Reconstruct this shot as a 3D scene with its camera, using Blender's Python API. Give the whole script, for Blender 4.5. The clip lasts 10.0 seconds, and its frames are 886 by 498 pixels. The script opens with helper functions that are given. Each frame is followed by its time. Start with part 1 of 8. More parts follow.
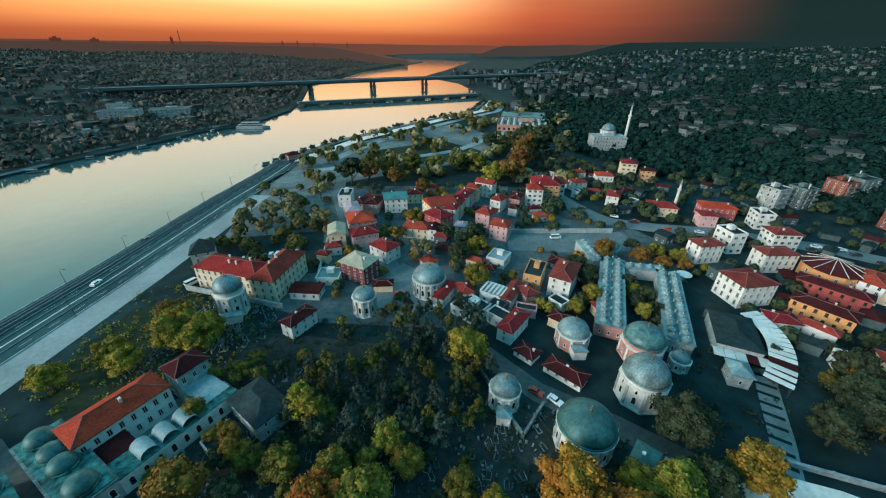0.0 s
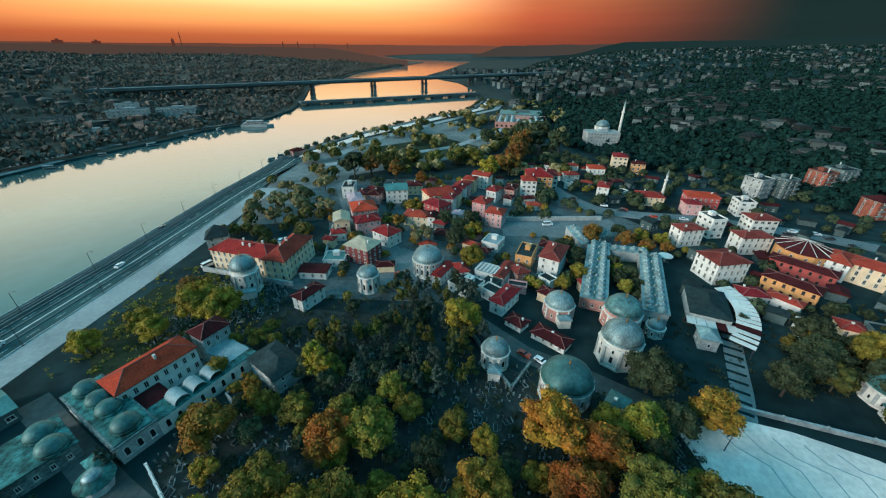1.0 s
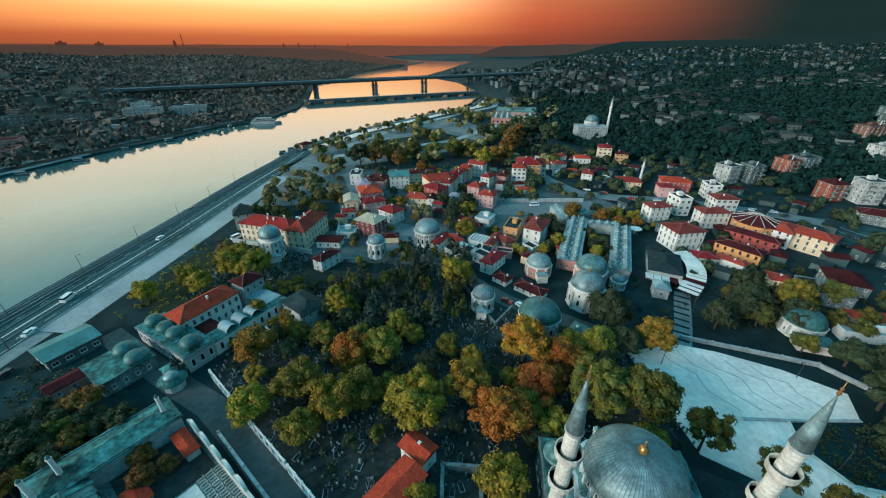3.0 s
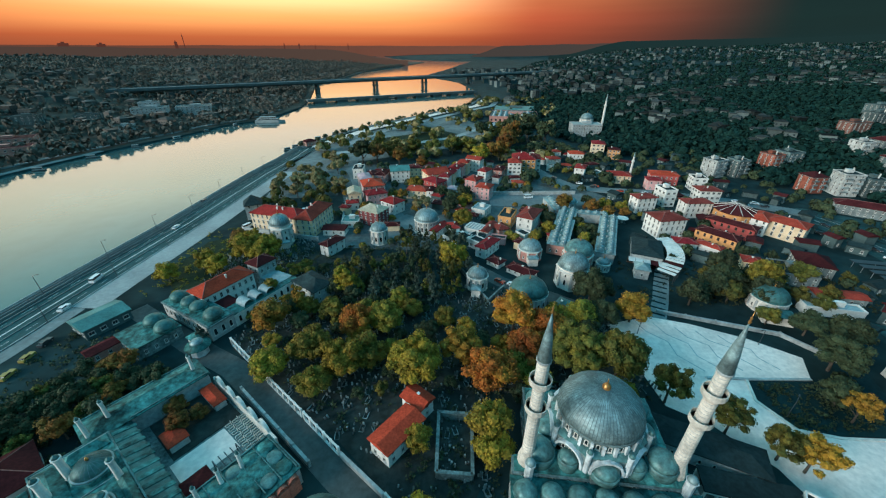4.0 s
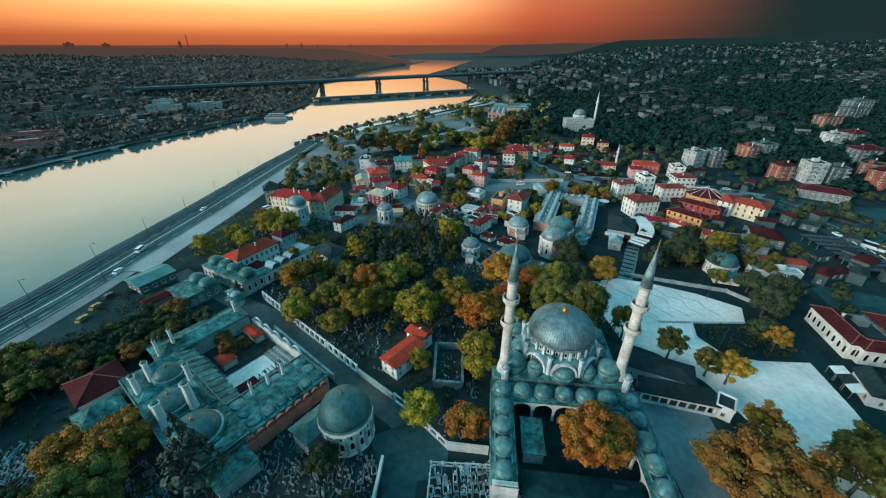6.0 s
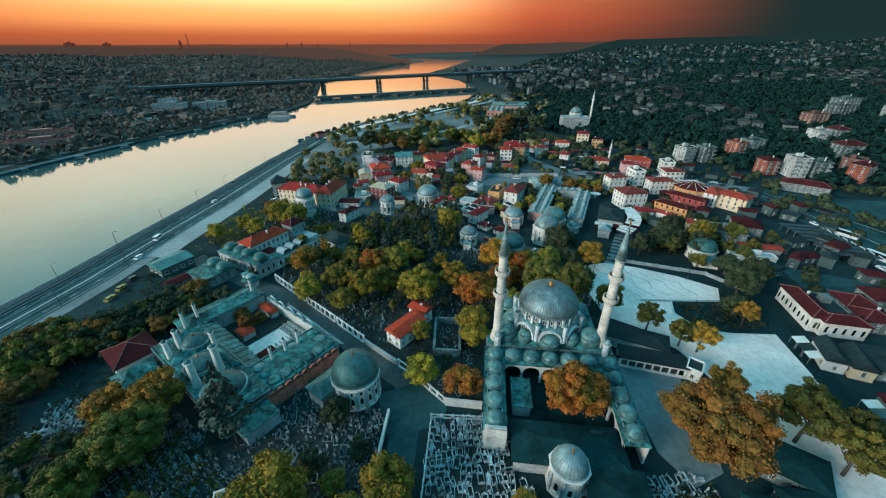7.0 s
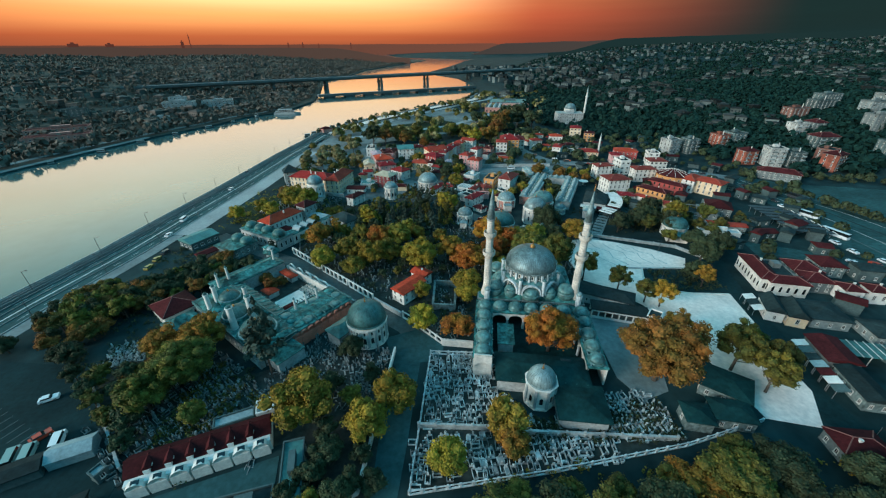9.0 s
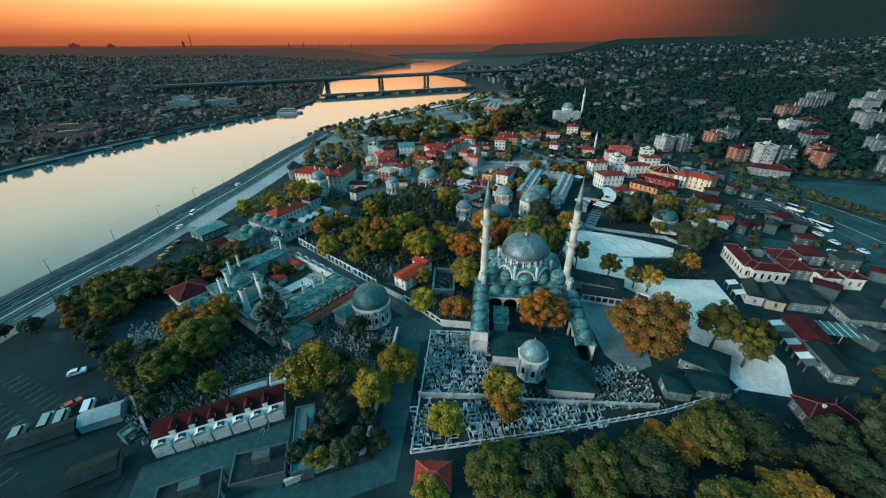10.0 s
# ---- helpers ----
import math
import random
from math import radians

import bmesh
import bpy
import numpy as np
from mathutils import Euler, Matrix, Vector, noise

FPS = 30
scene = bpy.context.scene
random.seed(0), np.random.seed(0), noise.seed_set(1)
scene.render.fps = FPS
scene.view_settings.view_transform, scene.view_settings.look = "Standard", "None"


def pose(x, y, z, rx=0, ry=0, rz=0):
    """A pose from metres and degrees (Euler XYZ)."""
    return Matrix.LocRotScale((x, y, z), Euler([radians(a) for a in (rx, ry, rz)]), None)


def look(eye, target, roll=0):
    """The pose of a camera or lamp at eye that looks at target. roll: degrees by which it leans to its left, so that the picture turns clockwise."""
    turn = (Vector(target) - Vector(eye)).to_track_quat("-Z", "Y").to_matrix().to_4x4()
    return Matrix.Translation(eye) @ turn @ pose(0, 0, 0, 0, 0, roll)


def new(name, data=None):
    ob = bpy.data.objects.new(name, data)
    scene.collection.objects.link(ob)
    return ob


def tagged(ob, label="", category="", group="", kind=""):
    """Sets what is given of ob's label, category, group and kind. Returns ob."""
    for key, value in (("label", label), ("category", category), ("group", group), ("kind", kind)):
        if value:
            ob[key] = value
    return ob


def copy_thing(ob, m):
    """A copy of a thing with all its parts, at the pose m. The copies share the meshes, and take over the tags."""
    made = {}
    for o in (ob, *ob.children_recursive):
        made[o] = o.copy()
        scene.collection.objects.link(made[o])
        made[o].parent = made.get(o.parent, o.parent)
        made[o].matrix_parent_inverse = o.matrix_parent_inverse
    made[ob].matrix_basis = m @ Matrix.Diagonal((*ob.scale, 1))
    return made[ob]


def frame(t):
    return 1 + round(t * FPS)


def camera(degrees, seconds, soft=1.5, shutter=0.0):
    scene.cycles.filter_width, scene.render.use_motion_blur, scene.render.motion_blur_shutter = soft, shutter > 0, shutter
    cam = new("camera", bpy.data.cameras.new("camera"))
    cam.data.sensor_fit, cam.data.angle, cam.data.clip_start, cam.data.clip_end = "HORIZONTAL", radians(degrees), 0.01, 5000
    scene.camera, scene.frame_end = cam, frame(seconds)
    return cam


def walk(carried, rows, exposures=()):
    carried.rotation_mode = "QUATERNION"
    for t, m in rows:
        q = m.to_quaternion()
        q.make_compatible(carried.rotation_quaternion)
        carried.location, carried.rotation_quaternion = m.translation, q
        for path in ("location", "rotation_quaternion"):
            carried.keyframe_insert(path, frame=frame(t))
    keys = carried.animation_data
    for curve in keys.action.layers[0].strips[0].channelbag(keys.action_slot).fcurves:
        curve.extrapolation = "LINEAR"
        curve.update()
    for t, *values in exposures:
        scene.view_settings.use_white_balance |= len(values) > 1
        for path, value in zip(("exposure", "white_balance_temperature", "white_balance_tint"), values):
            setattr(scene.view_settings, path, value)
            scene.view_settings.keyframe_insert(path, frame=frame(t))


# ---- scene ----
cam = camera(100.0, 10.0, soft=1.2)
PATH = [
    (0, (-0.856, -13.095, 83.734), (-0.802, -11.338, 82.779), 0.8),
    (0.5, (-0.42, -19.616, 83.4), (-0.369, -17.859, 82.446), 0.6),
    (1, (0.055, -26.545, 82.873), (0.105, -24.788, 81.92), 0.5),
    (1.5, (0.402, -33.103, 82.585), (0.451, -31.345, 81.633), 0.4),
    (2, (0.497, -40.049, 82.542), (0.544, -38.291, 81.59), 0.4),
    (2.5, (0.531, -46.702, 82.656), (0.578, -44.944, 81.704), 0.3),
    (4, (1.583, -66.963, 82.887), (1.627, -65.204, 81.935), 0.1),
    (4.5, (1.888, -73.222, 83.26), (1.929, -71.465, 82.305), 0.0),
    (5, (2.051, -79.76, 83.157), (2.09, -78.002, 82.203), 0.0),
    (5.5, (2.388, -85.807, 83.224), (2.424, -84.05, 82.27), -0.0),
    (7, (2.563, -104.535, 83.779), (2.598, -102.779, 82.821), -0.1),
    (7.5, (2.978, -110.151, 84.014), (3.01, -108.397, 83.054), -0.3),
    (8, (3.014, -115.97, 83.73), (3.045, -114.216, 82.77), -0.3),
    (8.5, (3.129, -121.167, 83.501), (3.16, -119.413, 82.542), -0.4),
    (9, (3.28, -126.41, 83.298), (3.31, -124.656, 82.339), -0.3),
    (9.5, (3.337, -131.046, 83.133), (3.367, -129.291, 82.175), -0.3),
    (10, (3.39, -135.529, 82.984), (3.419, -133.773, 82.027), -0.3),
]
walk(cam, [(t, look(eye, target, roll)) for t, eye, target, roll in PATH])

# ---- world, sun, exposure ----
SUN_AZ = radians(112)  # sunset glow, ahead and towards the water
LOW_SUN = radians(208)  # the last low light over the water
SUN_DIR = Vector((math.cos(SUN_AZ), math.sin(SUN_AZ), 0))


def make_world():
    w = bpy.data.worlds.new("dusk")
    scene.world = w
    w.use_nodes = True
    nt = w.node_tree
    nt.nodes.clear()
    N, L = nt.nodes.new, nt.links.new
    out, bg = N("ShaderNodeOutputWorld"), N("ShaderNodeBackground")
    tc, sep, flat, nrm, dot = N("ShaderNodeTexCoord"), N("ShaderNodeSeparateXYZ"), N("ShaderNodeCombineXYZ"), N("ShaderNodeVectorMath"), N("ShaderNodeVectorMath")
    L(tc.outputs["Generated"], sep.inputs[0])
    L(sep.outputs[0], flat.inputs[0])
    L(sep.outputs[1], flat.inputs[1])
    nrm.operation, dot.operation = "NORMALIZE", "DOT_PRODUCT"
    L(flat.outputs[0], nrm.inputs[0])
    L(nrm.outputs[0], dot.inputs[0])
    dot.inputs[1].default_value = SUN_DIR
    def facing(low, high):
        r = N("ShaderNodeMapRange")
        r.interpolation_type = "SMOOTHSTEP"
        L(dot.outputs["Value"], r.inputs["Value"])
        r.inputs["From Min"].default_value, r.inputs["From Max"].default_value = low, high
        return r.outputs[0]

    side, core = facing(0.45, 0.96), facing(0.80, 1.0)

    def ramp(stops):
        r = N("ShaderNodeValToRGB")
        e = r.color_ramp.elements
        while len(e) < len(stops):
            e.new(0.5)
        for el, (p, c) in zip(e, stops):
            el.position, el.color = p, (*c, 1)
        L(sep.outputs[2], r.inputs[0])
        return r

    bright = ramp([(0.0, (0.32, 0.08, 0.034)), (0.02, (0.46, 0.11, 0.038)), (0.06, (1.06, 0.42, 0.13)), (0.105, (1.40, 0.87, 0.40)),
                   (0.18, (1.52, 1.18, 0.84)), (0.27, (1.50, 1.48, 1.10)), (0.40, (0.48, 0.93, 0.90)), (1.0, (0.050, 0.355, 0.57))])
    warm = ramp([(0.0, (0.22, 0.05, 0.028)), (0.02, (0.32, 0.058, 0.026)), (0.06, (0.54, 0.10, 0.040)), (0.115, (0.71, 0.21, 0.075)),
                 (0.18, (1.46, 1.08, 0.70)), (0.27, (1.50, 1.46, 1.04)), (0.40, (0.46, 0.91, 0.88)), (1.0, (0.050, 0.355, 0.57))])
    cool = ramp([(0.0, (0.006, 0.024, 0.026)), (0.05, (0.004, 0.020, 0.022)), (0.12, (0.003, 0.016, 0.019)), (0.20, (0.03, 0.07, 0.08)), (0.34, (0.07, 0.24, 0.29)),
                 (0.5, (0.065, 0.40, 0.61)), (1.0, (0.050, 0.355, 0.57))])

    def blend(fac, a, b):
        mx = N("ShaderNodeMix")
        mx.data_type = "RGBA"
        L(fac, mx.inputs["Factor"])
        L(a, mx.inputs["A"])
        L(b, mx.inputs["B"])
        return mx

    mix = blend(side, cool.outputs[0], blend(core, warm.outputs[0], bright.outputs[0]).outputs["Result"])
    # thin streaks of haze along the horizon
    mp, nz, add = N("ShaderNodeMapping"), N("ShaderNodeTexNoise"), N("ShaderNodeMix")
    mp.inputs["Scale"].default_value = (1.2, 1.2, 26)
    L(tc.outputs["Generated"], mp.inputs[0])
    L(mp.outputs[0], nz.inputs["Vector"])
    nz.inputs["Scale"].default_value, nz.inputs["Detail"].default_value = 2.0, 3
    add.data_type, add.blend_type = "RGBA", "OVERLAY"
    add.inputs["Factor"].default_value = 0.16
    L(mix.outputs["Result"], add.inputs["A"])
    L(nz.outputs[0], add.inputs["B"])
    # the physical sky of a sun just above the horizon, under the dusk glow
    sky = N("ShaderNodeTexSky")
    sky.sky_type, sky.sun_disc = "NISHITA", False
    sky.sun_elevation, sky.sun_rotation = radians(3), math.pi / 2 - LOW_SUN
    both = N("ShaderNodeMix")
    both.data_type, both.blend_type = "RGBA", "ADD"
    both.inputs["Factor"].default_value = 0.002
    L(add.outputs["Result"], both.inputs["A"])
    L(sky.outputs[0], both.inputs["B"])
    L(both.outputs["Result"], bg.inputs[0])
    bg.inputs[1].default_value = 1.0
    L(bg.outputs[0], out.inputs[0])


make_world()
sun = new("sun", bpy.data.lights.new("sun", "SUN"))
sun.data.energy, sun.data.angle, sun.data.color = 2.7, radians(26), (0.93, 0.95, 0.90)
sun.matrix_world = look((300 * math.cos(LOW_SUN), 300 * math.sin(LOW_SUN), 96), (0, 0, 0))
scene.view_settings.exposure = 0.40


# ---- materials ----
def material(name, base, rough=0.85, metal=0.0, stain=0.25, stain_scale=0.12, fine=0.2, fine_scale=1.5, bump=0.0, rnd=0.0, island=0.0, hue=0.0, spec=0.3):
    m = bpy.data.materials.new(name)
    m.use_nodes = True
    nt = m.node_tree
    N, L = nt.nodes.new, nt.links.new
    p = nt.nodes["Principled BSDF"]
    p.inputs["Roughness"].default_value, p.inputs["Metallic"].default_value = rough, metal
    p.inputs["Specular IOR Level"].default_value = spec
    geo = N("ShaderNodeNewGeometry")

    def noise_at(scale, detail):
        n = N("ShaderNodeTexNoise")
        n.inputs["Scale"].default_value, n.inputs["Detail"].default_value, n.inputs["Roughness"].default_value = scale, detail, 0.6
        L(geo.outputs["Position"], n.inputs["Vector"])
        return n.outputs[0]

    def spread(value, amount):
        r = N("ShaderNodeMapRange")
        r.inputs["From Min"].default_value, r.inputs["From Max"].default_value = (0.28, 0.72)
        r.inputs["To Min"].default_value, r.inputs["To Max"].default_value = 1 - amount, 1 + amount
        r.clamp = True
        L(value, r.inputs["Value"])
        return r.outputs[0]

    def times(a, b):
        n = N("ShaderNodeMath")
        n.operation = "MULTIPLY"
        L(a, n.inputs[0])
        L(b, n.inputs[1])
        return n.outputs[0]

    big, small = noise_at(stain_scale, 4), noise_at(fine_scale, 3)
    value = times(spread(big, stain), spread(small, fine))
    hsv = N("ShaderNodeHueSaturation")
    hsv.inputs["Color"].default_value = (*base, 1)
    if rnd or hue:
        info = N("ShaderNodeObjectInfo")
        r = N("ShaderNodeMapRange")
        r.inputs["To Min"].default_value, r.inputs["To Max"].default_value = 1 - rnd, 1 + rnd
        L(info.outputs["Random"], r.inputs["Value"])
        value = times(value, r.outputs[0])
        h = N("ShaderNodeMapRange")
        h.inputs["To Min"].default_value, h.inputs["To Max"].default_value = 0.5 - hue, 0.5 + hue
        L(info.outputs["Random"], h.inputs["Value"])
        L(h.outputs[0], hsv.inputs["Hue"])
    if island:
        r = N("ShaderNodeMapRange")
        r.inputs["To Min"].default_value, r.inputs["To Max"].default_value = 1 - island, 1 + island
        L(geo.outputs["Random Per Island"], r.inputs["Value"])
        value = times(value, r.outputs[0])
    L(value, hsv.inputs["Value"])
    L(hsv.outputs[0], p.inputs["Base Color"])
    if bump:
        b = N("ShaderNodeBump")
        b.inputs["Strength"].default_value, b.inputs["Distance"].default_value = 0.6, bump
        L(small, b.inputs["Height"])
        L(b.outputs[0], p.inputs["Normal"])
    return m


def leaf_material(name, base, hue=0.012, rnd=0.22, turn=None, spec=0.2):
    """turn: the colour of the branches that have turned."""
    m = material(name, base, rough=0.75, stain=0.25, stain_scale=0.25, fine=0.25, fine_scale=1.2, rnd=rnd, hue=hue, island=0.36, spec=spec)
    if turn:
        N, L = m.node_tree.nodes.new, m.node_tree.links.new
        geo, n, r, mx = N("ShaderNodeNewGeometry"), N("ShaderNodeTexNoise"), N("ShaderNodeMapRange"), N("ShaderNodeMix")
        L(geo.outputs["Position"], n.inputs["Vector"])
        n.inputs["Scale"].default_value, n.inputs["Detail"].default_value = 0.17, 4
        r.inputs["From Min"].default_value, r.inputs["From Max"].default_value = 0.42, 0.64
        L(n.outputs[0], r.inputs["Value"])
        mx.data_type = "RGBA"
        L(r.outputs[0], mx.inputs["Factor"])
        mx.inputs["A"].default_value, mx.inputs["B"].default_value = (*base, 1), (*turn, 1)
        hsv = [k for k in m.node_tree.nodes if k.bl_idname == "ShaderNodeHueSaturation"][0]
        L(mx.outputs["Result"], hsv.inputs["Color"])
    return m


def water_material():
    m = material("water", (0.060, 0.125, 0.120), rough=0.07, stain=0.2, stain_scale=0.01, fine=0.1, fine_scale=0.05, spec=0.95)
    nt = m.node_tree
    p, N, L = nt.nodes["Principled BSDF"], nt.nodes.new, nt.links.new
    geo, mp, n, b = N("ShaderNodeNewGeometry"), N("ShaderNodeMapping"), N("ShaderNodeTexNoise"), N("ShaderNodeBump")
    mp.inputs["Scale"].default_value = (0.5, 0.25, 1)
    L(geo.outputs["Position"], mp.inputs[0])
    L(mp.outputs[0], n.inputs["Vector"])
    n.inputs["Scale"].default_value, n.inputs["Detail"].default_value = 1.0, 3
    b.inputs["Strength"].default_value, b.inputs["Distance"].default_value = 0.06, 0.3
    L(n.outputs[0], b.inputs["Height"])
    L(b.outputs[0], p.inputs["Normal"])
    p.inputs["IOR"].default_value = 1.33
    return m


# emission in place of distance haze, for the skyline backdrop only
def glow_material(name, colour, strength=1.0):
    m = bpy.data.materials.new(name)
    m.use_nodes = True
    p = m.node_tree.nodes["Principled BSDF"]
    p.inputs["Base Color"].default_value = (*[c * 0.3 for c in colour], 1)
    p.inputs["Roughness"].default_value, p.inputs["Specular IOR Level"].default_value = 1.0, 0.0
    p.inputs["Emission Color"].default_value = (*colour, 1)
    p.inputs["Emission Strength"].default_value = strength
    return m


LEAD = material("lead_sheet", (0.175, 0.250, 0.250), rough=0.5, metal=0.25, stain=0.6, stain_scale=0.4, fine=0.35, fine_scale=1.9, bump=0.05, spec=0.5)
LEAD_DARK = material("weathered_lead", (0.045, 0.135, 0.126), rough=0.55, metal=0.2, stain=0.45, stain_scale=0.25, fine=0.25, fine_scale=1.0, bump=0.05, spec=0.4)
LEAD_TEAL = material("teal_lead", (0.036, 0.140, 0.130), rough=0.6, metal=0.0, stain=0.9, stain_scale=0.24, fine=0.75, fine_scale=0.8, bump=0.06, spec=0.15)
LEAD_MID = material("streaked_lead", (0.080, 0.180, 0.172), rough=0.45, metal=0.1, stain=0.6, stain_scale=0.45, fine=0.4, fine_scale=1.2, bump=0.05, spec=0.35)
LEAD_PALE = material("pale_lead", (0.21, 0.295, 0.295), rough=0.5, metal=0.2, stain=0.4, stain_scale=0.22, fine=0.25, fine_scale=0.9, bump=0.06, spec=0.4)
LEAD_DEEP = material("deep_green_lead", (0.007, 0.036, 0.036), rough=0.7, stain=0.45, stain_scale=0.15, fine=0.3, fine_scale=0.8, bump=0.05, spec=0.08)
BRICK_RED = material("red_brick", (0.70, 0.19, 0.125), stain=0.25, stain_scale=0.3, fine=0.2, fine_scale=2, bump=0.03)
STONE = material("limestone", (0.66, 0.62, 0.56), stain=0.22, stain_scale=0.3, fine=0.15, fine_scale=1.6, bump=0.03)
STONE_GREY = material("grey_stone", (0.36, 0.38, 0.37), stain=0.3, stain_scale=0.25, fine=0.25, fine_scale=1.2, bump=0.04)
# darker version of the grey stone, strongly mottled
STONE_DARK = material("dark_grey_stone", (0.13, 0.175, 0.17), stain=0.5, stain_scale=0.3, fine=0.4, fine_scale=1.2, bump=0.05, spec=0.2)
BRICK_SALMON = material("salmon_brick", (0.50, 0.15, 0.10), stain=0.35, stain_scale=0.3, fine=0.3, fine_scale=2, bump=0.04, spec=0.2)
BRICK_PINK = material("pink_brick", (0.46, 0.22, 0.18), stain=0.25, stain_scale=0.3, fine=0.2, fine_scale=2, bump=0.03)
MARBLE = material("white_marble", (0.50, 0.54, 0.54), rough=0.6, stain=0.3, stain_scale=0.2, fine=0.25, fine_scale=0.8, island=0.35)
GRAVE_MARBLE = material("grave_marble", (0.38, 0.42, 0.42), rough=0.6, stain=0.35, stain_scale=0.2, fine=0.3, fine_scale=0.8, island=0.6)
MINARET_STONE = material("weathered_minaret_stone", (0.60, 0.54, 0.46), stain=0.35, stain_scale=0.35, fine=0.25, fine_scale=1.8, bump=0.03)
GRAVE = material("weathered_gravestone", (0.16, 0.19, 0.19), stain=0.35, stain_scale=0.15, fine=0.3, fine_scale=0.7, island=0.6)
GOLD = material("gilt_brass", (0.62, 0.30, 0.10), rough=0.35, metal=0.7, stain=0.1, fine=0.1)
TILE = material("red_roof_tiles", (0.30, 0.030, 0.024), stain=0.28, stain_scale=0.25, fine=0.35, fine_scale=1.8, bump=0.08, rnd=0.25, hue=0.008, spec=0.1)
TILE_ORANGE = material("orange_roof_tiles", (0.42, 0.050, 0.024), stain=0.25, stain_scale=0.25, fine=0.35, fine_scale=1.8, bump=0.08, rnd=0.15, spec=0.1)
TILE_BROWN = material("brown_red_roof_tiles", (0.20, 0.036, 0.028), stain=0.3, stain_scale=0.25, fine=0.35, fine_scale=1.8, bump=0.08, rnd=0.2, spec=0.1)
ROOF_LILAC = material("faded_lilac_roof", (0.42, 0.30, 0.33), rough=0.7, stain=0.25, stain_scale=0.2, fine=0.25)
TILE_DARK = material("dark_red_roof", (0.066, 0.011, 0.012), stain=0.3, stain_scale=0.25, fine=0.3, fine_scale=1.6, bump=0.05, rnd=0.2, spec=0.1)
ROOF_BLACK = material("bitumen_roof", (0.018, 0.032, 0.033), stain=0.35, stain_scale=0.2, fine=0.3, fine_scale=1.0, rnd=0.3, spec=0.12)
ROOF_TEAL = material("green_sheet_roof", (0.06, 0.20, 0.19), rough=0.6, stain=0.3, stain_scale=0.2, fine=0.2)
ROOF_TAN = material("tan_sheet_roof", (0.46, 0.38, 0.27), rough=0.7, stain=0.25, stain_scale=0.2, fine=0.25)
ROOF_PALE = material("pale_sheet_roof", (0.25, 0.33, 0.34), rough=0.55, stain=0.25, stain_scale=0.2, fine=0.2)
WHITE = material("white_render", (0.70, 0.67, 0.62), stain=0.15, stain_scale=0.3, fine=0.1, fine_scale=1.5, rnd=0.08)
CREAM = material("cream_render", (0.74, 0.56, 0.37), stain=0.15, stain_scale=0.3, fine=0.1, rnd=0.06)
PINK = material("pink_render", (0.62, 0.33, 0.31), stain=0.18, stain_scale=0.3, fine=0.12, rnd=0.12)
ORANGE = material("orange_render", (0.62, 0.29, 0.11), stain=0.18, stain_scale=0.3, fine=0.12, rnd=0.1)
BURGUNDY = material("burgundy_boards", (0.24, 0.06, 0.06), stain=0.2, stain_scale=0.3, fine=0.2, rnd=0.1)
RED = material("red_render", (0.42, 0.08, 0.07), stain=0.2, stain_scale=0.3, fine=0.15, rnd=0.1)
CONCRETE = material("concrete", (0.062, 0.100, 0.100), stain=0.25, stain_scale=0.1, fine=0.2, rnd=0.1)
FRAME = material("window_frame", (0.55, 0.54, 0.50), rough=0.6, stain=0.1, fine=0.1)
FRAME_DARK = material("brown_window_frame", (0.10, 0.07, 0.055), rough=0.6, stain=0.1, fine=0.1)
GLASS = material("window_glass", (0.015, 0.022, 0.025), rough=0.08, stain=0.2, fine=0.1, spec=0.6, rnd=0.5)
ASPHALT = material("asphalt", (0.007, 0.028, 0.030), stain=0.35, stain_scale=0.06, fine=0.25, fine_scale=0.8, spec=0.12)
ASPHALT_PALE = material("worn_asphalt", (0.150, 0.178, 0.178), stain=0.3, stain_scale=0.06, fine=0.2, fine_scale=0.6)
ROAD_TEAL = material("weathered_road", (0.026, 0.078, 0.080), stain=0.35, stain_scale=0.05, fine=0.25, fine_scale=0.6, spec=0.15)
ROAD_DEEP = material("dark_avenue_asphalt", (0.022, 0.066, 0.066), rough=0.8, stain=0.45, stain_scale=0.06, fine=0.35, fine_scale=0.5, spec=0.15)
PAVING = material("pale_paving", (0.86, 0.70, 0.62), rough=0.7, stain=0.18, stain_scale=0.1, fine=0.15, fine_scale=0.7)
PAVING_PALE = material("shore_paving", (0.30, 0.33, 0.325), rough=0.75, stain=0.22, stain_scale=0.05, fine=0.15, fine_scale=0.7)
PAVING_GREY = material("grey_paving", (0.165, 0.20, 0.20), rough=0.8, stain=0.25, stain_scale=0.1, fine=0.2, fine_scale=0.7)
SOIL = material("dark_earth", (0.036, 0.044, 0.040), stain=0.45, stain_scale=0.06, fine=0.4, fine_scale=0.5, bump=0.1, spec=0.06)
LAND = material("built_up_ground", (0.016, 0.036, 0.037), stain=0.5, stain_scale=0.02, fine=0.4, fine_scale=0.12, bump=0.2, spec=0.06)
# far-bank ground paled and browned; its haze is put into the base colour
LAND_FAR = material("hazed_far_bank", (0.080, 0.070, 0.057), stain=0.4, stain_scale=0.015, fine=0.4, fine_scale=0.08, bump=0.2, spec=0.06)
RAIL = material("grey_quay_rail", (0.17, 0.205, 0.205), rough=0.6, metal=0.2, stain=0.2, fine=0.2)
PARK_PAVING = material("park_paving", (0.165, 0.19, 0.185), stain=0.4, stain_scale=0.03, fine=0.3, fine_scale=0.25, spec=0.06)
VILLAGE_PAVING = material("hazed_village_paving", (0.095, 0.118, 0.118), stain=0.4, stain_scale=0.08, fine=0.3, fine_scale=0.5, spec=0.06)
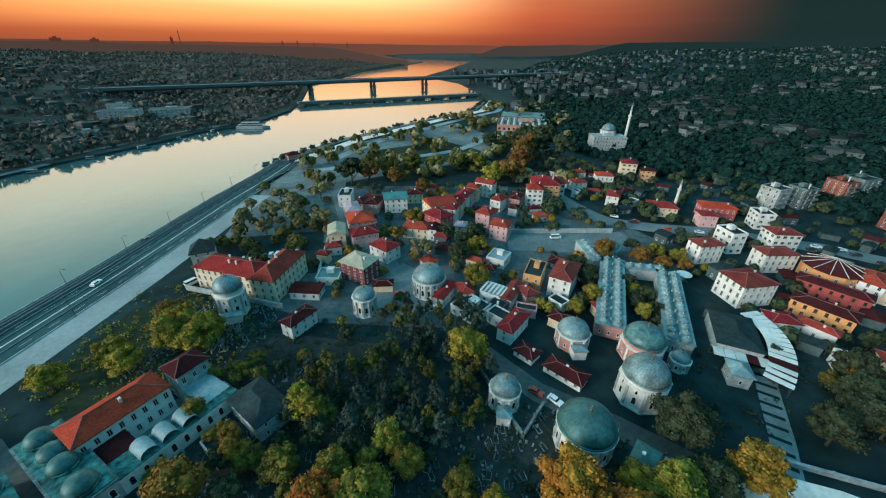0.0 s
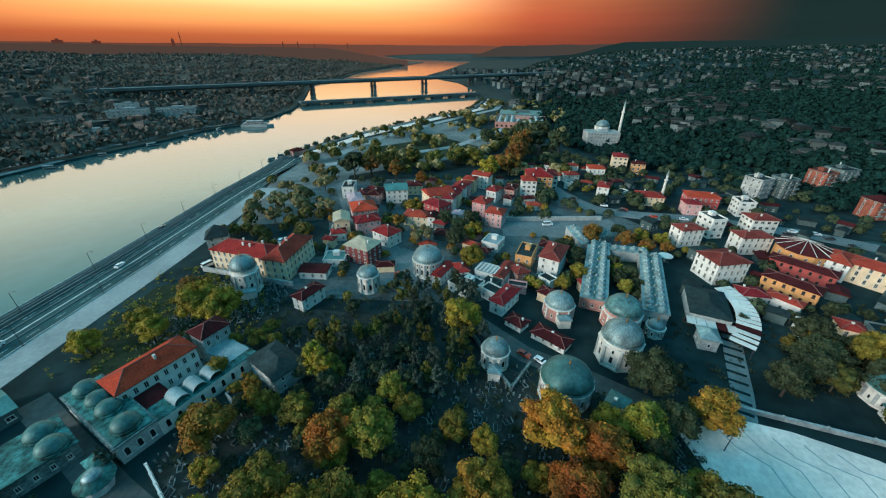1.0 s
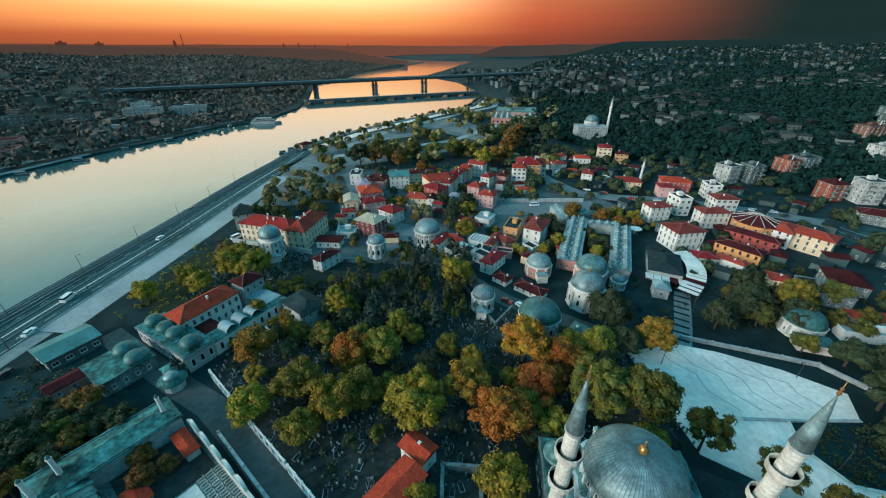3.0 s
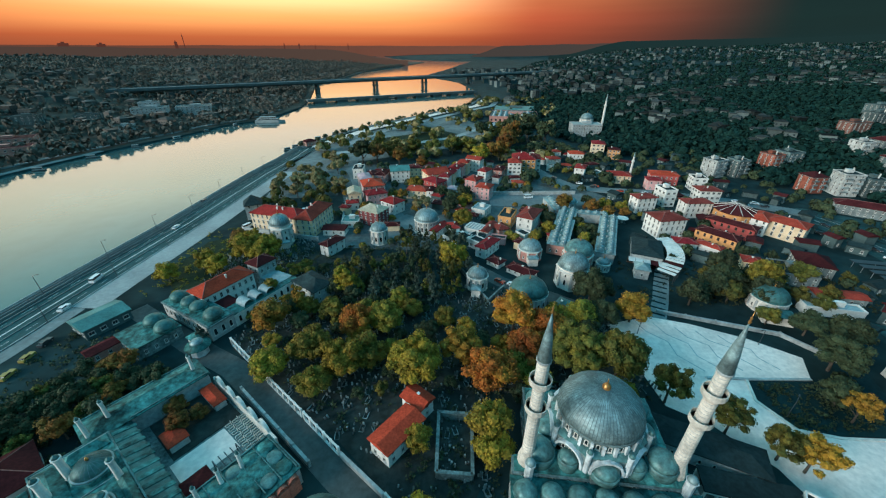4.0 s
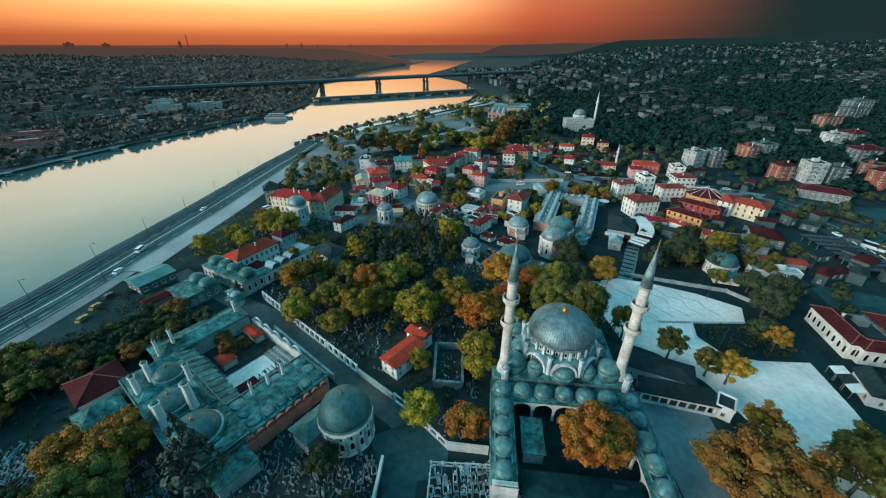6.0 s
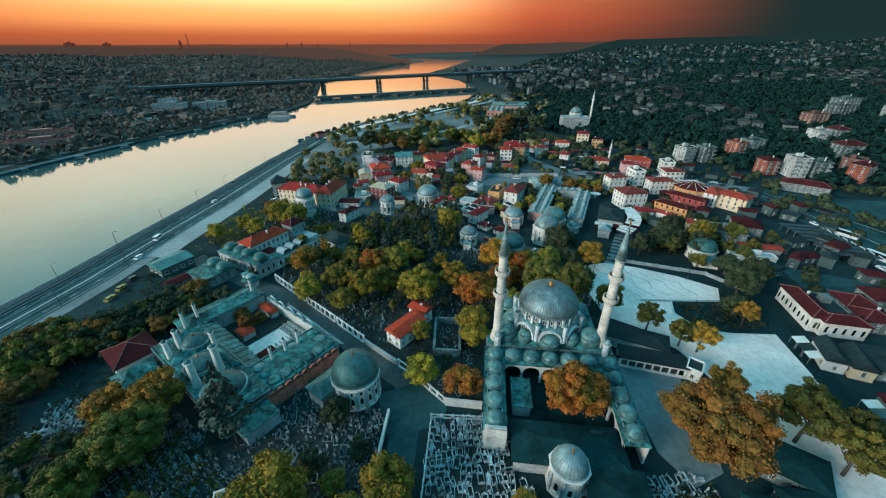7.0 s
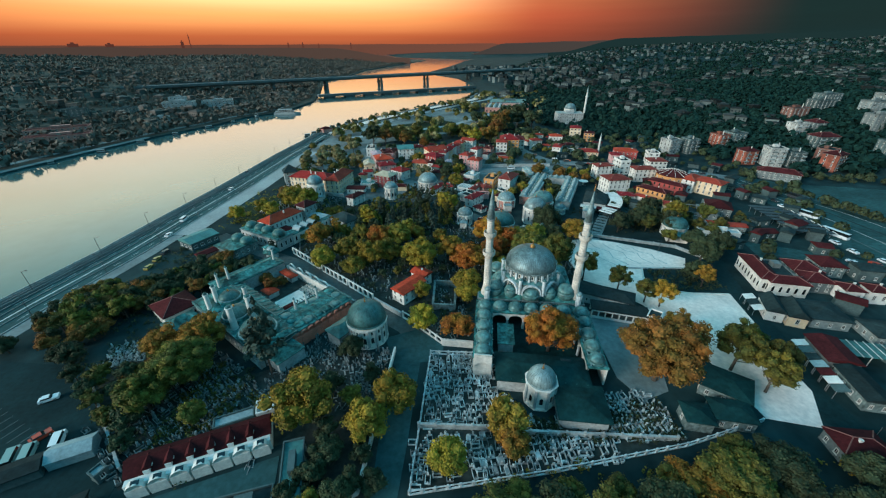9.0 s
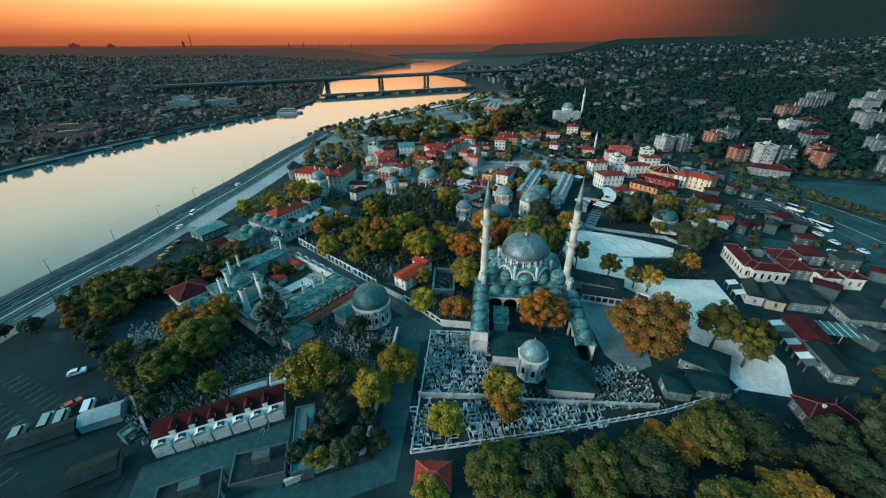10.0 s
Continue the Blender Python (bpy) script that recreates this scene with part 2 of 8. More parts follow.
PAVING_WORN = material("worn_alley_paving", (0.080, 0.090, 0.086), stain=0.35, stain_scale=0.06, fine=0.25, fine_scale=0.6)
RIDGE = material("ridge_tiles", (0.24, 0.10, 0.085), stain=0.3, stain_scale=0.3, fine=0.3, fine_scale=2)
GRASS = material("rough_grass", (0.028, 0.040, 0.022), stain=0.4, stain_scale=0.05, fine=0.35, fine_scale=0.6, bump=0.1, spec=0.06)
LINE = material("road_paint", (0.62, 0.64, 0.62), stain=0.2, fine=0.2)
BARK = material("bark", (0.075, 0.060, 0.048), stain=0.3, stain_scale=0.8, fine=0.3, fine_scale=4, bump=0.05)
METAL = material("galvanised_steel", (0.42, 0.45, 0.46), rough=0.45, metal=0.6, stain=0.15, fine=0.1)
DARK_METAL = material("dark_steel", (0.06, 0.07, 0.075), rough=0.5, metal=0.4, stain=0.15, fine=0.1)
RUBBER = material("tyre_rubber", (0.02, 0.02, 0.02), rough=0.9, stain=0.1, fine=0.1)
CAR_WHITE = material("white_car_paint", (0.75, 0.76, 0.76), rough=0.25, stain=0.05, fine=0.03, spec=0.5)
CAR_DARK = material("dark_car_paint", (0.04, 0.045, 0.05), rough=0.25, stain=0.05, fine=0.03, spec=0.5)
CAR_RED = material("red_car_paint", (0.50, 0.06, 0.03), rough=0.25, stain=0.05, fine=0.03, spec=0.5)
CAR_YELLOW = material("yellow_taxi_paint", (0.34, 0.24, 0.06), rough=0.35, stain=0.05, fine=0.03, spec=0.5)
CAR_SAGE = material("grey_green_van_paint", (0.22, 0.34, 0.32), rough=0.3, stain=0.1, fine=0.05, spec=0.5)
LEAF = {
    "green": leaf_material("green_leaves", (0.150, 0.128, 0.020), turn=(0.230, 0.160, 0.020)),
    "yellow": leaf_material("yellowing_leaves", (0.285, 0.188, 0.020), turn=(0.190, 0.150, 0.020)),
    "ochre": leaf_material("ochre_leaves", (0.310, 0.145, 0.020), turn=(0.200, 0.135, 0.020)),
    "rust": leaf_material("rust_leaves", (0.330, 0.100, 0.016), turn=(0.280, 0.145, 0.018)),
    "olive": leaf_material("olive_leaves", (0.080, 0.080, 0.018), turn=(0.140, 0.108, 0.018)),
    "brown": leaf_material("brown_plane_leaves", (0.220, 0.086, 0.018), turn=(0.135, 0.084, 0.018)),
    # autumn leaves of the farther trees, paled and greyed to imitate haze
    "tawny": leaf_material("hazed_tawny_leaves", (0.250, 0.175, 0.080), turn=(0.180, 0.155, 0.070)),
    "dark": leaf_material("dark_leaves", (0.040, 0.052, 0.024)),
    "cypress": leaf_material("cypress_needles", (0.046, 0.064, 0.046), hue=0.01),
}
WATER = water_material()


# ---- mesh building ----
class Build:
    """Collects vertices and faces of one part."""

    def __init__(self):
        self.v, self.f = [], []

    def add(self, verts, faces, m=None):
        k = len(self.v)
        self.v += [tuple(m @ Vector(p)) for p in verts] if m is not None else [tuple(p) for p in verts]
        self.f += [tuple(i + k for i in face) for face in faces]
        return self

    def box(self, x0, x1, y0, y1, z0, z1, m=None):
        return self.add([(x0, y0, z0), (x1, y0, z0), (x1, y1, z0), (x0, y1, z0), (x0, y0, z1), (x1, y0, z1), (x1, y1, z1), (x0, y1, z1)],
                        [(3, 2, 1, 0), (4, 5, 6, 7), (0, 1, 5, 4), (1, 2, 6, 5), (2, 3, 7, 6), (3, 0, 4, 7)], m)

    def prism(self, pts, z0, z1, m=None):
        n = len(pts)
        return self.add([(x, y, z0) for x, y in pts] + [(x, y, z1) for x, y in pts],
                        [tuple(range(n - 1, -1, -1)), tuple(range(n, 2 * n))] + [(i, (i + 1) % n, n + (i + 1) % n, n + i) for i in range(n)], m)

    def lathe(self, profile, n, m=None, start=0.0, sweep=2 * math.pi, rib=0.0):
        """Profile of (radius, z) from below upwards."""
        full = sweep > 6.28
        cols = n if full else n + 1
        verts, faces = [], []
        for r, z in profile:
            for i in range(cols):
                a = start + sweep * i / n
                q = r * (1 + rib * (i % 2))
                verts.append((q * math.cos(a), q * math.sin(a), z))
        for k in range(len(profile) - 1):
            for i in range(n):
                j = (i + 1) % cols
                faces.append((k * cols + i, k * cols + j, (k + 1) * cols + j, (k + 1) * cols + i))
        if full:
            faces.append(tuple(range(cols - 1, -1, -1)))
            faces.append(tuple(range((len(profile) - 1) * cols, len(profile) * cols)))
        return self.add(verts, faces, m)

    def dome(self, r, h, z, n=24, m=None, rib=0.0, rings=7, sweep=2 * math.pi, start=0.0):
        prof = [(r * math.cos(math.pi / 2 * k / rings), z + h * math.sin(math.pi / 2 * k / rings)) for k in range(rings)] + [(0.02 * r, z + h)]
        return self.lathe(prof, n, m, start, sweep, rib)

    def seams(self, r, h, z, n=40, m=None, rings=8, t=0.05, w=0.045):
        """Raised seams up a dome."""
        for k in range(n):
            a = 2 * math.pi * k / n
            c, s = math.cos(a), math.sin(a)
            v = []
            for i in range(rings + 1):
                e = math.pi / 2 * i / rings * 0.96
                q, zz = (r + t) * math.cos(e), z + (h + t) * math.sin(e)
                ww = w * (0.35 + 0.65 * math.cos(e))
                v += [(q * c - ww * s, q * s + ww * c, zz), (q * c + ww * s, q * s - ww * c, zz)]
            self.add(v, [(2 * i, 2 * i + 1, 2 * i + 3, 2 * i + 2) for i in range(rings)], m)
        return self

    def tube(self, a, b, ra, rb, n=6):
        a, b = Vector(a), Vector(b)
        q = (b - a).to_track_quat("Z", "Y").to_matrix().to_4x4()
        return self.lathe([(ra, 0), (rb, (b - a).length)], n, Matrix.Translation(a) @ q)

    def hip(self, w, d, z, h, over=0.5, m=None, thick=0.25):
        w, d = w / 2 + over, d / 2 + over
        if w >= d:
            a, b = (-(w - d), 0, z + h + thick), (w - d, 0, z + h + thick)
        else:
            a, b = (0, -(d - w), z + h + thick), (0, d - w, z + h + thick)
        v = [(-w, -d, z), (w, -d, z), (w, d, z), (-w, d, z), (-w, -d, z + thick), (w, -d, z + thick), (w, d, z + thick), (-w, d, z + thick), a, b]
        f = [(3, 2, 1, 0), (0, 1, 5, 4), (1, 2, 6, 5), (2, 3, 7, 6), (3, 0, 4, 7)]
        f += [(4, 5, 9, 8), (5, 6, 9), (6, 7, 8, 9), (7, 4, 8)] if w >= d else [(4, 5, 8), (5, 6, 9, 8), (6, 7, 9), (7, 4, 8, 9)]
        return self.add(v, f, m)

    def hip_ridge(self, w, d, z, h, over=0.5, thick=0.25, r=0.13):
        w, d = w / 2 + over, d / 2 + over
        a, b = ((-(w - d), 0), (w - d, 0)) if w >= d else ((0, -(d - w)), (0, d - w))
        zr, ze = z + h + thick + 0.03, z + thick + 0.03
        self.tube((*a, zr), (*b, zr + 0.001), r, r, 4) if (a[0] - b[0]) ** 2 + (a[1] - b[1]) ** 2 > 0.01 else self
        for sx in (-1, 1):
            for sy in (-1, 1):
                e = (b if sx > 0 else a) if w >= d else (b if sy > 0 else a)
                self.tube((sx * w, sy * d, ze), (*e, zr), r, r, 4)
        return self

    def gable(self, w, d, z, h, over=0.5, m=None, thick=0.25):
        """Ridge along the longer side."""
        if w < d:
            return self.gable(d, w, z, h, over, (m or Matrix.Identity(4)) @ pose(0, 0, 0, 0, 0, 90), thick)
        w, d = w / 2 + over, d / 2 + over
        v = [(s * w, y, zz) for s in (-1, 1) for y, zz in ((-d, z), (d, z), (d, z + thick), (0, z + h + thick), (-d, z + thick))]
        return self.add(v, [(0, 1, 2, 3, 4), (9, 8, 7, 6, 5), (0, 5, 6, 1), (1, 6, 7, 2), (2, 7, 8, 3), (3, 8, 9, 4), (4, 9, 5, 0)], m)

    def mesh(self, name, mat, smooth=False):
        me = bpy.data.meshes.new(name)
        me.from_pydata(self.v, [], self.f)
        me.materials.append(mat)
        if smooth:
            me.polygons.foreach_set("use_smooth", [True] * len(me.polygons))
        me.update()
        return me


def thing(name, m, label, category, group="", kind=""):
    ob = new(name)
    ob.matrix_basis = m
    ob.empty_display_size = 0.5
    return tagged(ob, label, category, group, kind)


def part(name, build, mat, parent=None, label="", smooth=False, m=None):
    data = build if isinstance(build, bpy.types.Mesh) else build.mesh(name, mat, smooth)
    ob = new(name, data)
    if parent is not None:
        ob.parent = parent
    if m is not None:
        ob.matrix_basis = m
    if label:
        tagged(ob, label)
    return ob


def structure(name, build, mat, label, category, kind="structure", smooth=False):
    return tagged(part(name, build, mat, smooth=smooth), label, category, kind=kind)


def smooth01(t):
    t = min(1.0, max(0.0, t))
    return t * t * (3 - 2 * t)


def along(table, y):
    """Linear between (y, value) pairs."""
    if y <= table[0][0]:
        return table[0][1]
    for (a, va), (b, vb) in zip(table, table[1:]):
        if y <= b:
            return va + (vb - va) * (y - a) / (b - a)
    return table[-1][1]


TAKEN = []  # footprints already built on: x, y, radius
WAYS = []  # centre lines of roads with half widths


def free(x, y, r):
    if any((x - a) ** 2 + (y - b) ** 2 < (r + c) ** 2 for a, b, c in TAKEN):
        return False
    for (ax, ay), (bx, by), h in WAYS:
        dx, dy = bx - ax, by - ay
        t = min(1.0, max(0.0, ((x - ax) * dx + (y - ay) * dy) / (dx * dx + dy * dy)))
        if (x - ax - t * dx) ** 2 + (y - ay - t * dy) ** 2 < (h + r) ** 2:
            return False
    return True


# ---- the lie of the land ----
SHORE_R = [(-700, -240), (-200, -185), (-13, -161), (26, -154), (65, -150), (116, -144), (207, -137), (253, -131), (300, -128), (378, -94), (433, -55),
           (500, -7), (575, 53), (683, 83), (875, 94), (1080, 70), (1300, -24), (1400, -12), (1696, 55), (2300, 165), (2900, 296), (3050, 200), (3200, -200), (3500, -320), (4900, -600)]
SHORE_L = [(-700, -560), (-200, -420), (40, -345), (160, -327), (218, -314), (281, -297), (361, -263), (408, -252), (441, -224), (498, -214), (567, -208),
           (704, -233), (991, -301), (1210, -276), (1535, -272), (1920, -193), (2500, -75), (2650, -48), (2760, -110), (2950, -300), (3300, -400), (4900, -700)]
HILL_FOOT = [(-700, 420), (0, 380), (150, 300), (250, 205), (420, 140), (800, 170), (1500, 330), (3000, 900), (4900, 1500)]
WATER_Z = -1.5


def ground_z(x, y):
    r, l = along(SHORE_R, y), along(SHORE_L, y)
    if l < x < r:
        return -5.0
    if x >= r:
        d = max(0.0, x - along(HILL_FOOT, y))
        z = 88 * (1 - math.exp(-d / 700))
        far = smooth01((y - 700) / 1500)
        z += far * 30 * (1 - math.exp(-max(0, x - r - 60) / 500))
    else:
        d = max(0.0, l - 90 - x)
        z = 62 * (1 - math.exp(-d / 600))
    if d > 0:
        z += min(1, d / 150) * (10 * noise.noise((x / 170, y / 170, 0)) + 16 * noise.noise((x / 600, y / 600, 3)))
    return max(0.0, z)


def spaced(first, step, grow, end):
    out, v = [], first
    while v < end:
        out.append(v)
        v += step
        step *= grow
    return out + [end]


def build_ground():
    rows = [-p for p in spaced(200, 12, 1.12, 700)][::-1] + [float(v) for v in range(-190, 700, 10)] + spaced(700, 12, 1.055, 4850)
    offs = spaced(0.0, 6, 1.045, 4700)
    b = Build()
    cols = 0
    for y in rows:
        r, l = along(SHORE_R, y), along(SHORE_L, y)
        xs = [l - o for o in offs[::-1]] + [l + 0.3, l + (r - l) * 0.3, l + (r - l) * 0.7, r - 0.3] + [r + o for o in offs]
        cols = len(xs)
        b.v += [(x, y, ground_z(x, y) if not l < x < r else -5.0) for x in xs]
    b.f = [(k * cols + i, k * cols + i + 1, (k + 1) * cols + i + 1, (k + 1) * cols + i) for k in range(len(rows) - 1) for i in range(cols - 1)]
    ground = structure("ground", b, LAND, "dark built-up ground rising to wooded hills", "ground", smooth=True)
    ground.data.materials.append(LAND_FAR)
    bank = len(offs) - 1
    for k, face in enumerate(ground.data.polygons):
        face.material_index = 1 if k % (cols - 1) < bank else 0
    w = Build().add([(-900, -690, WATER_Z), (900, -690, WATER_Z), (900, 4800, WATER_Z), (-900, 4800, WATER_Z)], [(0, 1, 2, 3)])
    structure("water", w, WATER, "calm inlet water mirroring the sunset sky", "water")


build_ground()


def strip(name, pts, width, z, mat, label, category, thick=0.12):
    """A flat way of even width along a few points."""
    b = Build()
    P = [Vector(p) for p in pts]
    if width > 2:
        WAYS.extend(((p.x, p.y), (q.x, q.y), width / 2) for p, q in zip(P, P[1:]))
    for i, p in enumerate(P):
        d = (P[min(i + 1, len(P) - 1)] - P[max(i - 1, 0)]).normalized()
        n = Vector((-d.y, d.x)) * width / 2
        for q in (p + n, p - n):
            g = max(0.0, ground_z(q.x, q.y)) + z
            b.v += [(q.x, q.y, g), (q.x, q.y, g - thick - 0.3)]
    for i in range(len(P) - 1):
        k = 4 * i
        b.f += [(k, k + 2, k + 6, k + 4), (k + 1, k, k + 4, k + 5), (k + 2, k + 3, k + 7, k + 6)]
    return structure(name, b, mat, label, category)


def shore_line(offset, y0, y1, step=8.0):
    out, y = [], y0
    while y <= y1:
        out.append((along(SHORE_R, y) + offset, y))
        y += step
    return out


def slab(name, pts, z, mat, label, category, thick=0.3):
    return structure(name, Build().prism(pts, z - thick, z), mat, label, category)

# ---- roads, quays and squares ----
strip("quay_promenade", shore_line(2.5, -300, 290), 5.0, 0.14, PAVING_GREY, "grey paved quay along the water", "pavement")
strip("shore_road", shore_line(13.5, -300, 290), 16.0, 0.05, ROAD_TEAL, "worn asphalt dual carriageway along the water", "road")
strip("lower_pavement", shore_line(25.0, -140, 44), 5.5, 0.09, PAVING_GREY, "grey pavement beside the shore road", "pavement")
strip("shore_pavement", shore_line(27.5, 44, 215), 11.5, 0.10, PAVING_PALE, "broad pale pavement beside the shore road", "pavement")
strip("shore_road_far", shore_line(20, 290, 700), 11, 0.25, PAVING, "pale shore road running towards the bridge", "road")
strip("park_path", shore_line(44, 300, 640), 9, 0.2, PAVING_PALE, "grey path through the waterside park", "pavement")
strip("park_road", [(-96, 262), (-40, 292), (20, 330), (66, 392), (110, 470)], 8, 0.22, PAVING_PALE, "pale road through the waterside park", "road")
strip("park_quay", shore_line(6, 290, 690), 6, 0.12, PARK_PAVING, "grey waterside walk of the park", "pavement")
strip("alley", [(-106, 43), (-90, 33), (-68, 19.5), (-58, 14), (-46, 4.2), (-32, -7.7), (-21, -17.4), (-7.5, -28.5), (-2, -36)], 7.0, 0.06, PAVING_WORN, "straight paved alley between cemetery walls", "road")
strip("alley_lower", [(-5, -36), (-6.5, -52), (-8, -70), (-9, -86), (-30, -93), (-60, -100)], 7.0, 0.07, ROAD_TEAL, "dark asphalt lane beside the marble cemetery", "road")
slab("alley_crossing", [(-14, -34), (-4, -30), (5, -37), (4, -44), (-10, -46)], 0.09, ROAD_TEAL, "small paved crossing at the alley's end", "road", 0.2)
strip("tomb_street", [(-8, 100), (4, 92), (14, 74), (28, 58), (44, 48), (60, 36), (64, 30)], 7.0, 0.06, PAVING_WORN, "narrow asphalt street winding past the tombs", "road")
strip("village_street", [(-12, 112), (-20, 128), (-28, 140), (-48, 172), (-62, 215), (-66, 250)], 7.0, 0.06, ASPHALT_PALE, "street climbing between red-roofed houses", "road")
# paler sheet over the village ground; haze is put into its colour
slab("village_ground", [(-58, 96), (-40, 88), (14, 84), (30, 92), (62, 118), (104, 112), (112, 150), (98, 176), (80, 226), (30, 232), (-64, 230), (-66, 190), (-54, 150)], 0.03, VILLAGE_PAVING, "worn grey paving and yards between the village houses, lightened for haze", "pavement", 0.2)
slab("village_square", [(-22, 96), (-8, 90), (2, 96), (-2, 118), (-14, 128), (-24, 116)], 0.1, ASPHALT_PALE, "small asphalt square round the domed tomb", "pavement", 0.2)
strip("boulevard", [(36, 150), (56, 148), (78, 147), (98, 150)], 20, 0.05, ASPHALT_PALE, "wide asphalt boulevard behind the school court", "road")
strip("viaduct_road", [(78, 216), (84, 190), (96, 172), (118, 164), (150, 158), (190, 140), (214, 122)], 11, 0.35, ASPHALT_PALE, "curved asphalt road with pale kerbs", "road")
slab("tram_avenue", [(202, 132), (218, 132), (240, 112), (270, 104), (340, 84), (352, 10), (350, -70), (194, -70), (190, 20), (199, 62), (203, 100)], 0.06, ROAD_DEEP, "wide dark teal-grey avenue with parked buses", "road")
for k, mat in enumerate((CONCRETE, STONE_GREY, ROOF_BLACK, STONE_GREY, CONCRETE)):
    strip("avenue_line", [(206 + 2.2 * k, 128), (207 + 4.5 * k, 100), (206 + 8.5 * k, 60), (204 + 11.5 * k, 10), (204 + 12.5 * k, -60)], 0.35 if mat is STONE_GREY else 0.9, 0.1, mat, "kerb line along the avenue", "road marking", 0.03)
slab("bus_square", [(150, 30), (190, 10), (190, -8), (146, 12)], 0.12, ROAD_DEEP, "open asphalt bus square", "road", 0.2)
strip("market_street", [(124, 14), (117, -10), (112, -34), (104, -58), (106, -84)], 8, 0.06, ASPHALT, "dark market street with stalls", "road")
slab("plaza", [(60, 31), (76.5, 34.5), (88, 30.5), (102, 23), (113, 14), (108, 5.6), (89.7, 6), (86.8, -1), (90.5, -9.8), (99.4, -12.5), (114, -13.5), (111, -29), (106, -46), (105, -58), (98, -69), (86, -66), (84, -44), (78, -19), (70.5, -8), (62, -2)],
     0.12, PAVING, "broad white stone plaza beside the mosque", "pavement")
slab("plaza_garden", [(90.2, 5.7), (107.6, 5.3), (124, 4), (116, -12), (99.6, -12), (91, -9.4), (87.2, -1)], 0.10, ASPHALT, "dark sunken garden beside the plaza", "ground", 0.2)
strip("plaza_kerb", [(78.6, 7.0), (89.7, 6.2), (108, 5.6)], 0.7, 0.5, STONE_GREY, "low stone kerb across the plaza", "kerb", 0.4)
strip("plaza_kerb", [(89.7, 6.2), (86.8, -1), (90.5, -9.8), (99.4, -12.3), (113.6, -13.3)], 0.6, 0.45, STONE, "low stone kerb round the garden", "kerb", 0.35)
strip("plaza_approach", [(78.5, 33), (85, 43), (93, 57), (99, 67)], 5.5, 0.1, PAVING_GREY, "striped grey paving leading to the plaza", "pavement")
slab("mosque_court", [(55, -22), (73, -22), (70, -44), (66, -57), (58, -60), (54, -52)], 0.10, PAVING_GREY, "grey stone outer court", "pavement")
slab("school_yard", [(-96, 112), (-50, 120), (-44, 140), (-60, 152), (-100, 138)], 0.08, ASPHALT, "asphalt yard round the yellow school", "road", 0.2)
slab("parking", [(-140, -40), (-104, -44), (-92, -52), (-68, -74), (-64, -96), (-140, -110)], 0.06, ASPHALT, "dark asphalt car park with painted bays", "road", 0.2)
slab("yard_paving", [(-64, -84), (-34, -73), (-30, -92), (-58, -106)], 0.08, ROAD_TEAL, "grey flagged service yard", "pavement", 0.2)
slab("cemetery_ground", [(-62, 22), (-22, -10), (3, -34), (12, -20), (12, 40), (-10, 76), (-60, 84), (-66, 60)], 0.05, SOIL, "dark leaf-covered cemetery earth", "ground", 0.2)
slab("tomb_cemetery_ground", [(10, 60), (26, 50), (40, 30), (60, 26), (58, 0), (14, 4)], 0.045, SOIL, "dark earth of the tomb garden", "ground", 0.2)
slab("grave_garden", [(-90, -34), (-50, -48), (-24, -36), (-14, -42), (-10, -88), (-34, -70), (-66, -80), (-92, -52)], 0.05, SOIL, "dark shaded earth of the lower cemetery", "ground", 0.2)
slab("marble_cemetery_ground", [(0.6, -41.6), (18, -42.8), (20, -66), (60, -70), (83, -66.6), (61, -73.2), (26.6, -78.8), (-3.2, -82.4)], 0.055, SOIL, "dark earth between the marble graves", "ground", 0.2)
slab("shore_garden", [(-110, 66), (-96, 50), (-70, 72), (-62, 88), (-90, 104), (-108, 96)], 0.05, GRASS, "rough green garden by the shore pavement", "ground", 0.2)
slab("waterside_park", [(-118, 225), (-60, 240), (40, 300), (70, 380), (30, 470), (-40, 400), (-100, 330)], 0.05, PARK_PAVING, "open paved waterside park and car parks", "pavement", 0.2)
slab("park_lawn", [(-70, 262), (30, 300), (44, 330), (10, 372), (-52, 330)], 0.07, GRASS, "dull lawn of the waterside park", "ground", 0.1)
slab("shore_park", [(-104, 152), (-60, 160), (-66, 190), (-64, 232), (-96, 262), (-112, 225)], 0.04, PARK_PAVING, "grey paved ground under the shore trees", "pavement", 0.2)
slab("court_lawn", [(68, 120), (75, 80), (84, 84), (90, 104), (84, 122)], 0.06, GRASS, "planted courtyard of the religious school", "ground", 0.2)


def lane_marks():
    for off in (8.2, 13.5, 18.8):
        b = Build()
        y = -130.0
        while y < 285:
            x = along(SHORE_R, y) + off
            dx = along(SHORE_R, y + 4) - along(SHORE_R, y)
            n = 0.5 if off == 13.5 else 0.16
            b.add([(x - n / 2, y, 0.06), (x + n / 2, y, 0.06), (x + dx + n / 2, y + 4, 0.06), (x + dx - n / 2, y + 4, 0.06)], [(0, 1, 2, 3)])
            y += 4 if off == 13.5 else 9
        structure("lane_marking", b, LINE, "white painted lane marking", "road marking")


lane_marks()


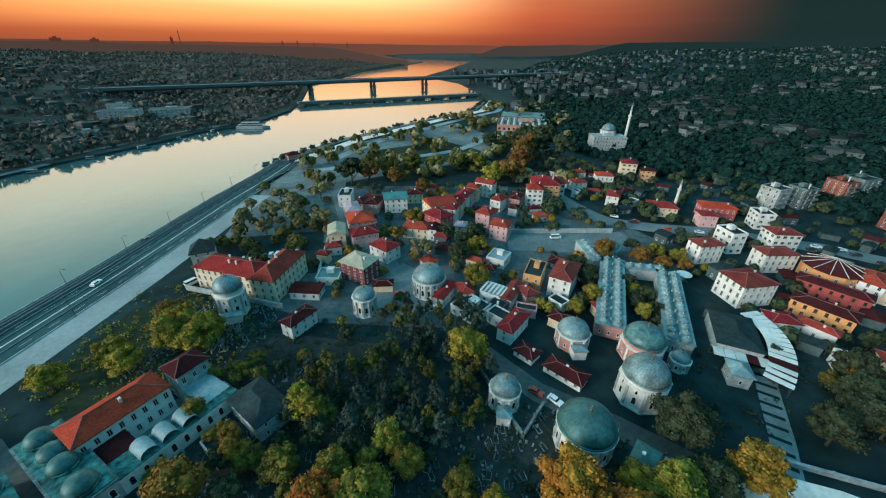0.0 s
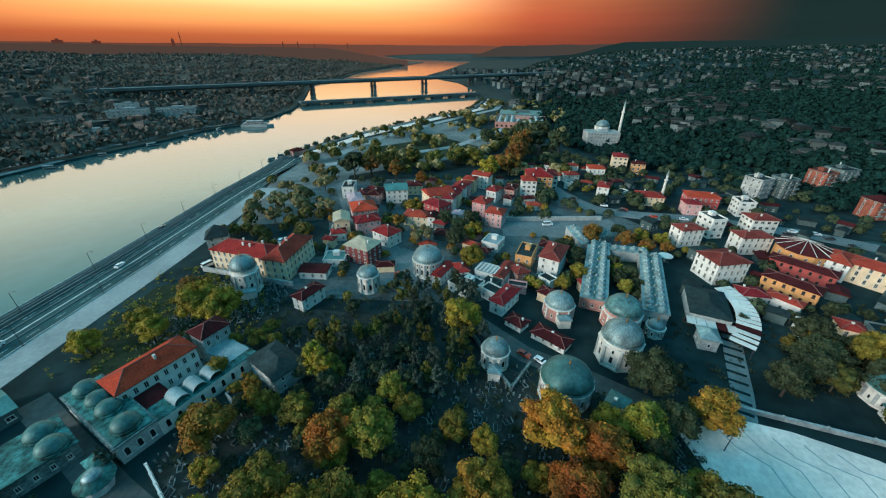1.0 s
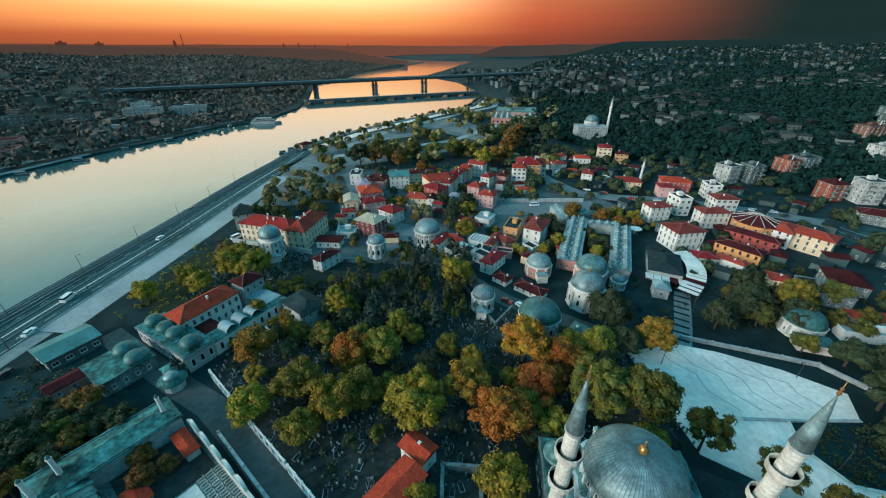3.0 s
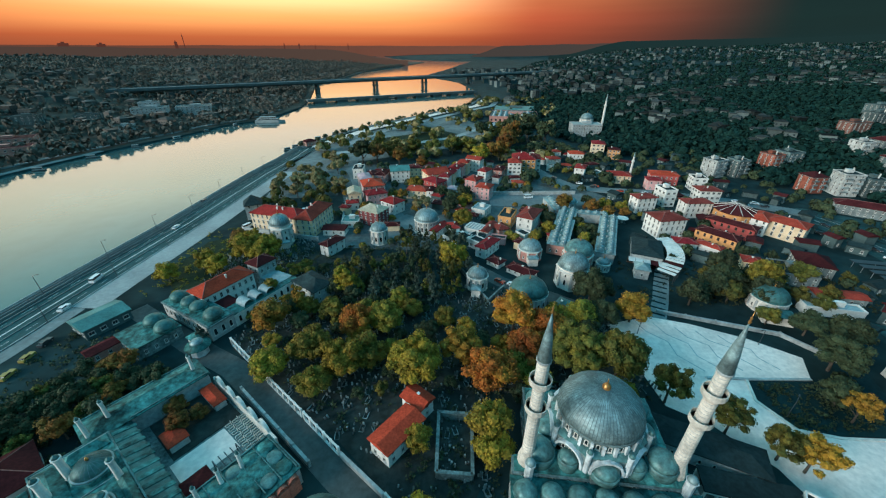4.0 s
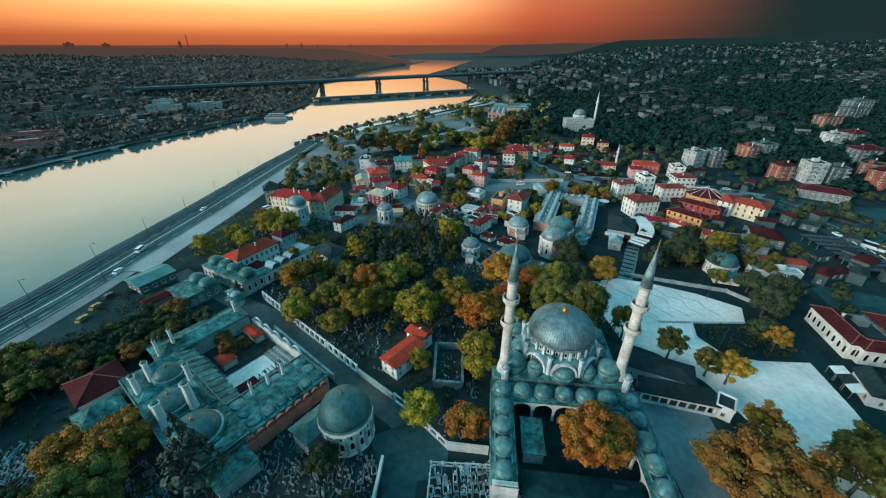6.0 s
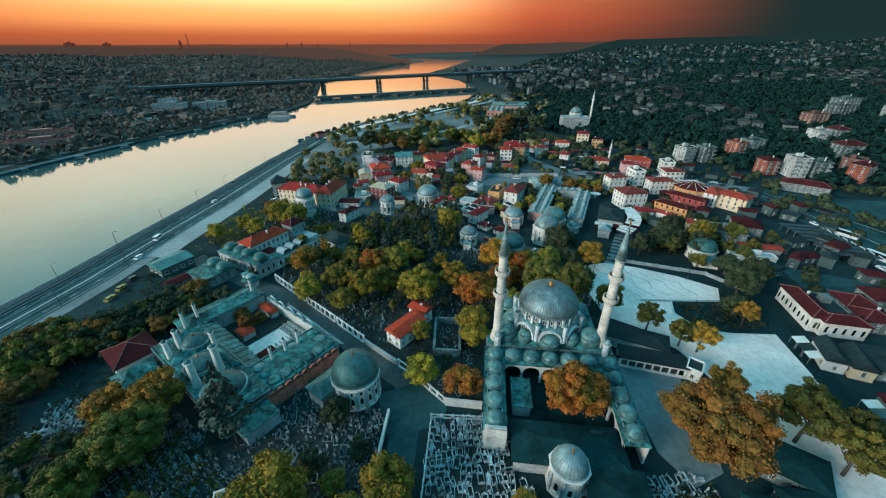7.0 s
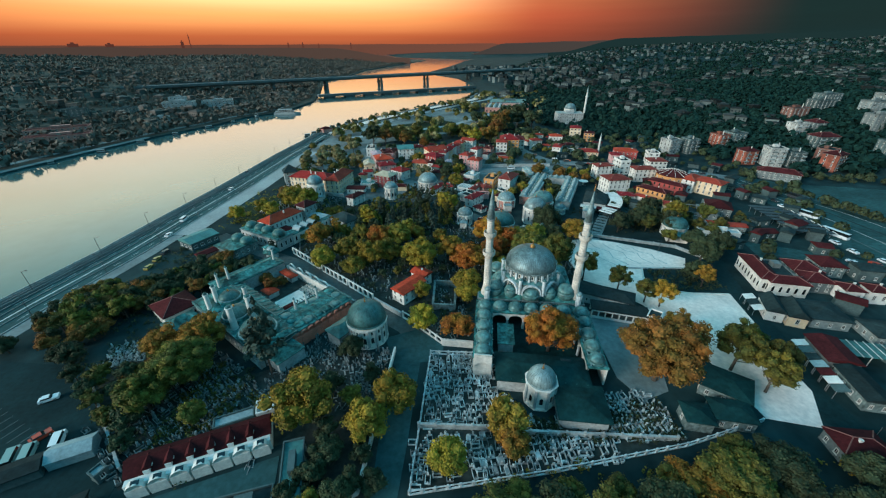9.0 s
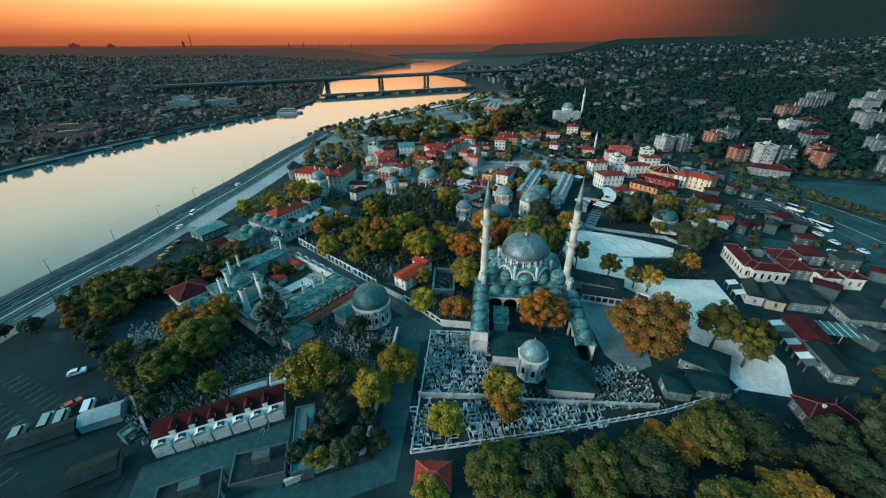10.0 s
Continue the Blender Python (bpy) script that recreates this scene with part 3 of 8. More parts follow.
def quay_rail():
    """Double railing and kerb walls along the water."""
    for off, h in ((0.4, 1.0), (1.9, 0.9), (3.4, 0.9), (5.3, 0.8), (7.2, 0.5), (10.4, 0.3), (16.4, 0.3), (21.7, 0.35)):
        b = Build()
        y = -140.0
        while y < 288:
            x, x2 = along(SHORE_R, y) + off, along(SHORE_R, y + 6) + off
            b.add([(x - 0.15, y, 0), (x + 0.15, y, 0), (x2 + 0.15, y + 6, 0), (x2 - 0.15, y + 6, 0), (x - 0.15, y, h), (x + 0.15, y, h), (x2 + 0.15, y + 6, h), (x2 - 0.15, y + 6, h)],
                  [(4, 5, 6, 7), (0, 1, 5, 4), (1, 2, 6, 5), (2, 3, 7, 6), (3, 0, 4, 7)])
            y += 6
        structure("quay_wall", b, STONE_GREY if off in (0.4, 21.7) else RAIL, "low grey parapet along the quay" if off in (0.4, 21.7) else "grey railing along the quay road", "wall")


quay_rail()

# ---- windows ----
def arch_outline(w, h, n=6):
    r = w / 2
    return [(-r, 0), (r, 0)] + [(r * math.cos(math.pi * k / n), h - r + r * math.sin(math.pi * k / n)) for k in range(n + 1)]


def window_meshes(name, w, h, arched, frame_mat):
    out = arch_outline(w, h) if arched else [(-w / 2, 0), (w / 2, 0), (w / 2, h), (-w / 2, h)]
    t = 0.14
    cx, cz = 0, h / 2
    inner = [(cx + (x - cx) * (1 - 2 * t / w), cz + (z - cz) * (1 - 2 * t / h)) for x, z in out]
    n = len(out)
    v = [(x, -0.09, z) for x, z in out] + [(x, -0.09, z) for x, z in inner] + [(x, 0.02, z) for x, z in out] + [(x, -0.01, z) for x, z in inner]
    f = []
    for i in range(n):
        j = (i + 1) % n
        f += [(i, j, n + j, n + i), (2 * n + i, 2 * n + j, j, i), (n + i, n + j, 3 * n + j, 3 * n + i)]
    fb = Build().add(v, f)
    fb.box(-w / 2 - 0.12, w / 2 + 0.12, -0.18, 0.02, -0.12, 0.0)
    if not arched:
        fb.box(-0.04, 0.04, -0.07, 0.0, 0.1, h - 0.1)
    pane = Build().add([(x, -0.015, z) for x, z in inner], [tuple(range(n))])
    return fb.mesh(name + "_frame", frame_mat), pane.mesh(name + "_pane", GLASS)


WINDOWS = {
    "small": window_meshes("small_window", 0.95, 1.45, False, FRAME),
    "tall": window_meshes("tall_window", 1.05, 2.0, False, FRAME),
    "wide": window_meshes("wide_window", 1.7, 1.4, False, FRAME),
    "brown": window_meshes("brown_window", 1.0, 1.5, False, FRAME_DARK),
    "arch": window_meshes("arched_window", 1.2, 2.6, True, STONE),
    "arch_small": window_meshes("small_arched_window", 0.8, 1.5, True, STONE),
    "shop": window_meshes("shop_front", 2.4, 2.3, False, FRAME_DARK),
}


FAR_WINDOWS = {}


def window(parent, kind, m):
    frame_me, pane_me = WINDOWS[kind]
    at = parent.matrix_basis.translation
    if at.y > 130 or abs(at.x) > 100:
        if kind not in FAR_WINDOWS:
            n = len(frame_me.vertices)
            me = bpy.data.meshes.new("window")
            me.from_pydata([v.co for v in frame_me.vertices] + [v.co for v in pane_me.vertices], [],
                           [tuple(p.vertices) for p in frame_me.polygons] + [tuple(n + i for i in p.vertices) for p in pane_me.polygons])
            me.materials.append(frame_me.materials[0])
            me.materials.append(GLASS)
            me.polygons[len(me.polygons) - 1].material_index = 1
            FAR_WINDOWS[kind] = me
        return part("window", FAR_WINDOWS[kind], None, parent, m=m)
    ob = part("window", frame_me, None, parent, m=m)
    part("pane", pane_me, None, ob)
    return ob


def wall_windows(parent, w, d, rot, at, z_rows, kind, pitch=2.6, back=False):
    """Rows of windows on the sides of a box that the flight sees."""
    for k, (length, off) in enumerate(((w, d / 2), (d, w / 2), (w, d / 2), (d, w / 2))):
        a = radians(rot + 90 * k - 90)
        toward = Vector((2 - at[0], -60 - at[1]))
        if not back and Vector((math.cos(a), math.sin(a))).dot(toward.normalized()) < 0.12:
            continue
        n = max(1, int((length - 0.8) / pitch))
        for z in z_rows:
            for i in range(n):
                x = (i - (n - 1) / 2) * (length / n)
                window(parent, kind, pose(0, 0, 0, 0, 0, 90 * k) @ pose(x, -off, z))


def house(x, y, w, d, h, rot, wall, roof, label, style="hip", kind="small", rows=None, pitch=2.6, rise=None, chimneys=1, category="house", group="", name="house", band=None, zg=None):
    g = (ground_z(x, y) if zg is None else zg) - 0.05
    TAKEN.append((x, y, 0.42 * (w + d) / 1.2))
    ob = thing(name, pose(x, y, g, 0, 0, rot), label, category, group)
    body = Build().box(-w / 2, w / 2, -d / 2, d / 2, -2.0 if g > 1 else 0, h)
    body.box(-w / 2 - 0.06, w / 2 + 0.06, -d / 2 - 0.06, d / 2 + 0.06, 0, 0.5)
    part("wall", body, wall, ob)
    rise = rise if rise is not None else min(w, d) * 0.24
    if style == "hip":
        part("roof", Build().hip(w, d, h, rise), roof, ob)
        if roof in (TILE, TILE_DARK, TILE_BROWN, TILE_ORANGE) and abs(w - d) > 0.3 and y < 215:
            part("ridge", Build().hip_ridge(w, d, h, rise), RIDGE, ob)
    elif style == "gable":
        part("roof", Build().gable(w, d, h, rise), roof, ob)
        tri = Build()
        if w >= d:
            for s in (-1, 1):
                tri.add([(s * w / 2, -d / 2, h), (s * w / 2, d / 2, h), (s * w / 2, 0, h + rise)], [(0, 1, 2)])
        else:
            for s in (-1, 1):
                tri.add([(-w / 2, s * d / 2, h), (w / 2, s * d / 2, h), (0, s * d / 2, h + rise)], [(0, 1, 2)])
        part("gable_wall", tri, wall, ob)
    else:
        part("roof", Build().box(-w / 2 + 0.25, w / 2 - 0.25, -d / 2 + 0.25, d / 2 - 0.25, h - 0.2, h + 0.06), roof, ob)
        rim = Build()
        for a, b2, c, e in ((-w / 2 - 0.1, w / 2 + 0.1, -d / 2 - 0.1, -d / 2 + 0.22), (-w / 2 - 0.1, w / 2 + 0.1, d / 2 - 0.22, d / 2 + 0.1),
                            (-w / 2 - 0.1, -w / 2 + 0.22, -d / 2 + 0.22, d / 2 - 0.22), (w / 2 - 0.22, w / 2 + 0.1, -d / 2 + 0.22, d / 2 - 0.22)):
            rim.box(a, b2, c, e, h - 0.25, h + 0.55)
        part("parapet", rim, wall, ob)
        if w * d > 60:
            part("stair_head", Build().box(-w * 0.12, w * 0.2, 0, d * 0.28, h, h + 2.0), wall, ob)
    rnd = random.Random(int(x * 31 + y * 17))
    for i in range(chimneys):
        cx, cy = rnd.uniform(-0.3, 0.3) * w, rnd.uniform(-0.25, 0.25) * d
        c = Build().box(cx - 0.3, cx + 0.3, cy - 0.25, cy + 0.25, h, h + rise + 0.5).box(cx - 0.38, cx + 0.38, cy - 0.33, cy + 0.33, h + rise + 0.5, h + rise + 0.62)
        part("chimney", c, STONE, ob)
    storeys = max(1, int(round(h / 3.0)))
    z_rows = rows if rows is not None else [s * h / storeys + 0.95 for s in range(storeys)]
    wall_windows(ob, w, d, rot, (x, y), z_rows, kind, pitch)
    if band is not None and storeys > 1:
        bb = Build()
        for s in range(1, storeys):
            bb.box(-w / 2 - 0.05, w / 2 + 0.05, -d / 2 - 0.05, d / 2 + 0.05, s * h / storeys - 0.12, s * h / storeys + 0.12)
        part("string_course", bb, band, ob)
    return ob


LEAD_SEAM = material("lead_seam", (0.10, 0.155, 0.165), rough=0.55, metal=0.2, stain=0.3, stain_scale=0.3, fine=0.2)


# ---- domed tombs ----
def finial(parent, z, s=1.0):
    b = Build().lathe([(0.10 * s, z - 0.2), (0.35 * s, z + 0.25 * s), (0.12 * s, z + 0.6 * s), (0.26 * s, z + 0.9 * s), (0.07 * s, z + 1.2 * s), (0.14 * s, z + 1.45 * s), (0.02, z + 2.1 * s)], 8)
    return part("finial", b, GOLD, parent, "gilt brass finial", smooth=True)


def tomb(x, y, r, hw, label, sides=8, wall=STONE, lead=LEAD, rise=0.72, rot=0.0, windows=True, porch=None, drum=0.0, two_rows=False, name="domed_tomb", collar=True):
    ob = thing(name, pose(x, y, ground_z(x, y) - 0.05, 0, 0, rot), label, "tomb", "domed tombs")
    TAKEN.append((x, y, r + 1))
    rw = r / math.cos(math.pi / sides) * 0.98
    st = math.pi / sides
    body = Build().lathe([(rw + 0.35, 0), (rw + 0.35, 0.7), (rw, 0.75), (rw, hw - 0.5)], sides, start=st)
    part("wall", body, wall, ob)
    part("cornice", Build().lathe([(rw, hw - 0.5), (rw + 0.18, hw - 0.4), (rw + 0.22, hw - 0.15), (rw + 0.5, hw), (rw + 0.5, hw + 0.15), (r * 0.98, hw + 0.3)], sides, start=st), STONE, ob)
    rise = min(0.98, rise * 1.2)
    z = hw + 0.25
    if drum:
        part("drum", Build().lathe([(r * 0.98, z), (r * 0.98, z + drum)], 24), wall, ob)
        z += drum
    if collar:
        part("dome_collar", Build().lathe([(r * 0.99, z - 0.1), (r * 1.05, z + 0.1), (r * 1.03, z + 0.3), (r * 0.98, z + 0.4)], 32), lead, ob, smooth=True)
    part("dome", Build().dome(r * 0.99, r * rise, z + 0.3, 48, rib=0.008, rings=9), lead, ob, "lead-covered dome with raised seams", smooth=True)
    part("dome_seams", Build().seams(r * 0.99, r * rise, z + 0.3, 36 if r > 5 else 28), LEAD_SEAM, ob, "raised lead seams")
    finial(ob, z + 0.3 + r * rise, 0.9)
    if windows:
        ap = rw * math.cos(math.pi / sides)
        for k in range(sides):
            face = 360 * k / sides
            a = radians(face + rot)
            if math.sin(a) > 0.55:
                continue
            kind = "arch" if hw > 5.5 else "arch_small"
            per = 2 if 2 * rw * math.sin(math.pi / sides) > 5 else 1
            for i in range(per):
                off = (i - (per - 1) / 2) * 2.4
                window(ob, kind, pose(0, 0, 0, 0, 0, face + 90) @ pose(off, -ap, hw * 0.26))
                if two_rows:
                    window(ob, "arch_small", pose(0, 0, 0, 0, 0, face + 90) @ pose(off, -ap, hw * 0.72))
        pil = Build().box(-0.35, 0.35, -0.35, 0.35, 0.7, hw - 0.5).mesh("pilaster", STONE if wall is not STONE else STONE_GREY)
        for k in range(sides):
            a = st + 2 * math.pi * k / sides
            if math.sin(a + radians(rot)) < 0.5:
                part("pilaster", pil, None, ob, m=pose(rw * math.cos(a) * 0.985, rw * math.sin(a) * 0.985, 0, 0, 0, math.degrees(a)))
    if porch is not None:
        pw, pd, ph, ang = porch
        m = pose(0, 0, 0, 0, 0, ang) @ pose(0, -r - pd / 2, 0)
        part("porch", Build().box(-pw / 2, pw / 2, -pd / 2, pd / 2, 0, ph, m), STONE, ob)
        part("porch_roof", Build().hip(pw, pd, ph, 0.8, 0.3, m), lead, ob)
    return ob


tomb(29.8, -58.6, 3.7, 7.2, "eight-sided white stone tomb with a dark lead dome", rise=0.80, lead=LEAD_PALE, rot=-8, porch=(4, 2.5, 3.0, 90))
tomb(-19.4, -33.0, 6.0, 7.2, "large round marble tomb with a fluted rim and teal lead dome", sides=16, rise=0.80, lead=LEAD_DARK, two_rows=True, drum=0.6)
tomb(18.0, 54.6, 3.8, 5.6, "small round stone tomb with a pale lead dome", sides=12, rise=0.66, porch=(3.4, 3.4, 3.2, -10))
tomb(-2.4, 106.2, 6.0, 6.9, "white round tomb with an ornate wall and lead dome", sides=16, lead=LEAD_PALE, rise=0.66, two_rows=True)
tomb(-25.0, 94.0, 3.8, 7.0, "white stone tomb among cypresses with a pale dome", sides=10, lead=LEAD_PALE, rise=0.66)
tomb(-71.4, 94.6, 4.6, 8.6, "tall two-storey white tomb with pointed gables and lead dome", sides=8, two_rows=True, rise=0.80, lead=LEAD, drum=1.4, porch=(6, 3, 3, 20))
tomb(121.5, 39.2, 5.6, 4.6, "low stone tomb with a wide green-grey dome", sides=12, rise=0.60, lead=LEAD_DARK, porch=(9, 5, 3.2, -20))
tomb(63.3, 71.6, 5.8, 5.4, "pink brick hall with a large dark lead dome", sides=8, wall=BRICK_PINK, rise=0.62, drum=1.2, lead=LEAD_MID)
tomb(43.8, 77.4, 4.8, 5.0, "pink brick tomb with a pale dome and small domed porch", sides=8, wall=BRICK_PINK, rise=0.62, lead=LEAD_PALE, porch=(4, 3, 3.4, 0))
tomb(55.4, 56.0, 5.7, 7.6, "tall cream stone tomb with a stepped lead dome", sides=8, rise=0.72, lead=LEAD, two_rows=True, drum=0.9)
tomb(35.2, 43.0, 6.6, 6.2, "broad white tomb with a large smooth teal dome", sides=16, rise=0.56, lead=LEAD_DARK)

# ---- the mosque ----
MQ = pose(35.8, -15.3, 0, 0, 0, -7.8)


def minaret(u, v, label):
    ob = thing("minaret", MQ @ pose(u, v, 0), label, "minaret", "minarets of the mosque")
    part("base", Build().lathe([(1.9, 0), (1.9, 8.5), (1.35, 11.0)], 12), MINARET_STONE, ob)
    part("shaft", Build().lathe([(1.28, 10.5), (1.12, 35.6)], 16), MINARET_STONE, ob, smooth=False)
    bands = Build()
    for k in range(28):
        z = 11.4 + k * 0.86
        q = 1.30 - 0.0064 * (z - 10.5)
        bands.lathe([(q - 0.02, z), (q, z + 0.03), (q, z + 0.06), (q - 0.02, z + 0.09)], 16)
    part("course_joints", bands, STONE_GREY, ob)
    for z in (23.4, 30.4):
        bal = part("balcony", Build().lathe([(1.15, z - 1.5), (1.35, z - 1.2), (1.42, z - 0.9), (1.68, z - 0.75), (1.75, z - 0.45), (2.0, z - 0.3), (2.05, z)], 16), MINARET_STONE, ob)
        rail = Build().lathe([(1.9, z), (1.9, z + 1.0), (2.04, z + 1.0), (2.04, z)], 16)
        part("parapet", rail, MINARET_STONE, bal)
    part("spire_collar", Build().lathe([(1.15, 35.3), (1.36, 35.6), (1.36, 35.9), (1.15, 36.0)], 16), STONE_GREY, ob)
    part("spire", Build().lathe([(1.28, 35.9), (0.9, 39.6), (0.45, 43.2), (0.08, 45.8)], 16), LEAD, ob, "pointed lead spire", smooth=True)
    part("finial", Build().lathe([(0.10, 45.7), (0.28, 46.1), (0.10, 46.5), (0.22, 46.8), (0.05, 47.2), (0.02, 48.2)], 8), GOLD, ob, "gilt crescent finial", smooth=True)
    return ob


minaret(-14.8, -7.0, "slender white stone minaret with two balconies and lead spire")
minaret(14.8, -6.2, "slender cream stone minaret with two balconies and lead spire")


def mosque():
    ob = thing("mosque", MQ, "large domed stone mosque with lead roofs and arcaded court", "mosque")
    # prayer hall
    part("hall_wall", Build().box(-14.2, 14.2, -6.0, 10.4, 0, 8.6).box(-17.6, 17.6, -9.6, -6.0, 0, 6.9), STONE_DARK, ob)
    part("hall_cornice", Build().box(-14.5, 14.5, -6.0, 10.7, 8.6, 9.0).box(-17.9, 17.9, -9.9, -6.0, 6.9, 7.2), STONE_DARK, ob)
    part("hall_roof", Build().box(-14.1, 14.1, -6.0, 10.2, 9.0, 9.5).box(-17.4, 17.4, -9.4, -6.0, 7.2, 7.5).add([(-14.1, -9.3, 7.5), (14.1, -9.3, 7.5), (14.1, -5.9, 9.45), (-14.1, -5.9, 9.45)], [(0, 1, 2, 3)]), LEAD_TEAL, ob, "flat lead hall roof")
    for i in range(11):
        window(ob, "arch_small", pose(-15.6 + i * 3.1, -9.6, 5.4))
    for i in range(6):
        window(ob, "arch", pose(0, 0, 0, 0, 0, -90) @ pose(-8.2 + i * 2.6, -14.2, 2.0))
        window(ob, "arch", pose(0, 0, 0, 0, 0, 90) @ pose(-4.6 + i * 2.6, -14.2, 2.0))
    # eight-sided base with big blind arches
    st = math.pi / 8
    part("octagon_base", Build().lathe([(9.7, 9.4), (9.7, 13.2), (9.2, 13.8)], 8, start=st), STONE_DARK, ob)
    part("octagon_roof", Build().lathe([(10.0, 13.2), (10.0, 13.4), (8.4, 14.2)], 8, start=st), LEAD_MID, ob)
    for k in range(8):
        a = 360 * k / 8
        m = pose(0, 0, 0, 0, 0, a + 90) @ pose(0, -8.98, 9.5)
        out = arch_outline(6.6, 4.0, 10)
        inn = [(x * 0.86, z * 0.88) for x, z in out]
        n = len(out)
        ring = Build().add([(x, -0.95, z) for x, z in out] + [(x, -0.95, z) for x, z in inn] + [(x, 0.1, z) for x, z in out] + [(x, 0.0, z) for x, z in inn],
                           [q for i in range(n) for q in ((i, (i + 1) % n, n + (i + 1) % n, n + i), (2 * n + i, 2 * n + (i + 1) % n, (i + 1) % n, i), (n + i, n + (i + 1) % n, 3 * n + (i + 1) % n, 3 * n + i))], m)
        part("great_arch", ring, MARBLE, ob, "white stone relieving arch")
        for x, z in ((-1.6, 0.7), (0.0, 1.1), (1.6, 0.7)):
            window(ob, "arch_small", m @ pose(x, 0.0, z))
        aa = st + 2 * math.pi * k / 8
        t = Build().lathe([(0.55, 9.4), (0.55, 14.7), (0.72, 14.8), (0.72, 15.1), (0.55, 15.2)], 8, pose(10.0 * math.cos(aa), 10.0 * math.sin(aa), 0))
        tur = part("turret", t, MARBLE, ob, "pale stone corner turret")
        part("turret_cap", Build().dome(0.6, 0.85, 15.1, 12, pose(10.0 * math.cos(aa), 10.0 * math.sin(aa), 0), rings=4), LEAD_MID, tur, smooth=True)
    # drum and dome
    part("drum", Build().lathe([(8.3, 13.8), (8.3, 16.4), (8.7, 16.5), (8.7, 16.9), (8.2, 17.1)], 24), STONE_DARK, ob)
    for k in range(24):
        a = radians(15 * k)
        if math.sin(a - radians(7.8)) < 0.5:
            window(ob, "arch_small", pose(0, 0, 0, 0, 0, 15 * k + 90) @ pose(0, -8.3, 14.6))
            part("drum_buttress", Build().box(-0.28, 0.28, -0.5, 0.1, 13.8, 16.3, pose(0, 0, 0, 0, 0, 15 * k + 97.5) @ pose(0, -8.3, 0)), MARBLE, ob)
    part("great_dome", Build().dome(8.45, 5.9, 16.95, 96, rib=0.010, rings=12), LEAD, ob, "great ribbed lead dome", smooth=True)
    part("dome_seams", Build().seams(8.47, 5.9, 16.95, 72, rings=12, w=0.06, t=0.06), LEAD_SEAM, ob, "raised lead seams")
    finial(ob, 22.9, 1.25)
    part("finial_base", Build().lathe([(0.95, 22.55), (0.8, 22.95), (0.85, 23.3), (0.55, 23.8), (0.2, 24.1)], 14), GOLD, ob, "gilt bulb at the foot of the finial", smooth=True)
    # half domes against the octagon, and corner domes
    for a, dist, r, z, h in ((-90, 8.8, 2.7, 10.1, 2.0), (0, 9.2, 3.4, 10.1, 2.4), (180, 9.2, 3.4, 10.1, 2.4), (90, 8.8, 2.9, 10.1, 2.2)):
        x, y = dist * math.cos(radians(a)), dist * math.sin(radians(a))
        part("half_dome", Build().lathe([(r + 0.3, z - 1.4), (r + 0.3, z - 0.1), (r, z)], 24, pose(x, y, 0)).dome(r, h, z, 24, pose(x, y, 0), rib=0.008), LEAD_MID, ob, smooth=True)
    for x, y, r in ((-12.3, -6.0, 2.9), (11.9, -6.0, 2.9), (-11.2, 6.8, 2.6), (11.2, 6.8, 2.6), (-6.6, -7.0, 1.9), (6.4, -7.0, 1.9)):
        part("corner_dome", Build().lathe([(r + 0.25, 7.4), (r + 0.25, 10.0), (r, 10.1)], 20, pose(x, y, 0)).dome(r, r * 0.72, 10.1, 28, pose(x, y, 0), rib=0.01), LEAD_MID, ob, smooth=True)
    for x in (-14.6, 15.6):
        t = part("stair_turret", Build().lathe([(0.9, 6.5), (0.9, 10.6), (1.15, 10.7), (1.15, 11.0)], 8, pose(x, -9.8, 0)), MARBLE, ob, "small white stair turret")
        part("turret_cap", Build().dome(1.0, 1.1, 11.0, 16, pose(x, -9.8, 0), rings=5), LEAD_PALE, t, smooth=True)
    part("front_block", Build().box(-2.6, 2.6, -10.2, -9.0, 6.9, 9.0), STONE_DARK, ob)
    for i in range(5):
        part("front_cap", Build().box(-2.6 + i * 1.06, -1.8 + i * 1.06, -10.3, -9.1, 9.0, 9.6), LEAD_PALE, ob)

    # porticoes round the court: piers, arches, roof and domes
    def bay_run(points):
        for x, y in points:
            part("portico_dome", Build().lathe([(2.45, 6.3), (2.45, 6.9), (2.25, 7.0)], 16, pose(x, y, 0)).dome(2.25, 1.7, 6.95, 28, pose(x, y, 0), rib=0.012, rings=6), LEAD_MID, ob, smooth=True)
    left = [(-15.4, -13.0 - 5.25 * k) for k in range(5)]
    right = [(16.0, -13.4 - 5.25 * k) for k in range(5)]
    front = [(-10.2, -13.0), (-5.1, -13.0), (0.0, -13.0), (5.1, -13.0), (10.4, -13.0)]
    bay_run(left + right + front)
    for x0, x1, y0, y1 in ((-18.2, 18.8, -15.8, -9.7), (-18.2, -12.6, -36.8, -15.8), (13.2, 18.8, -37.2, -15.8)):
        part("portico_roof", Build().box(x0, x1, y0, y1, 5.9, 6.4), LEAD_TEAL, ob, "flat lead portico roof")
    part("portico_outer_wall", Build().box(-18.0, -17.5, -36.6, -9.7, 0, 5.9), STONE, ob)
    part("portico_outer_wall", Build().box(18.1, 18.6, -37.0, -9.7, 0, 5.9), STONE, ob)
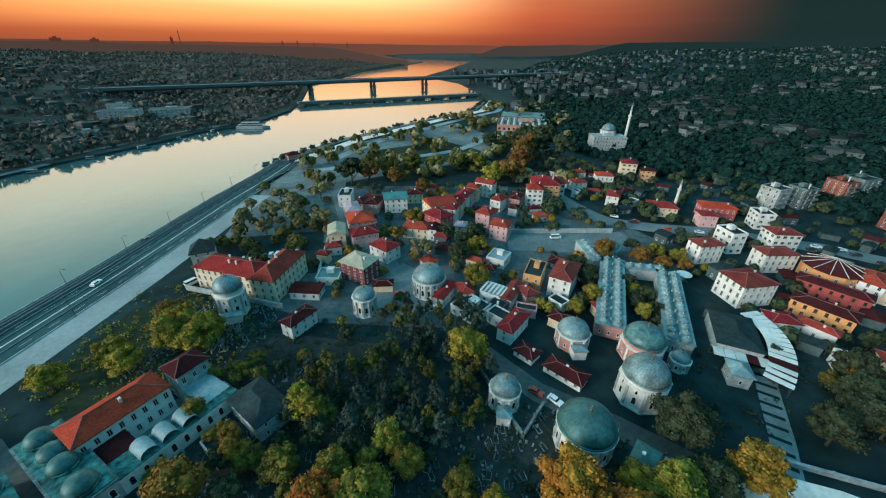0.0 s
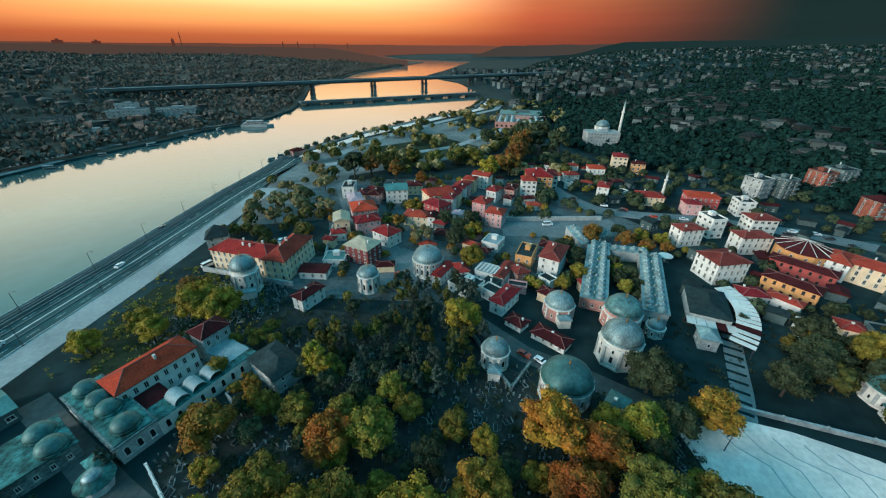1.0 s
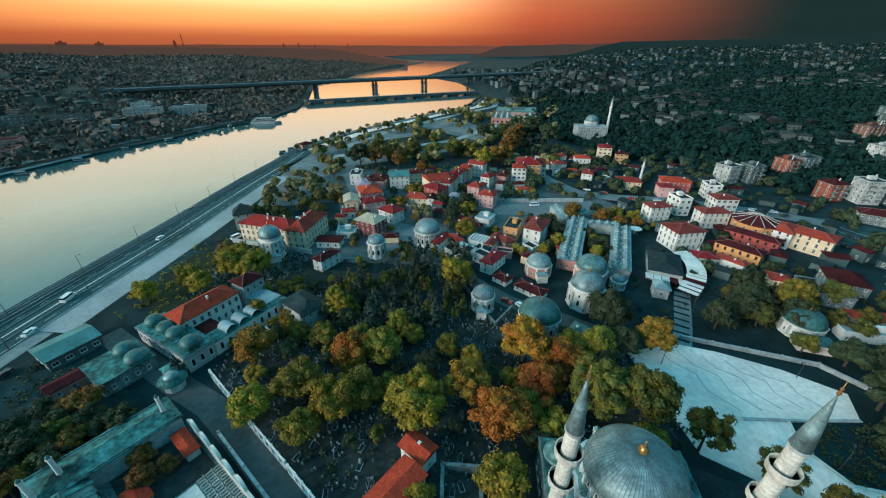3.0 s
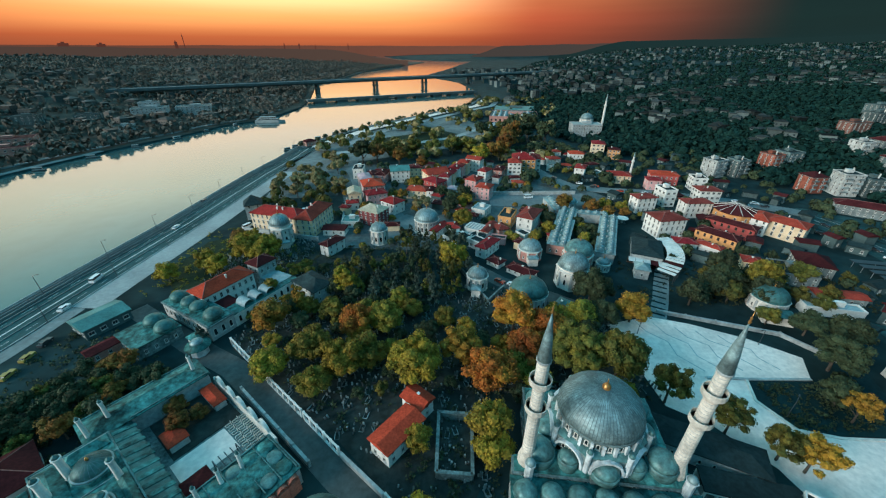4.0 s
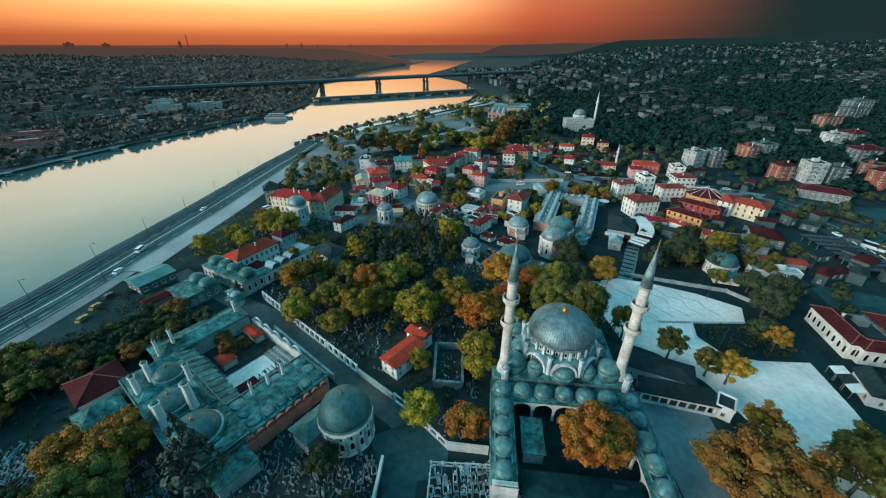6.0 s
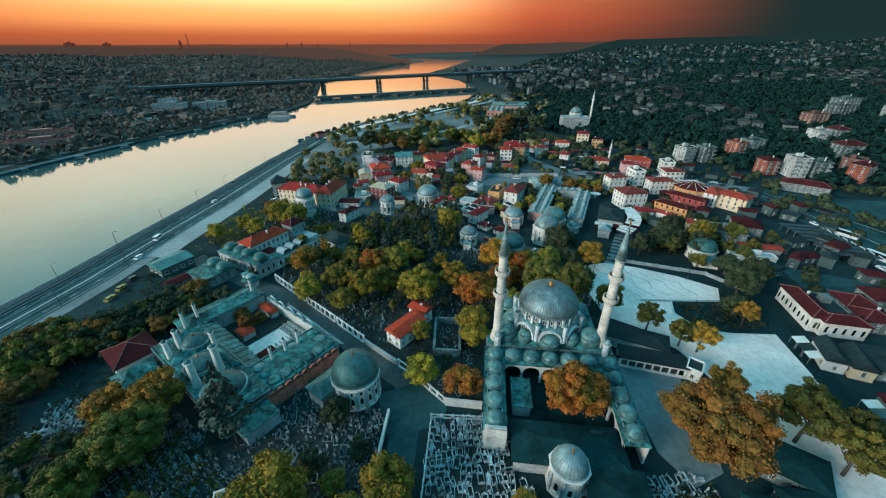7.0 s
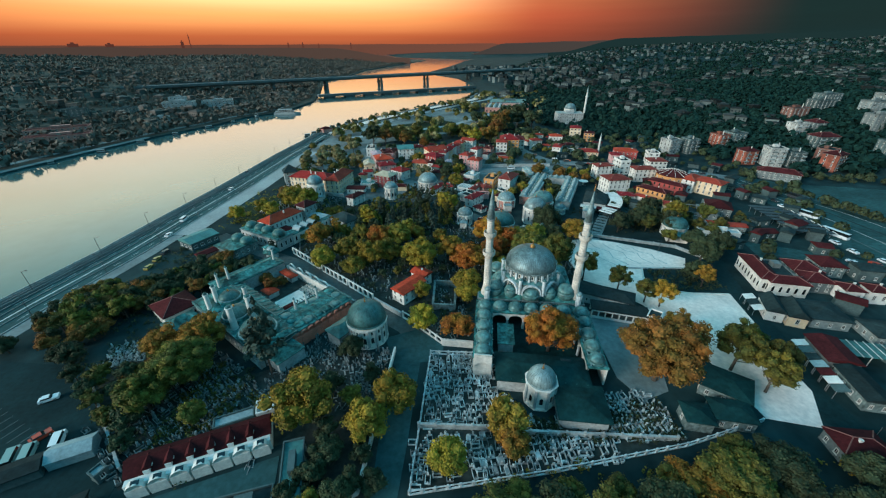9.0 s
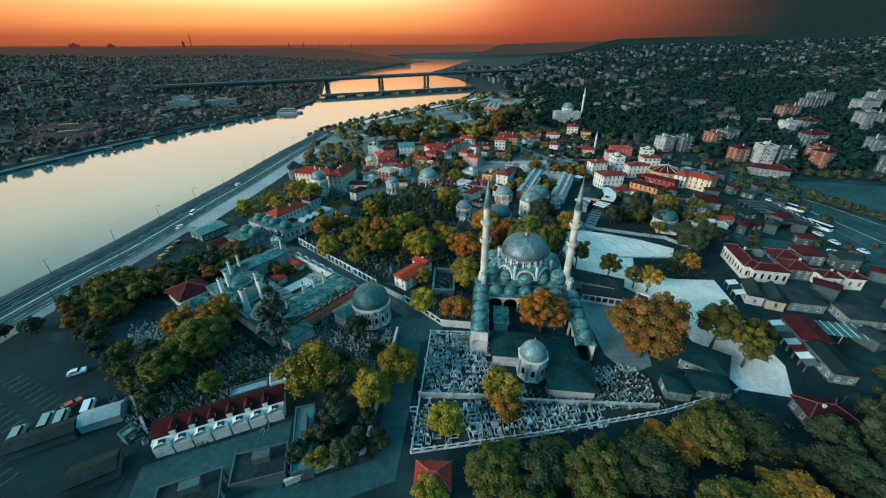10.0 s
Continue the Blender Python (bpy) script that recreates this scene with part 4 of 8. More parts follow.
    for x0, x1, y0 in ((-12.8, 13.3, -15.6),):
        n = 5
        for i in range(n + 1):
            part("column", Build().lathe([(0.42, 0), (0.36, 3.4), (0.55, 3.7)], 10, pose(x0 + (x1 - x0) * i / n, y0, 0)), MARBLE, ob)
        for i in range(n):
            xa, xb = x0 + (x1 - x0) * i / n, x0 + (x1 - x0) * (i + 1) / n
            part("portico_arch", arch_wall(xb - xa, 5.9, 3.5, pose((xa + xb) / 2, y0, 0)), STONE, ob)
    for x in (-12.8, 13.4):
        for i in range(5):
            part("column", Build().lathe([(0.42, 0), (0.36, 3.4), (0.55, 3.7)], 10, pose(x, -15.6 - 5.25 * i, 0)), MARBLE, ob)
            if i < 4:
                part("portico_arch", arch_wall(5.25, 5.9, 3.5, pose(x, -18.2 - 5.25 * i, 0, 0, 0, 90)), STONE, ob)
    # gate block on the cemetery side
    part("gate_block", Build().box(-17.8, -12.8, -37.5, -36.4, 0, 7.4), STONE, ob)
    part("gate_arch", arch_wall(5.0, 8.2, 4.0, pose(-15.3, -37.9, 0)), STONE, ob)
    # court floor takes the near-black green of the wing roofs
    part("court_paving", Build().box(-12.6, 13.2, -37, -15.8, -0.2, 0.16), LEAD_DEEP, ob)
    part("fountain_roof", Build().box(-11.0, -5.8, -28.0, -18.5, 3.8, 4.15), LEAD_TEAL, ob, "flat lead roof over the ablution fountain")
    part("fountain_wall", Build().box(-10.6, -6.2, -27.6, -18.9, 0, 3.8), STONE_GREY, ob)
    # low lead-roofed wings between the court and the tomb
    part("wing_wall", Build().box(-11.0, 13.0, -42.0, -32.5, 0, 4.2).box(4.0, 15.5, -52.0, -42.0, 0, 4.0), STONE_GREY, ob)
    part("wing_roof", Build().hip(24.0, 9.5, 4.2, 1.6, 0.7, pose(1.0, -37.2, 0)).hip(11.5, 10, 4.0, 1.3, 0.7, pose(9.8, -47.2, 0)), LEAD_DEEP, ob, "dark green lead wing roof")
    for i in range(9):
        part("lead_roll", Build().box(-10.4 + 2.85 * i, -10.25 + 2.85 * i, -41.9, -40.2, 4.55, 4.72), LEAD_DARK, ob)
    # no opening here: the well's inner darkness is a black block
    part("wing_court", Build().box(6.6, 9.4, -35.6, -33.4, 4.2, 5.2), ROOF_BLACK, ob, "solid black block in place of a dark skylight well in the wing roof")
    for x in (-17.2, -13.6, 14.2, 17.8):
        part("portico_curb", Build().box(x - 0.12, x + 0.12, -36.6, -16.0, 6.4, 6.62), LEAD_PALE, ob)
    return ob


def arch_wall(w, h, spring, m, t=0.5):
    """A wall panel with one open pointed arch, w wide and h high."""
    r = w / 2 - 0.35
    n = 10
    arc = [(r * math.cos(math.pi * k / n), min(h - 0.4, spring + r * 0.85 * math.sin(math.pi * k / n))) for k in range(n + 1)]
    b = Build()
    for s in (-t / 2, t / 2):
        k0 = len(b.v)
        pts = [(w / 2, 3.4), (w / 2, h)] + [(x, h) for x, _ in arc[1:-1]] + [(-w / 2, h), (-w / 2, 3.4)]
        v = []
        for i in range(n):
            (xa, za), (xb, zb) = arc[i], arc[i + 1]
            v += [(xa, s, za), (xb, s, zb), (xb, s, h), (xa, s, h)]
        v += [(r, s, 3.4), (w / 2, s, 3.4), (w / 2, s, h), (r, s, h), (-r, s, 3.4), (-w / 2, s, 3.4), (-w / 2, s, h), (-r, s, h)]
        b.add(v, [(4 * i, 4 * i + 1, 4 * i + 2, 4 * i + 3) for i in range(n + 2)], m)
    v, f = [], []
    for i, (x, z) in enumerate(arc):
        v += [(x, -t / 2, z), (x, t / 2, z)]
        if i < n:
            f.append((2 * i, 2 * i + 1, 2 * i + 3, 2 * i + 2))
    b.add(v, f, m)
    return b


mosque()
TAKEN.append((35, -22, 26))

# ---- trees ----
def crown_mesh(name, seed, clumps, leaves, leaf, shape, mat, clump=1.0):
    """Leaf clumps over an uneven crown of radius 1; shape gives the half height and the bottom's flatness."""
    rng = np.random.default_rng(seed)
    half, flat = shape
    cen, rad = [], []
    while len(cen) < clumps:
        p = rng.normal(size=3)
        p /= np.linalg.norm(p)
        if p[2] < -0.55:
            continue
        q = 0.50 + 0.28 * rng.random() if len(cen) > clumps * 0.25 else 0.3 * rng.random()
        c = p * q * (1 + 0.12 * rng.normal())
        cen.append([c[0], c[1], c[2] * half * (1 if c[2] > 0 else flat)])
        rad.append((0.25 + 0.13 * rng.random()) * clump)
    cen, rad = np.array(cen), np.array(rad)
    n = clumps * leaves
    which = np.repeat(np.arange(clumps), leaves)
    d = rng.normal(size=(n, 3))
    d /= np.linalg.norm(d, axis=1, keepdims=True)
    d[:, 2] = np.where(d[:, 2] < -0.3, -d[:, 2], d[:, 2])
    pos = cen[which] + d * (rad[which] * (0.86 + 0.22 * rng.random(n)))[:, None] * np.array([1, 1, 0.85])
    nor = d + 0.55 * rng.normal(size=(n, 3))
    nor /= np.linalg.norm(nor, axis=1, keepdims=True)
    a = np.cross(nor, rng.normal(size=(n, 3)))
    a /= np.linalg.norm(a, axis=1, keepdims=True)
    b = np.cross(nor, a)
    s = leaf * (0.6 + 0.8 * rng.random(n))[:, None]
    v = np.stack([pos - a * s, pos + b * s * 0.7, pos + a * s, pos - b * s * 0.7], 1).reshape(-1, 3)
    f = np.arange(4 * n).reshape(-1, 4)
    bld = Build()
    bld.v, bld.f = [tuple(p) for p in v.tolist()], [tuple(q) for q in f.tolist()]
    t = (1 + 5 ** 0.5) / 2
    ico = np.array([(-1, t, 0), (1, t, 0), (-1, -t, 0), (1, -t, 0), (0, -1, t), (0, 1, t), (0, -1, -t), (0, 1, -t), (t, 0, -1), (t, 0, 1), (-t, 0, -1), (-t, 0, 1)]) / 1.902
    tri = [(0, 11, 5), (0, 5, 1), (0, 1, 7), (0, 7, 10), (0, 10, 11), (1, 5, 9), (5, 11, 4), (11, 10, 2), (10, 7, 6), (7, 1, 8), (3, 9, 4), (3, 4, 2), (3, 2, 6), (3, 6, 8), (3, 8, 9), (4, 9, 5), (2, 4, 11), (6, 2, 10), (8, 6, 7), (9, 8, 1)]
    for c, r in zip(cen, rad):
        bld.add((ico * r * 0.80 * (1 + 0.12 * rng.normal(size=(12, 1))) * np.array([1, 1, 0.85]) + c).tolist(), tri)
    return bld.mesh(name, mat)


def trunk_mesh(name, seed, height, reach, r0=0.07):
    rng = random.Random(seed)
    b = Build().tube((0, 0, -0.05), (0.02, 0.01, height * 0.6), r0, r0 * 0.6, 8).tube((0.02, 0.01, height * 0.6), (0, 0.03, height), r0 * 0.6, r0 * 0.3, 7)
    for k in range(6):
        a = k * 1.05 + rng.random() * 0.6
        z = height * (0.4 + 0.08 * k)
        e = (reach * math.cos(a), reach * math.sin(a), z + reach * (0.6 + 0.4 * rng.random()))
        b.tube((0.02, 0.01, z), e, r0 * 0.42, r0 * 0.15, 5)
        for s in (-0.5, 0.5):
            b.tube(e, (e[0] * 1.35 + 0.1 * s, e[1] * 1.35 - 0.1 * s, e[2] + reach * 0.45), r0 * 0.15, r0 * 0.06, 4)
    return b.mesh(name, BARK)


PROTO = {}


def proto(kind, leafkind, variant, far=False, big=0):
    """One tree of crown radius 1 with its trunk, standing at its foot."""
    key = (kind, leafkind, variant, far, big)
    if key in PROTO:
        return PROTO[key]
    names = {"tawny": "tawny autumn", "green": "green", "yellow": "green and yellow", "ochre": "ochre and yellow", "rust": "rust-orange", "dark": "dark green", "cypress": "dark", "olive": "olive-green", "brown": "rusty brown and green"}
    seed = 100 * variant + len(leafkind)
    if kind == "broad":
        n, lv, sz = (20, 34, 0.105) if far else (150, 120, 0.024) if big > 1 else (86, 92, 0.038) if big else (46, 82, 0.054)
        me, lift, tr = crown_mesh(leafkind + "_crown", seed, n, lv, sz, (0.82, 0.75), LEAF[leafkind], 0.56 if big > 1 else 0.74 if big else 1.0), 1.02, (0.9, 0.42)
        label = names[leafkind] + " broadleaf tree with a rounded clumped crown"
    elif kind == "open":
        me, lift, tr = crown_mesh(leafkind + "_crown", seed, 52, 84, 0.042, (0.95, 0.8), LEAF[leafkind], 0.72), 1.42, (1.45, 0.5)
        label = "open-crowned " + names[leafkind] + " plane tree with a bare trunk"
    elif kind == "poplar":
        me, lift, tr = crown_mesh(leafkind + "_crown", seed, 46, 66, 0.075, (2.2, 1.0), LEAF[leafkind]), 2.05, (1.6, 0.25)
        label = "tall " + names[leafkind] + " poplar with a columnar crown"
    else:
        n, lv = (16, 26) if far else (30, 40)
        me, lift, tr = crown_mesh("cypress_crown", seed, n, lv, 0.10, (3.2, 1.0), LEAF[leafkind]), 2.7, (2.0, 0.15)
        c = me.vertices
        co = np.empty(len(c) * 3)
        c.foreach_get("co", co)
        co = co.reshape(-1, 3)
        k = np.clip((co[:, 2] + 2.4) / 5.2, 0, 1)
        co[:, :2] *= (1.15 - 0.95 * k ** 1.6)[:, None]
        c.foreach_set("co", co.ravel())
        me.update()
        label = "tall dark cypress with a narrow pointed crown"
    ob = thing("tree", pose(0, 0, -200), label, "tree")
    part("trunk", trunk_mesh("trunk", seed, *tr), None, ob)
    part("crown", me, None, ob, m=pose(0, 0, lift))
    PROTO[key] = ob
    return ob


TREE_RNG = random.Random(5)
USED = set()


def tree(x, y, r, leafkind, kind="broad", stretch=1.0, group=""):
    far = y > 130 or abs(x) > 170
    variant = TREE_RNG.randrange(2 if far else 3)
    p = proto(kind, leafkind, variant, far and kind in ("broad", "cypress"), (2 if r > 8.7 else 1 if r > 6.3 else 0) if kind == "broad" and not far else 0)
    k = stretch * TREE_RNG.uniform(0.92, 1.1)
    m = pose(x, y, ground_z(x, y) - 0.05, 0, 0, TREE_RNG.uniform(0, 360)) @ Matrix.Diagonal((r, r, r * k, 1))
    if p in USED:
        ob = copy_thing(p, m)
        ob.matrix_basis = m
    else:
        USED.add(p)
        p.matrix_basis = m
        ob = p
    if group:
        tagged(ob, group=group)
    return ob


def trees(rows, leafkind, kind="broad", stretch=1.0):
    for x, y, r in rows:
        tree(x, y, r, leafkind, kind, stretch)


# cemetery and plaza trees
trees([(-45, 10, 5.8), (-24, 10, 6.8), (-4, 9, 8.0), (14, -10, 5.6), (14, -16, 4.8), (-3, -12, 3.6), (-2, -30, 4.7), (9, 69, 6.2)], "yellow")
trees([(58, 43, 7.4)], "dark")
trees([(-35, 16, 6.8), (-18, 13, 5.8), (-14, 28, 6.0), (-11, 42, 4.4), (49, 29, 5.5), (127, 50, 6.5)], "green")
trees([(42, 10, 8.8), (53, 8, 8.0)], "olive")
trees([(9, 15, 6.6), (-52, 30, 6.2), (68, 32, 6.2)], "ochre")
trees([(16, 4, 7.6), (27, 28, 8.2), (-24, 27, 5.8), (9.5, -34, 5.4), (28, 14, 7.0), (36, 23, 7.2)], "rust")
trees([(116, 9, 7.0), (106, -3, 5.0), (130, 19, 6.0), (-23, -42, 3.9), (122, 24, 5.5), (113, 52, 5.5), (118, 60, 6), (106, 46, 5.5), (98, 44, 5)], "dark")
trees([(37, -41, 8.9)], "rust")
trees([(64, -53, 12.0)], "brown")
trees([(19, -68, 5.4), (20, -74, 4.2)], "ochre")
trees([(-30, -64, 8.6), (-8, -61, 5.7), (-14, -68, 5.6), (5, -77, 4.7), (1, -93, 4.0)], "yellow")
trees([(-66, -51, 9.2)], "olive")
trees([(-72, -60, 6.7)], "olive")
trees([(-58, -64, 3.6)], "olive")
trees([(-68, -39, 7.1), (-80, -40, 5.5)], "ochre")
trees([(-22, -75, 3.9), (-18, -84, 3.7), (-11, -81, 3.0), (-106, -43, 4.6), (-130, -38, 3.4), (-138, -40, 2.8)], "dark")
trees([(14, -90, 6.4), (35, -91, 6.6), (64, -83, 7.4), (20, -101, 7), (58, -100, 8)], "olive", stretch=0.74)
trees([(25, -89, 6.0), (47, -90, 7.2), (75, -82, 7.4), (45, -105, 8)], "dark", stretch=0.74)
trees([(40, -84, 3.6), (52, -82, 3.4), (30, -84, 3.4), (19, -84, 3.2), (70, -76, 3.8)], "olive", stretch=0.85)
trees([(32, -104, 7.5), (56, -84, 5.5), (72, -98, 8)], "ochre", stretch=0.7)
trees([(88, -92, 7.5), (100, -94, 7.0), (84, -106, 8)], "dark", stretch=0.68)
trees([(62, -1, 5.2), (72, -10, 5.0), (79, -17, 4.6), (88, -50, 6.9), (92, -58, 5.8), (94, -44, 5.6), (98, -52, 5.2)], "olive", "open")
trees([(83, -20, 4.6), (106, -8, 4.2), (79, -36, 4.5)], "ochre", "open")
trees([(-33, 50, 3.6), (-30, 48, 3.2)], "yellow", "poplar")
trees([(-47, 42, 2.6), (-45, 38, 2.4)], "ochre", "poplar")
trees([(-45, -48, 5.6), (-48, -45, 4.2)], "cypress", "cypress", 0.85)
# fill the cemetery canopy
FULL = [(-45, 10, 6), (-24, 10, 7), (-4, 9, 8), (-35, 16, 7), (-18, 13, 6), (-14, 28, 6), (9, 15, 7), (16, 4, 7), (27, 28, 8), (36, 23, 7), (42, 10, 9), (53, 8, 8), (-52, 30, 6)]


def canopy_gap(x, y):
    near_hut = -16 < x < 12 and -24 < y < 4
    tombs = (x - 18) ** 2 + (y - 54) ** 2 < 90 or (x - 35) ** 2 + (y - 42) ** 2 < 170 or (x - 55) ** 2 + (y - 55) ** 2 < 170
    return not near_hut and not tombs and y > -0.87 * x - 24 and all((x - a) ** 2 + (y - b) ** 2 > (0.8 * r + 2.6) ** 2 for a, b, r in FULL)


# town trees
trees([(19, 134, 6.0), (16, 109, 5.8), (-79, 77, 8.0), (-71, 75, 7.2), (-10, 166, 5.8), (38, 228, 8.5), (-94, 70, 5), (-104, 60, 4.5), (-88, 66, 5)], "yellow")
trees([(99, 131, 4.6), (58, 98, 4.0), (50, 92, 3.4), (108, 128, 3.6)], "green")
trees([(76, 108, 3.4), (80, 100, 3.4), (74, 96, 3.0), (78, 90, 3.2), (91, 136, 4.4), (58, 118, 5.2), (60, 110, 4.4)], "dark")
trees([(90, 126, 4.6), (98, 122, 3.8), (106, 120, 3.2)], "brown")
trees([(-73, 168, 6.4), (-88, 174, 6.0), (-60, 168, 5.6), (-98, 164, 5.4), (-80, 188, 6.0), (-70, 206, 6.0), (-84, 156, 5.0), (-6, 131, 5.6), (-92, 200, 5.4), (-104, 186, 4.6), (-76, 226, 6)], "tawny")
trees([(-86, 86, 6.0), (75, 130, 5.2), (-26, 227, 8.5), (-8, 211, 6.2), (56, 241, 9), (77, 299, 11),
       (64, 265, 10), (70, 280, 10), (48, 252, 8), (-18, 150, 4), (-45, 238, 9)], "brown")
trees([(-32, 254, 8), (-16, 262, 8), (1, 262, 8.2), (18, 262, 8.2), (-48, 256, 8), (32, 264, 8)], "olive")
trees([(-56, 233, 10), (52, 330, 9), (100, 331, 13), (90, 312, 11), (86, 350, 12), (110, 300, 11), (12, 140, 5), (10, 128, 5), (6, 150, 5), (20, 150, 5)], "dark")


def wood(name, put, label):
    """Trees that grow into one another, joined: trunks, and crowns by colour."""
    rng = random.Random(len(put))
    trunks, crowns = Build(), {}
    for x, y, r, kind in put:
        m = pose(x, y, ground_z(x, y) - 0.05, 0, 0, rng.uniform(0, 360)) @ Matrix.Diagonal((r, r, r * rng.uniform(0.92, 1.1), 1))
        key = (kind, rng.randrange(3))
        if key not in WOOD_CROWNS:
            WOOD_CROWNS[key] = crown_mesh("wood_crown", 7 * len(WOOD_CROWNS) + 3, 28, 52, 0.068, (0.82, 0.75), LEAF[kind])
        me = WOOD_CROWNS[key]
        co = np.empty(len(me.vertices) * 3)
        me.vertices.foreach_get("co", co)
        q = np.c_[co.reshape(-1, 3), np.ones(len(me.vertices))] @ np.array(m @ pose(0, 0, 1.02)).T
        b = crowns.setdefault(kind, Build())
        k0 = len(b.v)
        b.v += q[:, :3].tolist()
        b.f += [tuple(i + k0 for i in p.vertices) for p in me.polygons]
        trunks.tube(m @ Vector((0, 0, -0.05)), m @ Vector((0, 0, 0.9)), 0.07 * r, 0.03 * r, 6)
    ob = structure(name, trunks, BARK, label, "trees", kind="stuff")
    for kind in crowns:
        part(kind + "_foliage", crowns[kind], LEAF[kind], ob)


WOOD_CROWNS = {}


CLEAR = [(-103, -83, -46, -27), (-82, -62, 13, 30)]  # open terraces: x0, x1, y0, y1


def scatter(n, x0, x1, y0, y1, inside, r0, r1, leafkinds, kind="broad", stretch=1.0, seed=1, group="", apart=0.9, joined=""):
    rng = random.Random(seed)
    put, mass, tries = [], [], 0
    while len(put) < n and tries < n * 40:
        tries += 1
        x, y, r = rng.uniform(x0, x1), rng.uniform(y0, y1), rng.uniform(r0, r1)
        if inside(x, y) and not any(a - r < x < b + r and c - r < y < d + r for a, b, c, d in CLEAR) and all((x - a) ** 2 + (y - b) ** 2 > (apart * (r + c)) ** 2 for a, b, c in put):
            put.append((x, y, r))
            lk = rng.choice(leafkinds)
            if joined:
                mass.append((x, y, r, lk))
            else:
                tree(x, y, r, lk, kind, stretch, group)
    if joined:
        wood("tree_belt", mass, joined)
    return put


# the cypress grove, and the wooded strip between the shore and the soup kitchen
scatter(66, -36, 16, 30, 92, lambda x, y: y > 38 + abs(x + 6) * 0.5 and (x > -14 or y < 66) and (x - 18) ** 2 + (y - 54) ** 2 > 81 and (x + 25) ** 2 + (y - 94) ** 2 > 49, 2.0, 3.3, ["cypress", "dark", "cypress", "olive"], "cypress", 0.8, 3, "cypress grove", 0.78)
scatter(12, -40, 10, 40, 80, lambda x, y: (x - 18) ** 2 + (y - 54) ** 2 > 81, 2.8, 4.2, ["dark"], seed=8, joined="dark trees among the cypresses")
scatter(4, 88, 122, 40, 70, lambda x, y: y < 54 or x > 112, 4.0, 6.0, ["dark"], seed=21, apart=0.8, joined="dark trees behind the plaza")
scatter(14, 100, 165, 40, 75, lambda x, y: (x - 121) ** 2 + (y - 39) ** 2 > 110, 2.4, 4, ["dark", "olive"], seed=22, apart=1.0, joined="dark and olive garden trees behind the plaza")
scatter(24, -52, 60, -2, 38, canopy_gap, 2.8, 5.0, ["green", "yellow", "dark", "green", "ochre"], seed=71, apart=0.72)
scatter(14, -62, -30, 20, 70, lambda x, y: y > -0.87 * x - 20 and (x + 44) ** 2 + (y - 51) ** 2 > 100, 2.4, 4.0, ["dark", "green"], seed=72, apart=0.9, joined="low dark trees along the cemetery edge")
scatter(12, -30, -8, -88, -50, lambda x, y: x < -13, 2.4, 3.8, ["dark", "dark", "green"], seed=73, apart=0.7, joined="dark young trees beside the lane wall")
scatter(10, 66, 100, 40, 130, lambda x, y: 70 < x < 84 and 80 < y < 116 and abs((x - 75) + 0.38 * (y - 96)) < 6, 2.2, 3.6, ["dark", "green"], seed=74, apart=0.7, joined="dark trees in the school court")

# scrub wood between the shore road and the car park
scatter(34, -136, -80, -50, -8, lambda x, y: x > along(SHORE_R, y) + 30 and y > -0.71 * (x + 124) - 33 and y < -0.45 * (x + 100) + 4 and not (x > -96 and y > -36), 2.8, 4.6, ["brown", "olive", "dark", "brown"], seed=75, apart=0.62, joined="scrub wood of dark, olive and rusty trees")
scatter(18, -94, -70, -72, -40, lambda x, y: y > -0.71 * (x + 124) - 33 and not (-100 < x < -83 and y > -46), 2.4, 4.4, ["dark", "olive"], seed=76, apart=0.7, joined="dark and olive trees at the car park's edge")
scatter(26, -34, 10, -22, 40, lambda x, y: y > -0.83 * x - 20 and not (-15 < x < 12 and -22 < y < 3), 1.6, 3.0, ["dark", "dark", "olive"], seed=78, apart=0.8, joined="low dark trees between the gravestones")
scatter(9, 108, 150, 16, 56, lambda x, y: (x - 121) ** 2 + (y - 39) ** 2 > 90 and y > 60 - 0.36 * x, 3.5, 5.5, ["olive", "ochre", "dark"], seed=79, apart=0.9)

def beside_kitchen(x, y):
    u, v = 0.784 * (x + 66.4) - 0.621 * (y + 32.6), 0.621 * (x + 66.4) + 0.784 * (y + 32.6)
    return -51 < u < -30.5 and -6 < v < 47 and (x + 87.5) ** 2 + (y - 25) ** 2 > 120 and (x + 98) ** 2 + (y - 22.5) ** 2 > 60 and (x + 89) ** 2 + (y + 19.5) ** 2 > 80


scatter(62, -115, -60, -30, 40, beside_kitchen, 2.8, 4.6, ["brown", "dark", "olive", "brown", "dark", "dark"], seed=12, apart=0.58, joined="dense belt of dark green and rusty brown trees by the shore road")
scatter(14, -130, -98, -36, -6, lambda x, y: x > along(SHORE_R, y) + 31 and y > -0.71 * (x + 124) - 33, 2.8, 4.4, ["brown", "dark", "olive"], seed=14, apart=0.62, joined="brown and dark tree belt above the car park")
tree(-72, 24.5, 1.9, "cypress", "cypress", 0.8)

# ---- the domed hall by the alley ----
def lead_domes(parent, rows, z, lead=LEAD, rise=0.8):
    for x, y, r in rows:
        part("dome_drum", Build().lathe([(r + 0.25, z - 0.3), (r + 0.25, z + 0.5), (r, z + 0.6)], 16, pose(x, y, 0)), LEAD_TEAL, parent)
        part("dome", Build().dome(r, r * rise, z + 0.55, 32, pose(x, y, 0), rib=0.01, rings=7), lead, parent, "lead-covered dome", smooth=True)


